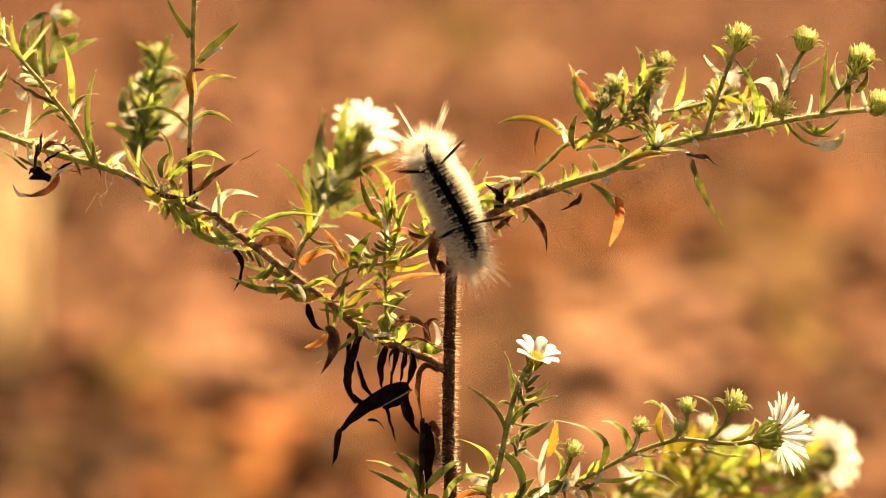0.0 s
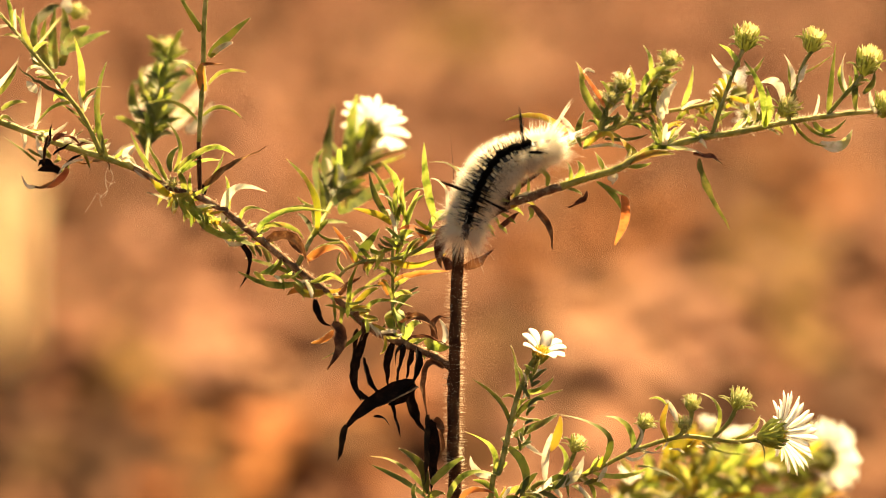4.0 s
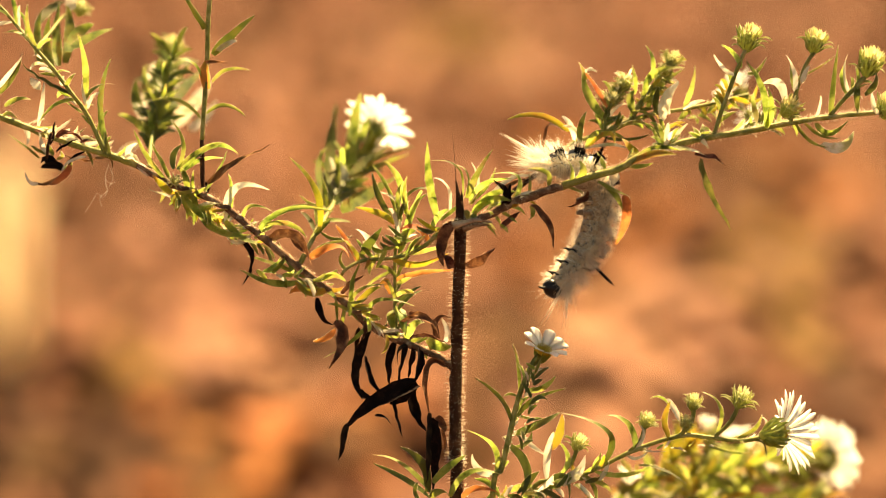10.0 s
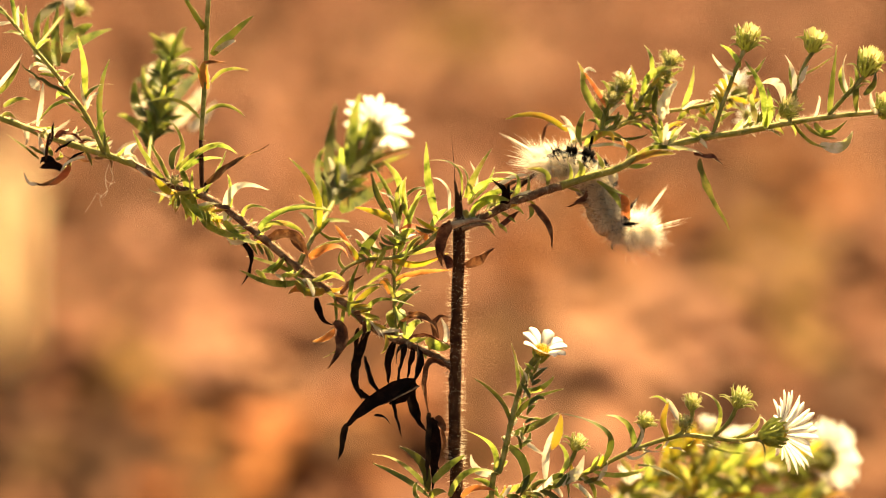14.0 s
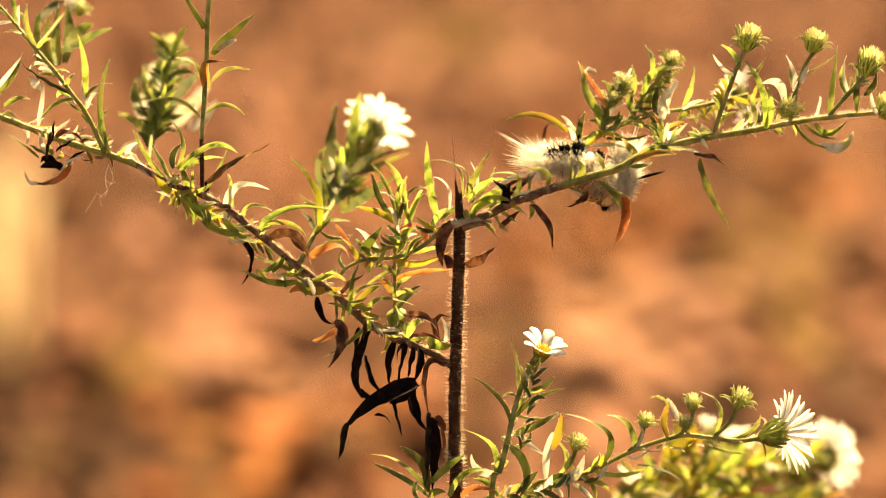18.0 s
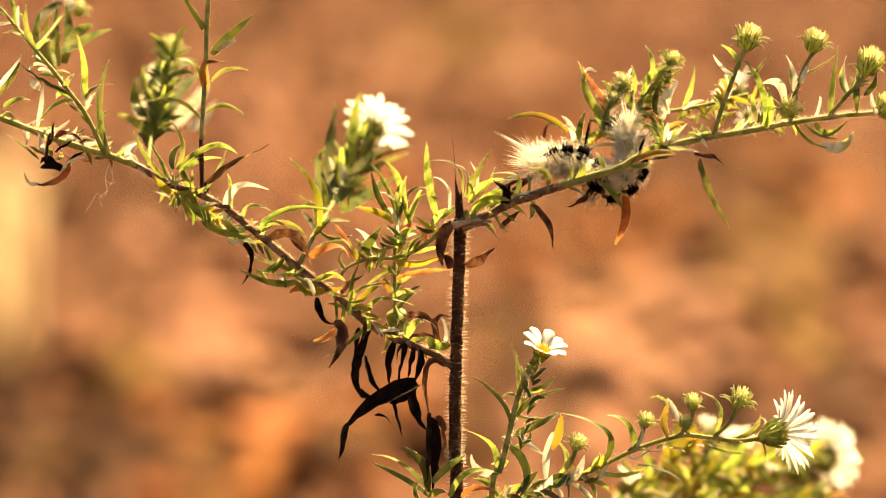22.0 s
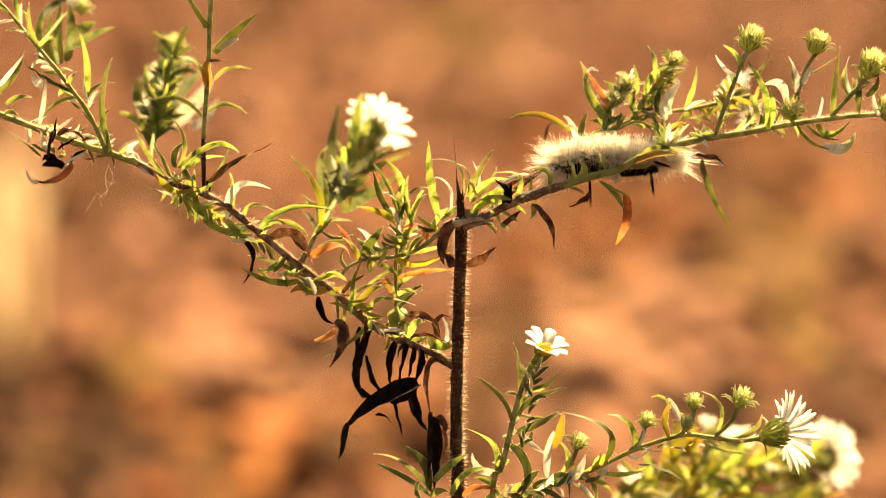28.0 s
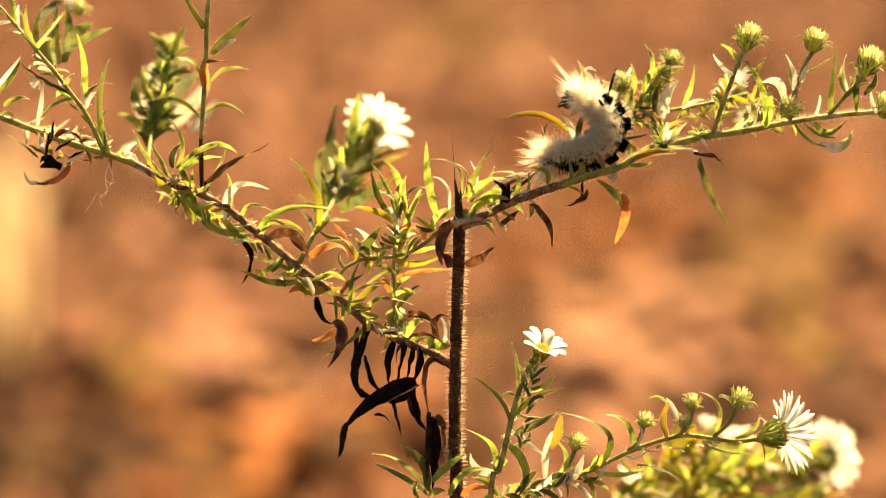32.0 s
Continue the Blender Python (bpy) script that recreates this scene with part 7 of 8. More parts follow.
    crawl(7.5, ((10.5, 8.2, 415.3), 125, 28), ((16.6, 9.5, 416.3), 101, 30), ((22.8, 9.7, 416.7), 95, 32), ((29.1, 9.8, 417.2), 91, 32), ((35.3, 9.7, 416.9), 82, 30), ((40.3, 8.9, 413.6), 49, 19), ((43.6, 6.8, 408.7), 31, 7), ((46.3, 4.1, 403.8), 35, 10))
    crawl(8.0, ((22.1, 8.2, 415.1), 128, 34), ((27.0, 9.6, 416.5), 100, 38), ((32.3, 9.6, 416.7), 90, 38), ((37.4, 9.7, 415.2), 44, 25), ((39.1, 8.6, 410.7), -3, -5), ((36.7, 7.0, 406.3), -25, -18), ((33.3, 5.2, 402.6), -40, -20), ((29.3, 3.1, 399.9), -55, -20))
    crawl(8.5, ((21.1, 8.4, 415.9), 118, 40), ((26.0, 9.7, 416.9), 99, 38), ((31.0, 9.7, 416.5), 76, 29), ((34.4, 9.2, 413.0), 34, 0), ((34.8, 7.7, 408.1), 10, -22), ((36.5, 6.0, 403.5), 13, -24), ((38.4, 3.9, 399.2), 25, -20), ((40.4, 0.9, 395.5), 35, -10))
    crawl(9.0, ((21.1, 8.4, 415.9), 118, 40), ((26.2, 9.8, 416.9), 98, 37), ((31.5, 9.7, 416.4), 71, 27), ((34.5, 9.1, 412.5), 28, -5), ((35.2, 7.5, 407.4), 11, -22), ((37.0, 5.7, 402.6), 15, -24), ((39.3, 3.5, 398.2), 26, -19), ((42.0, 0.6, 394.5), 38, -10))
    crawl(9.5, ((21.1, 8.4, 415.9), 118, 40), ((26.3, 9.8, 416.9), 98, 37), ((31.8, 9.7, 416.3), 69, 26), ((34.5, 9.0, 412.2), 26, -7), ((35.3, 7.4, 407.0), 11, -22), ((37.3, 5.5, 402.1), 18, -22), ((39.9, 3.3, 397.8), 31, -13), ((42.7, 0.4, 393.9), 40, 0))
    crawl(10.0, ((22.7, 8.6, 416.7), 118, 40), ((28.4, 9.8, 417.2), 95, 36), ((33.6, 9.6, 414.7), 46, 14), ((34.8, 8.2, 409.2), 5, -18), ((34.3, 6.4, 403.6), -11, -25), ((32.0, 4.4, 398.7), -25, -23), ((28.4, 2.2, 394.6), -39, -20), ((24.3, -0.3, 391.1), -50, -20))
    crawl(10.5, ((22.7, 8.6, 416.7), 118, 40), ((27.5, 9.8, 417.2), 97, 37), ((32.0, 9.6, 415.5), 66, 24), ((34.5, 8.8, 411.4), 43, 5), ((37.3, 7.5, 407.6), 49, 7), ((41.8, 6.6, 405.7), 63, 24), ((46.8, 6.7, 405.2), 71, 41), ((51.7, 7.6, 405.2), 75, 45))
    crawl(11.0, ((22.7, 8.6, 416.7), 118, 40), ((27.2, 9.8, 417.1), 98, 37), ((31.5, 9.6, 416.0), 73, 28), ((34.2, 9.0, 412.3), 39, 5), ((35.8, 7.9, 408.1), 28, -6), ((38.2, 6.9, 404.3), 37, 12), ((41.6, 6.7, 401.1), 46, 36), ((45.4, 8.0, 398.8), 50, 45))
    crawl(11.5, ((22.7, 8.6, 416.7), 118, 40), ((28.0, 9.8, 417.2), 96, 36), ((32.7, 9.5, 414.8), 58, 19), ((34.6, 8.4, 409.9), 19, -13), ((36.5, 6.8, 405.1), 16, -17), ((38.9, 5.0, 400.5), 23, -10), ((41.6, 2.9, 396.2), 31, 0), ((43.8, -0.1, 392.1), 35, 0))
    crawl(12.0, ((22.7, 8.6, 416.7), 118, 40), ((27.4, 9.8, 417.2), 97, 37), ((31.8, 9.6, 415.7), 68, 25), ((34.3, 8.9, 411.6), 35, -3), ((35.7, 7.1, 407.3), 27, -20), ((38.6, 4.2, 404.6), 46, -16), ((41.6, 0.7, 403.1), 61, -10), ((44.0, -3.5, 402.3), 65, -10))
    crawl(12.5, ((22.7, 8.6, 416.7), 118, 40), ((27.7, 9.8, 417.2), 96, 37), ((32.3, 9.6, 415.3), 63, 22), ((34.2, 8.7, 410.7), 29, -7), ((35.5, 6.8, 406.1), 22, -20), ((37.6, 3.9, 402.3), 37, -17), ((39.5, -0.1, 399.5), 52, -10), ((41.0, -4.7, 397.8), 60, -10))
    crawl(13.0, ((22.7, 8.6, 416.7), 118, 40), ((27.6, 9.8, 417.2), 97, 37), ((32.2, 9.6, 415.4), 64, 23), ((34.2, 8.7, 410.9), 31, -6), ((35.6, 6.9, 406.3), 23, -20), ((38.3, 4.1, 402.9), 39, -17), ((41.0, 0.3, 400.8), 56, -10), ((43.3, -4.2, 399.8), 60, -10))
    crawl(13.5, ((22.7, 8.6, 416.7), 118, 40), ((27.6, 9.8, 417.2), 97, 37), ((32.1, 9.6, 415.5), 65, 23), ((34.3, 8.7, 411.1), 33, -2), ((35.8, 7.3, 406.5), 29, -9), ((39.2, 5.7, 403.2), 48, 9), ((43.6, 4.1, 401.3), 63, 25), ((48.2, 2.2, 400.3), 65, 25))
    crawl(14.0, ((22.7, 8.6, 416.7), 118, 40), ((27.3, 9.8, 417.1), 97, 37), ((31.7, 9.6, 415.8), 70, 26), ((34.2, 8.9, 411.9), 37, 2), ((35.2, 7.7, 407.4), 25, -10), ((37.7, 6.7, 403.5), 46, 12), ((42.0, 6.9, 401.5), 72, 36), ((46.4, 8.7, 401.7), 80, 40))
    crawl(14.5, ((22.3, 8.7, 416.9), 118, 40), ((26.6, 9.9, 417.4), 99, 38), ((31.0, 9.9, 417.2), 78, 30), ((34.6, 9.6, 414.6), 41, 7), ((36.1, 8.5, 410.6), 5, -20), ((35.4, 6.9, 406.5), -10, -10), ((32.6, 5.1, 403.5), -40, 0), ((29.1, 2.6, 402.1), -60, 5))
    # curled up behind the branch
    crawl(16.5, ((22.0, 8.7, 416.9), 118, 40), ((26.4, 9.9, 417.3), 99, 38), ((30.8, 9.8, 417.2), 78, 26), ((33.9, 8.9, 414.2), 25, -28), ((35.4, 9.0, 411.3), -44, -50), ((39.0, 11.5, 412.1), -46, -22), ((40.5, 14.8, 414.7), -18, 7), ((39.8, 18.2, 417.7), 20, 15))
    crawl(17.5, ((22.0, 8.7, 416.9), 118, 40), ((26.6, 9.9, 417.4), 98, 37), ((31.2, 9.7, 417.0), 72, 21), ((33.7, 8.7, 413.5), 20, -35), ((35.7, 9.1, 411.0), -47, -48), ((39.4, 11.8, 412.2), -44, -19), ((41.1, 15.1, 415.0), -15, 8), ((40.9, 18.4, 418.5), 20, 15))
    crawl(19.0, ((22.0, 8.7, 416.9), 118, 40), ((26.4, 9.9, 417.3), 99, 38), ((30.8, 9.8, 417.2), 78, 26), ((33.8, 8.9, 414.1), 25, -28), ((34.5, 8.8, 411.0), -41, -52), ((38.1, 11.3, 411.8), -47, -23), ((39.4, 14.8, 414.4), -17, 7), ((38.7, 18.1, 417.4), 20, 15))
    crawl(20.0, ((22.0, 8.7, 416.9), 118, 40), ((26.5, 9.9, 417.4), 98, 37), ((31.1, 9.7, 417.0), 74, 23), ((33.8, 8.8, 413.7), 21, -33), ((35.4, 9.0, 411.0), -45, -49), ((39.2, 11.5, 412.0), -45, -21), ((40.9, 15.0, 414.6), -15, 8), ((40.6, 18.3, 417.9), 20, 15))
    crawl(20.5, ((22.0, 8.7, 416.9), 118, 40), ((26.8, 9.9, 417.4), 98, 37), ((31.5, 9.7, 416.8), 67, 17), ((33.7, 8.6, 413.0), 15, -40), ((36.5, 9.3, 410.9), -50, -45), ((40.2, 12.1, 412.4), -41, -16), ((42.3, 15.3, 415.3), -13, 8), ((43.0, 18.6, 419.0), 20, 15))
    # rising over the branch and on along it
    crawl(21.0, ((22.0, 8.7, 416.9), 118, 40), ((26.4, 9.9, 417.3), 99, 38), ((30.8, 9.8, 417.1), 70, 34), ((33.7, 8.8, 413.8), -34, 17), ((37.8, 9.4, 413.8), -81, 22), ((41.8, 11.1, 415.1), -81, 28), ((45.8, 13.0, 416.3), -73, 28), ((49.9, 14.9, 417.0), -65, 25))
    crawl(21.5, ((22.0, 8.7, 416.9), 118, 40), ((26.6, 9.9, 417.4), 98, 37), ((31.0, 9.7, 416.8), 62, 34), ((34.0, 8.7, 413.3), -29, 16), ((38.1, 9.1, 412.7), -64, 19), ((41.7, 11.1, 415.1), -43, 26), ((43.7, 13.6, 418.5), -13, 25), ((43.5, 16.4, 422.4), 20, 20))
    crawl(22.0, ((22.0, 8.7, 416.9), 118, 40), ((26.7, 9.9, 417.4), 98, 37), ((31.2, 9.6, 416.6), 54, 33), ((34.5, 8.6, 413.1), -39, 15), ((39.0, 9.3, 413.4), -55, 20), ((41.9, 11.6, 416.4), -24, 27), ((41.7, 13.9, 420.6), 17, 26), ((39.2, 14.9, 424.7), 60, 20))
    crawl(22.5, ((22.3, 8.7, 416.9), 118, 40), ((26.8, 9.9, 417.3), 98, 37), ((31.2, 9.6, 416.7), 54, 35), ((35.5, 9.1, 415.0), -29, 23), ((40.0, 9.7, 415.9), -65, 20), ((43.3, 11.4, 418.6), -38, 30), ((43.4, 13.4, 422.7), 4, 33), ((40.5, 14.3, 426.3), 50, 30))
    crawl(23.0, ((22.3, 8.7, 416.9), 118, 40), ((26.7, 9.9, 417.3), 98, 37), ((31.2, 9.7, 417.0), 63, 38), ((35.6, 9.5, 416.2), -20, 38), ((40.0, 10.1, 417.4), -66, 27), ((43.4, 11.7, 420.0), -40, 31), ((44.2, 13.7, 423.9), -3, 35), ((42.2, 14.7, 427.9), 40, 34))
    crawl(23.5, ((22.3, 8.7, 416.9), 118, 40), ((26.8, 9.9, 417.3), 98, 37), ((31.3, 9.7, 416.9), 60, 38), ((35.9, 9.5, 416.4), -28, 38), ((40.0, 10.4, 418.3), -61, 28), ((42.8, 12.3, 421.4), -31, 32), ((42.9, 14.2, 425.6), 2, 36), ((41.0, 15.2, 429.8), 35, 34))
    crawl(24.0, ((22.3, 8.7, 416.9), 118, 40), ((26.5, 9.8, 417.2), 98, 37), ((30.8, 9.8, 417.4), 67, 39), ((35.1, 10.0, 418.1), -14, 22), ((38.5, 10.8, 420.6), -54, 5), ((41.7, 12.3, 423.2), -50, 4), ((44.7, 14.0, 425.8), -46, 4), ((47.9, 14.9, 428.7), -40, 8))
    crawl(24.5, ((22.3, 8.7, 416.9), 118, 40), ((26.8, 9.9, 417.2), 98, 37), ((31.4, 9.9, 417.6), 54, 39), ((35.8, 10.2, 419.0), -20, 20), ((39.6, 11.1, 421.5), -54, 6), ((43.4, 12.6, 423.8), -52, 5), ((47.1, 14.1, 426.1), -47, 5), ((50.9, 15.9, 428.4), -42, 8))
    crawl(25.0, ((25.3, 8.7, 417.1), -140, 50), ((29.1, 9.9, 417.6), -106, 41), ((33.0, 10.0, 418.1), -93, 31), ((36.9, 10.1, 418.3), -89, 24), ((40.9, 10.1, 418.7), -81, 22), ((44.6, 10.7, 419.7), -70, 22), ((48.0, 12.0, 421.3), -59, 20), ((51.1, 13.5, 423.3), -50, 20))
    crawl(25.5, ((24.8, 8.8, 417.5), -140, 50), ((28.5, 10.0, 418.2), -108, 41), ((32.4, 10.3, 418.9), -95, 33), ((36.3, 10.3, 419.2), -90, 26), ((40.3, 10.3, 419.3), -87, 22), ((44.2, 10.5, 419.6), -85, 22), ((48.1, 11.4, 419.7), -80, 20), ((51.9, 12.4, 419.2), -75, 20))
    crawl(27.5, ((24.8, 8.8, 417.3), -140, 50), ((28.6, 9.9, 417.9), -108, 41), ((32.5, 10.2, 418.6), -95, 33), ((36.5, 10.2, 418.6), -90, 26), ((40.5, 10.1, 418.4), -88, 22), ((44.5, 10.0, 418.3), -90, 22), ((48.4, 10.8, 418.0), -90, 20), ((52.2, 11.9, 417.3), -95, 20))
    crawl(28.0, ((25.1, 8.8, 417.3), -140, 50), ((28.9, 9.9, 417.9), -107, 41), ((32.8, 10.2, 418.8), -95, 32), ((36.9, 10.2, 418.8), -90, 26), ((40.9, 10.2, 418.7), -88, 22), ((45.0, 10.2, 418.8), -86, 22), ((48.9, 11.1, 418.9), -81, 20), ((52.7, 12.4, 419.3), -75, 20))
    crawl(28.5, ((24.9, 8.8, 417.4), -140, 50), ((29.0, 10.0, 418.1), -106, 40), ((33.2, 10.3, 418.9), -94, 32), ((37.5, 10.2, 418.7), -90, 26), ((41.8, 10.1, 418.4), -88, 22), ((46.1, 10.1, 418.6), -88, 22), ((50.3, 11.0, 418.5), -88, 20), ((54.4, 12.1, 418.0), -85, 20))
    crawl(29.0, ((24.9, 8.8, 417.4), -140, 50), ((29.0, 10.0, 418.1), -106, 40), ((33.2, 10.3, 419.1), -93, 31), ((37.5, 10.2, 418.6), -89, 25), ((41.8, 10.2, 418.9), -80, 22), ((45.8, 10.8, 420.3), -62, 22), ((48.9, 12.4, 422.9), -34, 20), ((50.8, 14.3, 426.3), -10, 20))
    crawl(29.5, ((24.9, 8.8, 417.4), -140, 50), ((29.0, 10.0, 418.1), -106, 40), ((33.2, 10.3, 419.0), -93, 31), ((37.5, 10.2, 418.7), -89, 25), ((41.9, 10.2, 418.8), -81, 22), ((46.0, 10.6, 420.0), -65, 22), ((49.2, 12.2, 422.4), -40, 20), ((51.8, 14.0, 425.4), -20, 20))
    # rearing up and turning back
    crawl(30.0, ((25.3, 8.7, 417.2), -140, 50), ((29.6, 10.0, 417.9), -104, 39), ((34.0, 10.0, 418.2), -94, 29), ((38.5, 10.1, 418.2), -84, 25), ((42.5, 10.6, 420.1), -34, 24), ((43.4, 12.2, 424.1), 12, 26), ((40.5, 13.0, 427.2), 71, 28), ((36.2, 12.8, 428.5), 95, 20))
    crawl(30.3, ((25.3, 8.7, 417.2), -140, 50), ((29.5, 10.0, 417.9), -104, 39), ((34.0, 10.0, 418.2), -94, 29), ((38.4, 10.1, 418.2), -85, 24), ((42.1, 10.7, 420.4), -33, 24), ((42.8, 12.2, 424.4), 12, 27), ((39.9, 13.1, 427.5), 71, 28), ((35.6, 12.8, 428.6), 95, 20))
    crawl(30.6, ((25.3, 8.7, 417.2), -140, 50), ((29.3, 10.0, 417.9), -105, 40), ((33.5, 10.0, 418.2), -95, 32), ((37.7, 10.1, 418.5), -87, 28), ((40.7, 10.8, 421.1), -27, 33), ((40.6, 12.4, 424.9), 12, 37), ((37.7, 13.2, 427.8), 65, 36), ((33.7, 12.9, 428.9), 95, 22))
    crawl(31.0, ((24.8, 8.8, 417.4), -140, 50), ((28.8, 10.0, 418.0), -105, 40), ((33.0, 10.1, 418.3), -94, 32), ((37.2, 10.3, 419.2), -78, 28), ((39.9, 11.1, 422.1), -26, 33), ((39.1, 12.7, 425.9), 22, 37), ((35.5, 13.2, 428.0), 69, 35), ((31.3, 12.9, 428.9), 95, 22))
    crawl(31.5, ((24.8, 8.8, 417.4), -140, 50), ((28.8, 10.0, 418.0), -105, 40), ((33.0, 10.1, 418.3), -94, 32), ((37.1, 10.3, 419.3), -75, 29), ((39.6, 11.2, 422.4), -24, 34), ((38.6, 12.7, 426.1), 22, 37), ((35.0, 13.2, 428.3), 69, 35), ((30.9, 13.0, 429.3), 95, 22))
    crawl(32.0, ((23.4, 9.1, 418.4), -150, 45), ((27.4, 10.2, 418.9), -113, 33), ((31.7, 10.4, 419.3), -95, 26), ((35.6, 10.8, 420.8), -60, 26), ((37.7, 11.7, 424.2), -8, 29), ((36.2, 13.2, 427.8), 40, 33), ((32.5, 13.7, 429.9), 77, 33), ((28.4, 13.5, 431.0), 95, 20))

    rings = [[] for _ in range(SEGMENTS + 1)]
    steps = sorted({k * 0.25 for k in range(129)} | {p[0] for p in POSES})
    for t in steps:
        k = max(i for i in range(len(POSES)) if POSES[i][0] <= t + 1e-6)
        if k == len(POSES) - 1:
            knots = POSES[k][1]
        else:
            q = (t - POSES[k][0]) / (POSES[k + 1][0] - POSES[k][0])
            knots = [(a[0].lerp(b[0], q), a[1].lerp(b[1], q)) for a, b in zip(POSES[k][1], POSES[k + 1][1])]
        for i, m in enumerate(body_frames(knots)):
            rings[i].append((t, m))
    for ob, rows in zip((*body_rings, cat_head), rings):
        walk(ob, rows)

    # the stems give under the animal's weight and in light air: seconds, sideways, upward, lean
    stem_rows = [
        (0, -1.27, -1.17, -0.26), (0.5, -1.51, -1.23, -0.11), (1, -0.82, -0.56, -0.03), (1.5, -0.39, -0.58, -0.00), (2, -0.51, -0.50, -0.02), (2.5, -1.21, -0.41, -0.24),
        (3, -0.25, -0.37, -0.03), (3.5, -0.16, -0.42, 0.09), (5.5, 0.09, -0.24, 0.11), (6, 0.18, -0.13, 0.01), (6.5, 0.23, -0.09, 0.08), (7, 0.55, -0.28, 0.12),
        (7.5, 0.00, -0.19, -0.00), (8, 0.64, -0.38, 0.14), (8.5, 0.33, -0.12, 0.08), (9, 0.00, -0.00, 0.00), (9.5, 0.41, -0.03, 0.10), (10, 0.36, -0.09, 0.13),
        (10.5, 0.38, -0.00, 0.00), (11, 0.28, -0.22, 0.08), (11.5, 0.23, -0.22, 0.10), (12, 0.20, -0.09, -0.02), (12.5, 0.28, -0.03, 0.08), (13, 0.13, -0.00, 0.01),
        (13.5, 0.00, -0.00, 0.00), (14, 0.19, -0.00, 0.00), (14.5, 0.28, -0.03, 0.08), (16.5, 0.38, -0.00, 0.00), (17, 0.28, -0.03, 0.08), (17.5, 0.37, 0.04, 0.18),
        (18, 0.20, 0.00, 0.15), (18.5, 0.38, -0.00, 0.00), (19, 0.38, -0.03, 0.09), (19.5, -0.06, -0.00, 0.02), (20, 0.00, -0.00, 0.00), (20.5, 0.19, -0.02, 0.08),
        (21, 0.28, -0.03, 0.08), (21.5, 0.19, -0.00, 0.00), (22, 0.28, -0.03, 0.08), (22.5, 0.35, 0.13, 0.04), (23, 0.38, 0.19, 0.00), (23.5, 0.24, 0.12, 0.08),
        (24, 0.36, 0.10, 0.12), (24.5, 0.47, 0.16, 0.09), (25, 0.47, 0.16, 0.09), (25.5, 0.38, 0.16, 0.09), (27.5, 0.38, 0.19, 0.00), (28, 0.57, 0.16, 0.08),
        (28.5, 0.47, 0.16, 0.09), (29, -0.20, 0.16, 0.09), (29.5, 0.37, 0.23, 0.18), (30, 0.35, 0.52, 0.04), (30.5, 0.38, 0.36, 0.09), (31, 0.38, 0.76, 0.00),
        (31.5, 0.00, 0.19, 0.00), (32, 0.19, 0.19, 0.00)]
    left_rows = [
        (0, -0.36, 0.45, -0.62), (0.5, -0.40, 0.45, -0.55), (1, -0.28, 0.42, -0.53), (1.5, -0.31, 0.29, -0.19), (2, -0.27, 0.33, -0.36), (2.5, -0.15, 0.45, -0.79),
        (3, -0.40, 0.19, -0.02), (3.5, -0.25, 0.25, -0.20), (5.5, -0.05, 0.08, 0.08), (6, -0.18, -0.01, 0.18), (6.5, -0.04, 0.12, -0.06), (7, -0.17, 0.06, 0.19),
        (7.5, -0.04, 0.19, -0.24), (8, -0.25, 0.25, 0.15), (8.5, -0.02, -0.03, 0.16), (9, 0.00, -0.00, 0.00), (9.5, -0.17, -0.03, 0.28), (10, -0.20, 0.03, 0.17),
        (10.5, -0.16, -0.03, 0.32), (11, -0.29, 0.19, 0.03), (11.5, -0.28, 0.14, 0.03), (12, -0.23, 0.08, 0.11), (12.5, -0.08, -0.01, 0.15), (13, -0.26, 0.00, 0.11),
        (13.5, -0.18, 0.09, -0.01), (14, -0.17, -0.03, 0.23), (14.5, -0.06, 0.06, 0.12), (16.5, -0.19, 0.07, 0.21), (17, -0.09, 0.16, 0.01), (17.5, -0.12, 0.03, 0.19),
        (18, -0.08, 0.10, 0.10), (18.5, -0.29, -0.07, 0.48), (19, -0.21, 0.03, 0.15), (19.5, -0.25, 0.12, -0.06), (20, -0.16, 0.01, 0.11), (20.5, -0.18, 0.12, 0.06),
        (21, -0.15, 0.13, 0.05), (21.5, -0.14, 0.09, 0.14), (22, -0.15, 0.13, 0.05), (22.5, -0.10, -0.04, 0.18), (23, -0.12, -0.05, 0.17), (23.5, -0.13, -0.07, 0.23),
        (24, -0.08, -0.03, 0.16), (24.5, 0.03, 0.08, 0.05), (25, 0.02, -0.03, 0.17), (25.5, -0.03, -0.12, 0.31), (27.5, -0.21, -0.09, 0.42), (28, -0.25, -0.09, 0.40),
        (28.5, -0.05, 0.06, 0.12), (29, -0.09, -0.09, 0.19), (29.5, -0.03, -0.03, 0.12), (30, -0.11, -0.06, 0.25), (30.5, -0.16, 0.05, 0.12), (31, -0.13, -0.09, 0.22),
        (31.5, -0.18, -0.02, 0.23), (32, -0.18, -0.03, 0.23)]
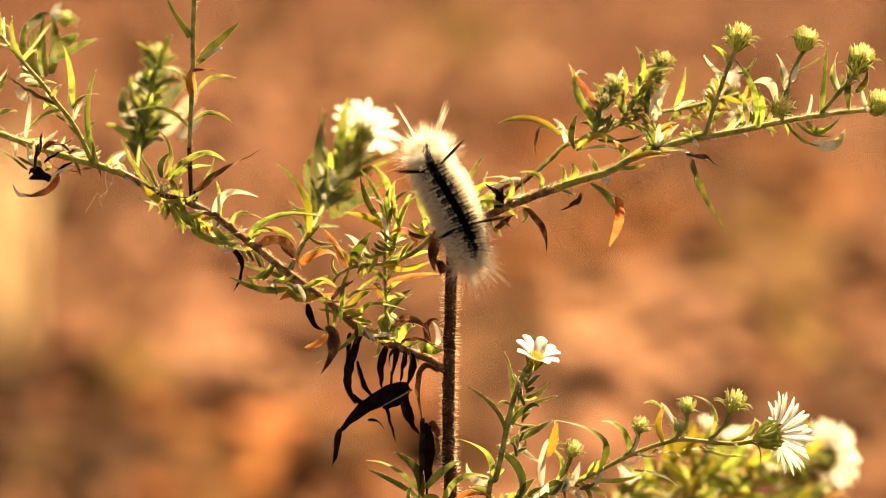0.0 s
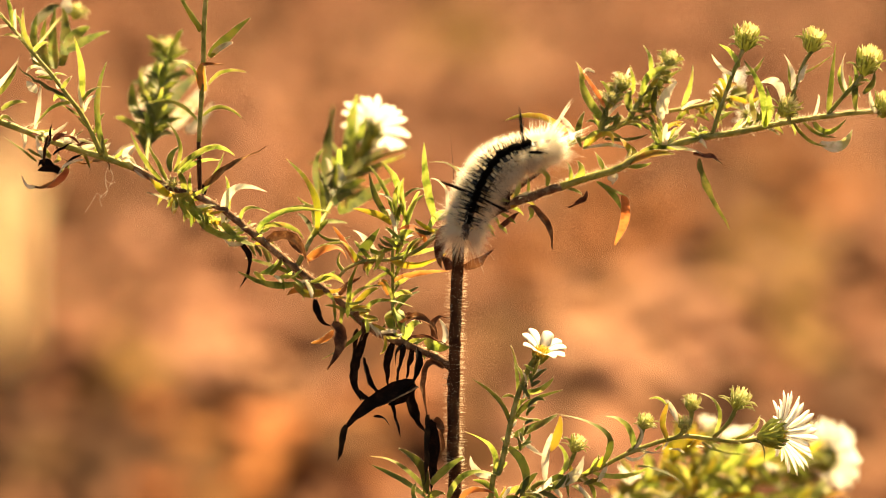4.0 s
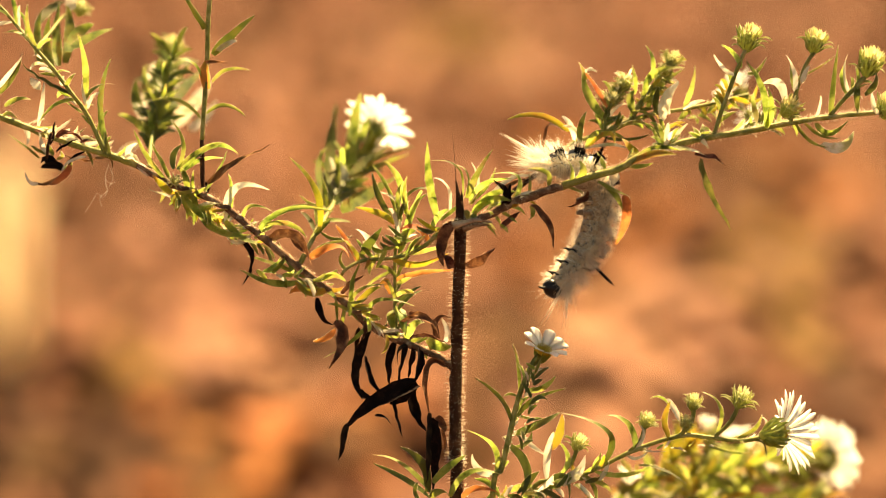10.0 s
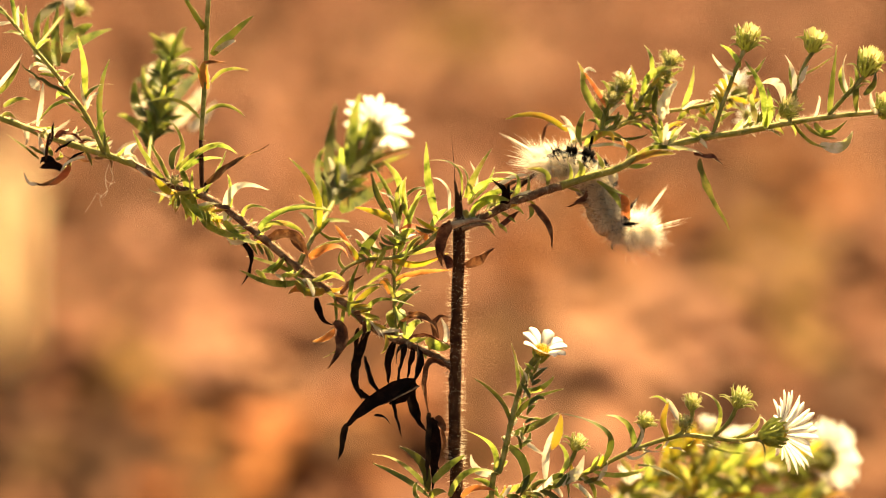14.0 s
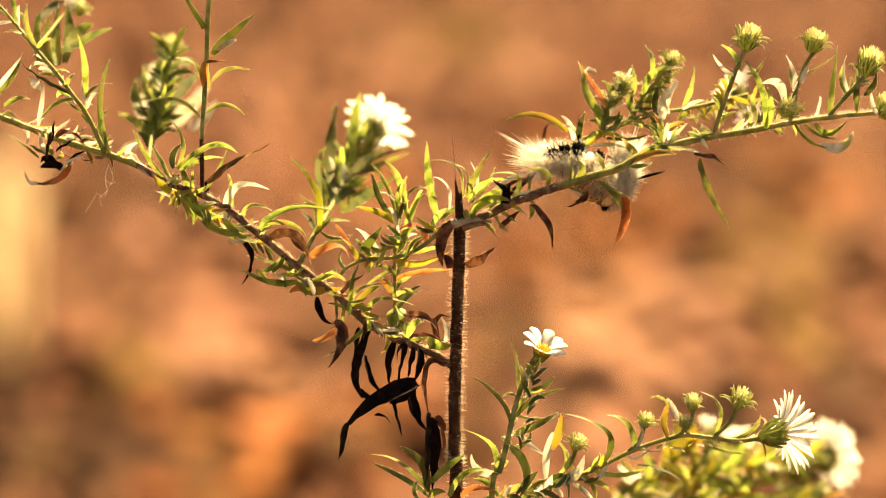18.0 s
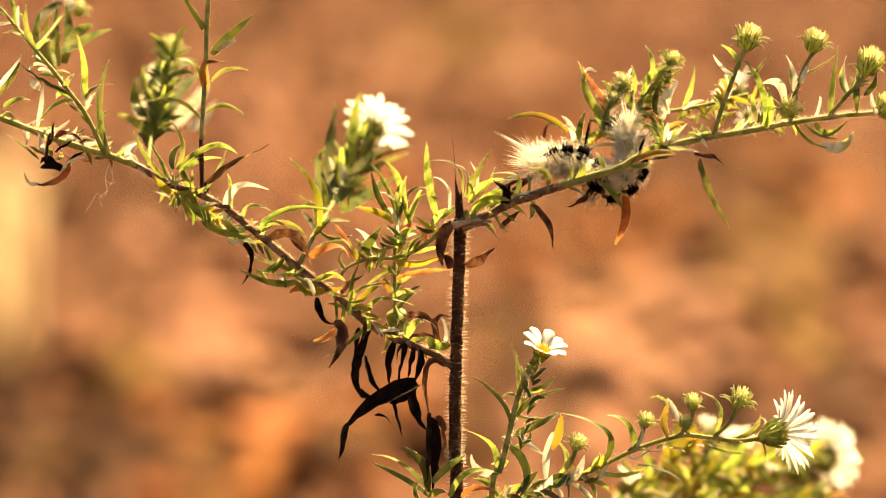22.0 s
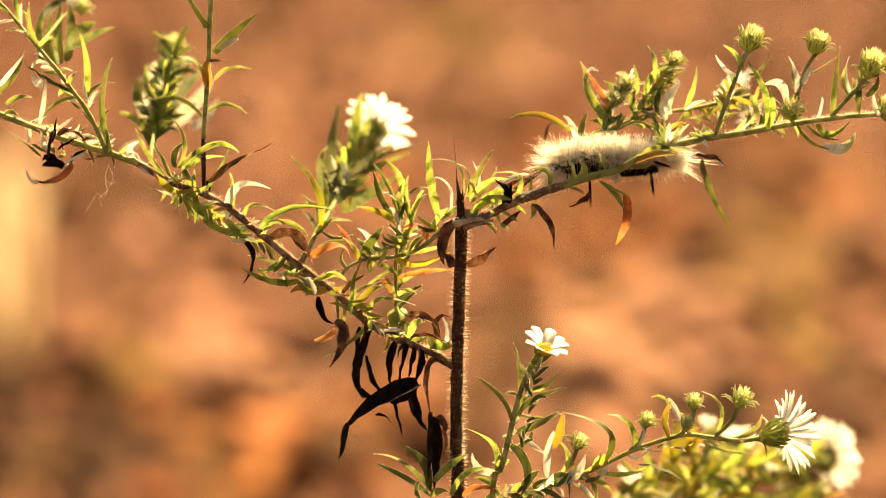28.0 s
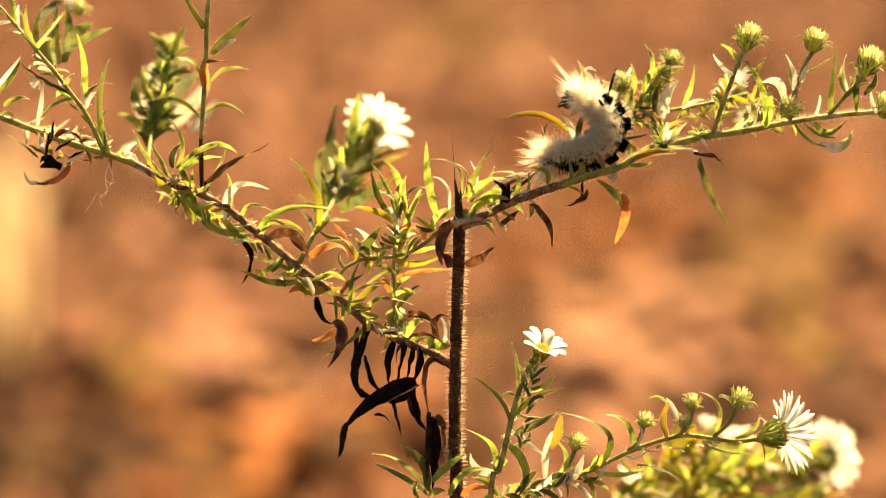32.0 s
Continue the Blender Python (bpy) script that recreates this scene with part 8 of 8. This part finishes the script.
    right_rows = [
        (0, 0.36, 0.10, -0.56), (0.5, 0.40, 0.17, -0.73), (1, 0.32, 0.13, -0.79), (1.5, 0.28, 0.13, -0.48), (2, 0.26, 0.12, -0.50), (2.5, 0.17, 0.07, -0.54),
        (3, 0.13, 0.06, -0.29), (3.5, 0.25, 0.12, -0.25), (5.5, 0.19, 0.08, -0.37), (6, 0.15, 0.06, -0.20), (6.5, 0.20, 0.10, 0.12), (7, 0.10, 0.05, 0.16),
        (7.5, 0.06, 0.02, -0.05), (8, 0.16, 0.06, 0.24), (8.5, 0.09, 0.04, 0.33), (9, 0.00, -0.00, 0.00), (9.5, 0.01, 0.01, 0.24), (10, 0.07, 0.05, 0.06),
        (10.5, 0.00, 0.00, 0.01), (11, 0.11, 0.07, 0.09), (11.5, 0.04, 0.03, 0.13), (12, 0.03, 0.02, 0.17), (12.5, 0.03, 0.02, 0.13), (13, 0.03, 0.02, 0.21),
        (13.5, 0.00, -0.00, 0.00), (14, 0.02, 0.01, 0.21), (14.5, 0.03, 0.02, 0.13), (16.5, 0.05, 0.03, 0.08), (17, 0.06, 0.04, 0.00), (17.5, 0.06, 0.04, -0.03),
        (18, 0.04, 0.03, 0.10), (18.5, 0.02, 0.01, 0.21), (19, 0.07, 0.05, 0.36), (19.5, -0.00, -0.00, -0.19), (20, 0.03, 0.02, -0.12), (20.5, 0.05, 0.03, 0.17),
        (21, 0.03, 0.02, 0.13), (21.5, 0.05, 0.03, 0.08), (22, 0.03, 0.02, 0.13), (22.5, 0.04, 0.03, 0.33), (23, 0.02, 0.01, 0.20), (23.5, 0.05, 0.03, 0.12),
        (24, 0.02, 0.01, 0.01), (24.5, 0.03, 0.02, 0.12), (25, 0.03, 0.02, 0.12), (25.5, 0.06, 0.04, 0.16), (27.5, 0.00, 0.00, 0.01), (28, 0.04, 0.03, 0.48),
        (28.5, 0.02, 0.01, -0.08), (29, 0.06, 0.04, 0.16), (29.5, 0.05, 0.03, 0.30), (30, 0.04, 0.03, 0.33), (30.5, 0.01, 0.01, 0.08), (31, 0.02, 0.01, 0.20),
        (31.5, 0.02, 0.01, 0.20), (32, 0.06, 0.04, 0.28)]
    low_rows = [
        (0, -0.54, -1.82, -1.21), (0.5, -0.77, -1.50, -1.13), (1, -0.31, -0.65, -0.41), (1.5, -0.05, -0.61, -0.34), (2, 0.03, -0.63, -0.53), (2.5, -0.65, -0.52, -0.96),
        (3, 0.15, -0.81, -0.36), (3.5, 0.14, -0.36, -0.11), (5.5, 0.19, -0.20, -0.00), (6, 0.34, -0.17, -0.12), (6.5, 0.45, -0.16, 0.07), (7, 0.50, -0.37, 0.17),
        (7.5, -0.07, -0.18, 0.17), (8, 0.84, -0.73, 0.06), (8.5, 0.26, -0.34, 0.07), (9, 0.00, -0.00, 0.00), (9.5, 0.37, -0.14, 0.24), (10, 0.45, 0.04, 0.07),
        (10.5, 0.38, 0.00, 0.00), (11, 0.45, -0.16, 0.07), (11.5, 0.38, -0.38, 0.00), (12, 0.26, -0.16, 0.07), (12.5, 0.31, -0.18, 0.18), (13, 0.26, -0.16, 0.07),
        (13.5, 0.00, -0.00, 0.00), (14, 0.19, -0.00, 0.00), (14.5, 0.23, 0.04, 0.36), (16.5, 0.37, 0.06, 0.25), (17, 0.37, 0.06, 0.25), (17.5, 0.45, 0.04, 0.07),
        (18, 0.26, 0.04, 0.07), (18.5, 0.46, -0.22, -0.18), (19, 0.37, -0.14, 0.24), (19.5, -0.07, 0.20, 0.17), (20, 0.00, 0.19, 0.00), (20.5, 0.18, 0.06, 0.25),
        (21, 0.38, 0.00, 0.00), (21.5, 0.30, 0.02, 0.19), (22, 0.26, 0.04, 0.07), (22.5, 0.30, 0.02, 0.19), (23, 0.19, 0.25, 0.24), (23.5, 0.31, 0.21, 0.18),
        (24, 0.31, 0.21, 0.18), (24.5, 0.30, 0.27, 0.43), (25, 0.37, 0.25, 0.24), (25.5, 0.30, 0.27, 0.43), (27.5, 0.31, 0.21, 0.18), (28, 0.44, 0.29, 0.31),
        (28.5, 0.30, 0.45, 0.42), (29, -0.27, 0.21, 0.18), (29.5, 0.30, 0.45, 0.42), (30, 0.30, 0.60, 0.19), (30.5, 0.31, 0.40, 0.18), (31, 0.31, 0.78, 0.18),
        (31.5, -0.00, 0.25, 0.24), (32, 0.04, 0.22, 0.36)]
    pivot_stem, pivot_left, pivot_right, pivot_low = vec((3.0, -6.4, 376.0)), vec((1.4, -6.4, 376.0)), vec((3.9, 1.3, 405.0)), vec((12.0, -14.2, 347.0))
    walk(aster, [turned(BASE_A, O, pivot_stem, r) for r in stem_rows])
    walk(left, [turned(ORIGIN[left], BASE_A, pivot_left, r) for r in left_rows])
    walk(right, [turned(ORIGIN[right], BASE_A, pivot_right, r) for r in right_rows])
    walk(flower_left, [turned(ORIGIN[flower_left], BASE_A, pivot_left, r) for r in left_rows])
    for ob in (flower_behind, flower_drooping):
        walk(ob, [turned(ORIGIN[ob], BASE_A, pivot_right, r) for r in right_rows])
    walk(low, [turned(BASE_B, O, pivot_low, r) for r in low_rows])


motions()
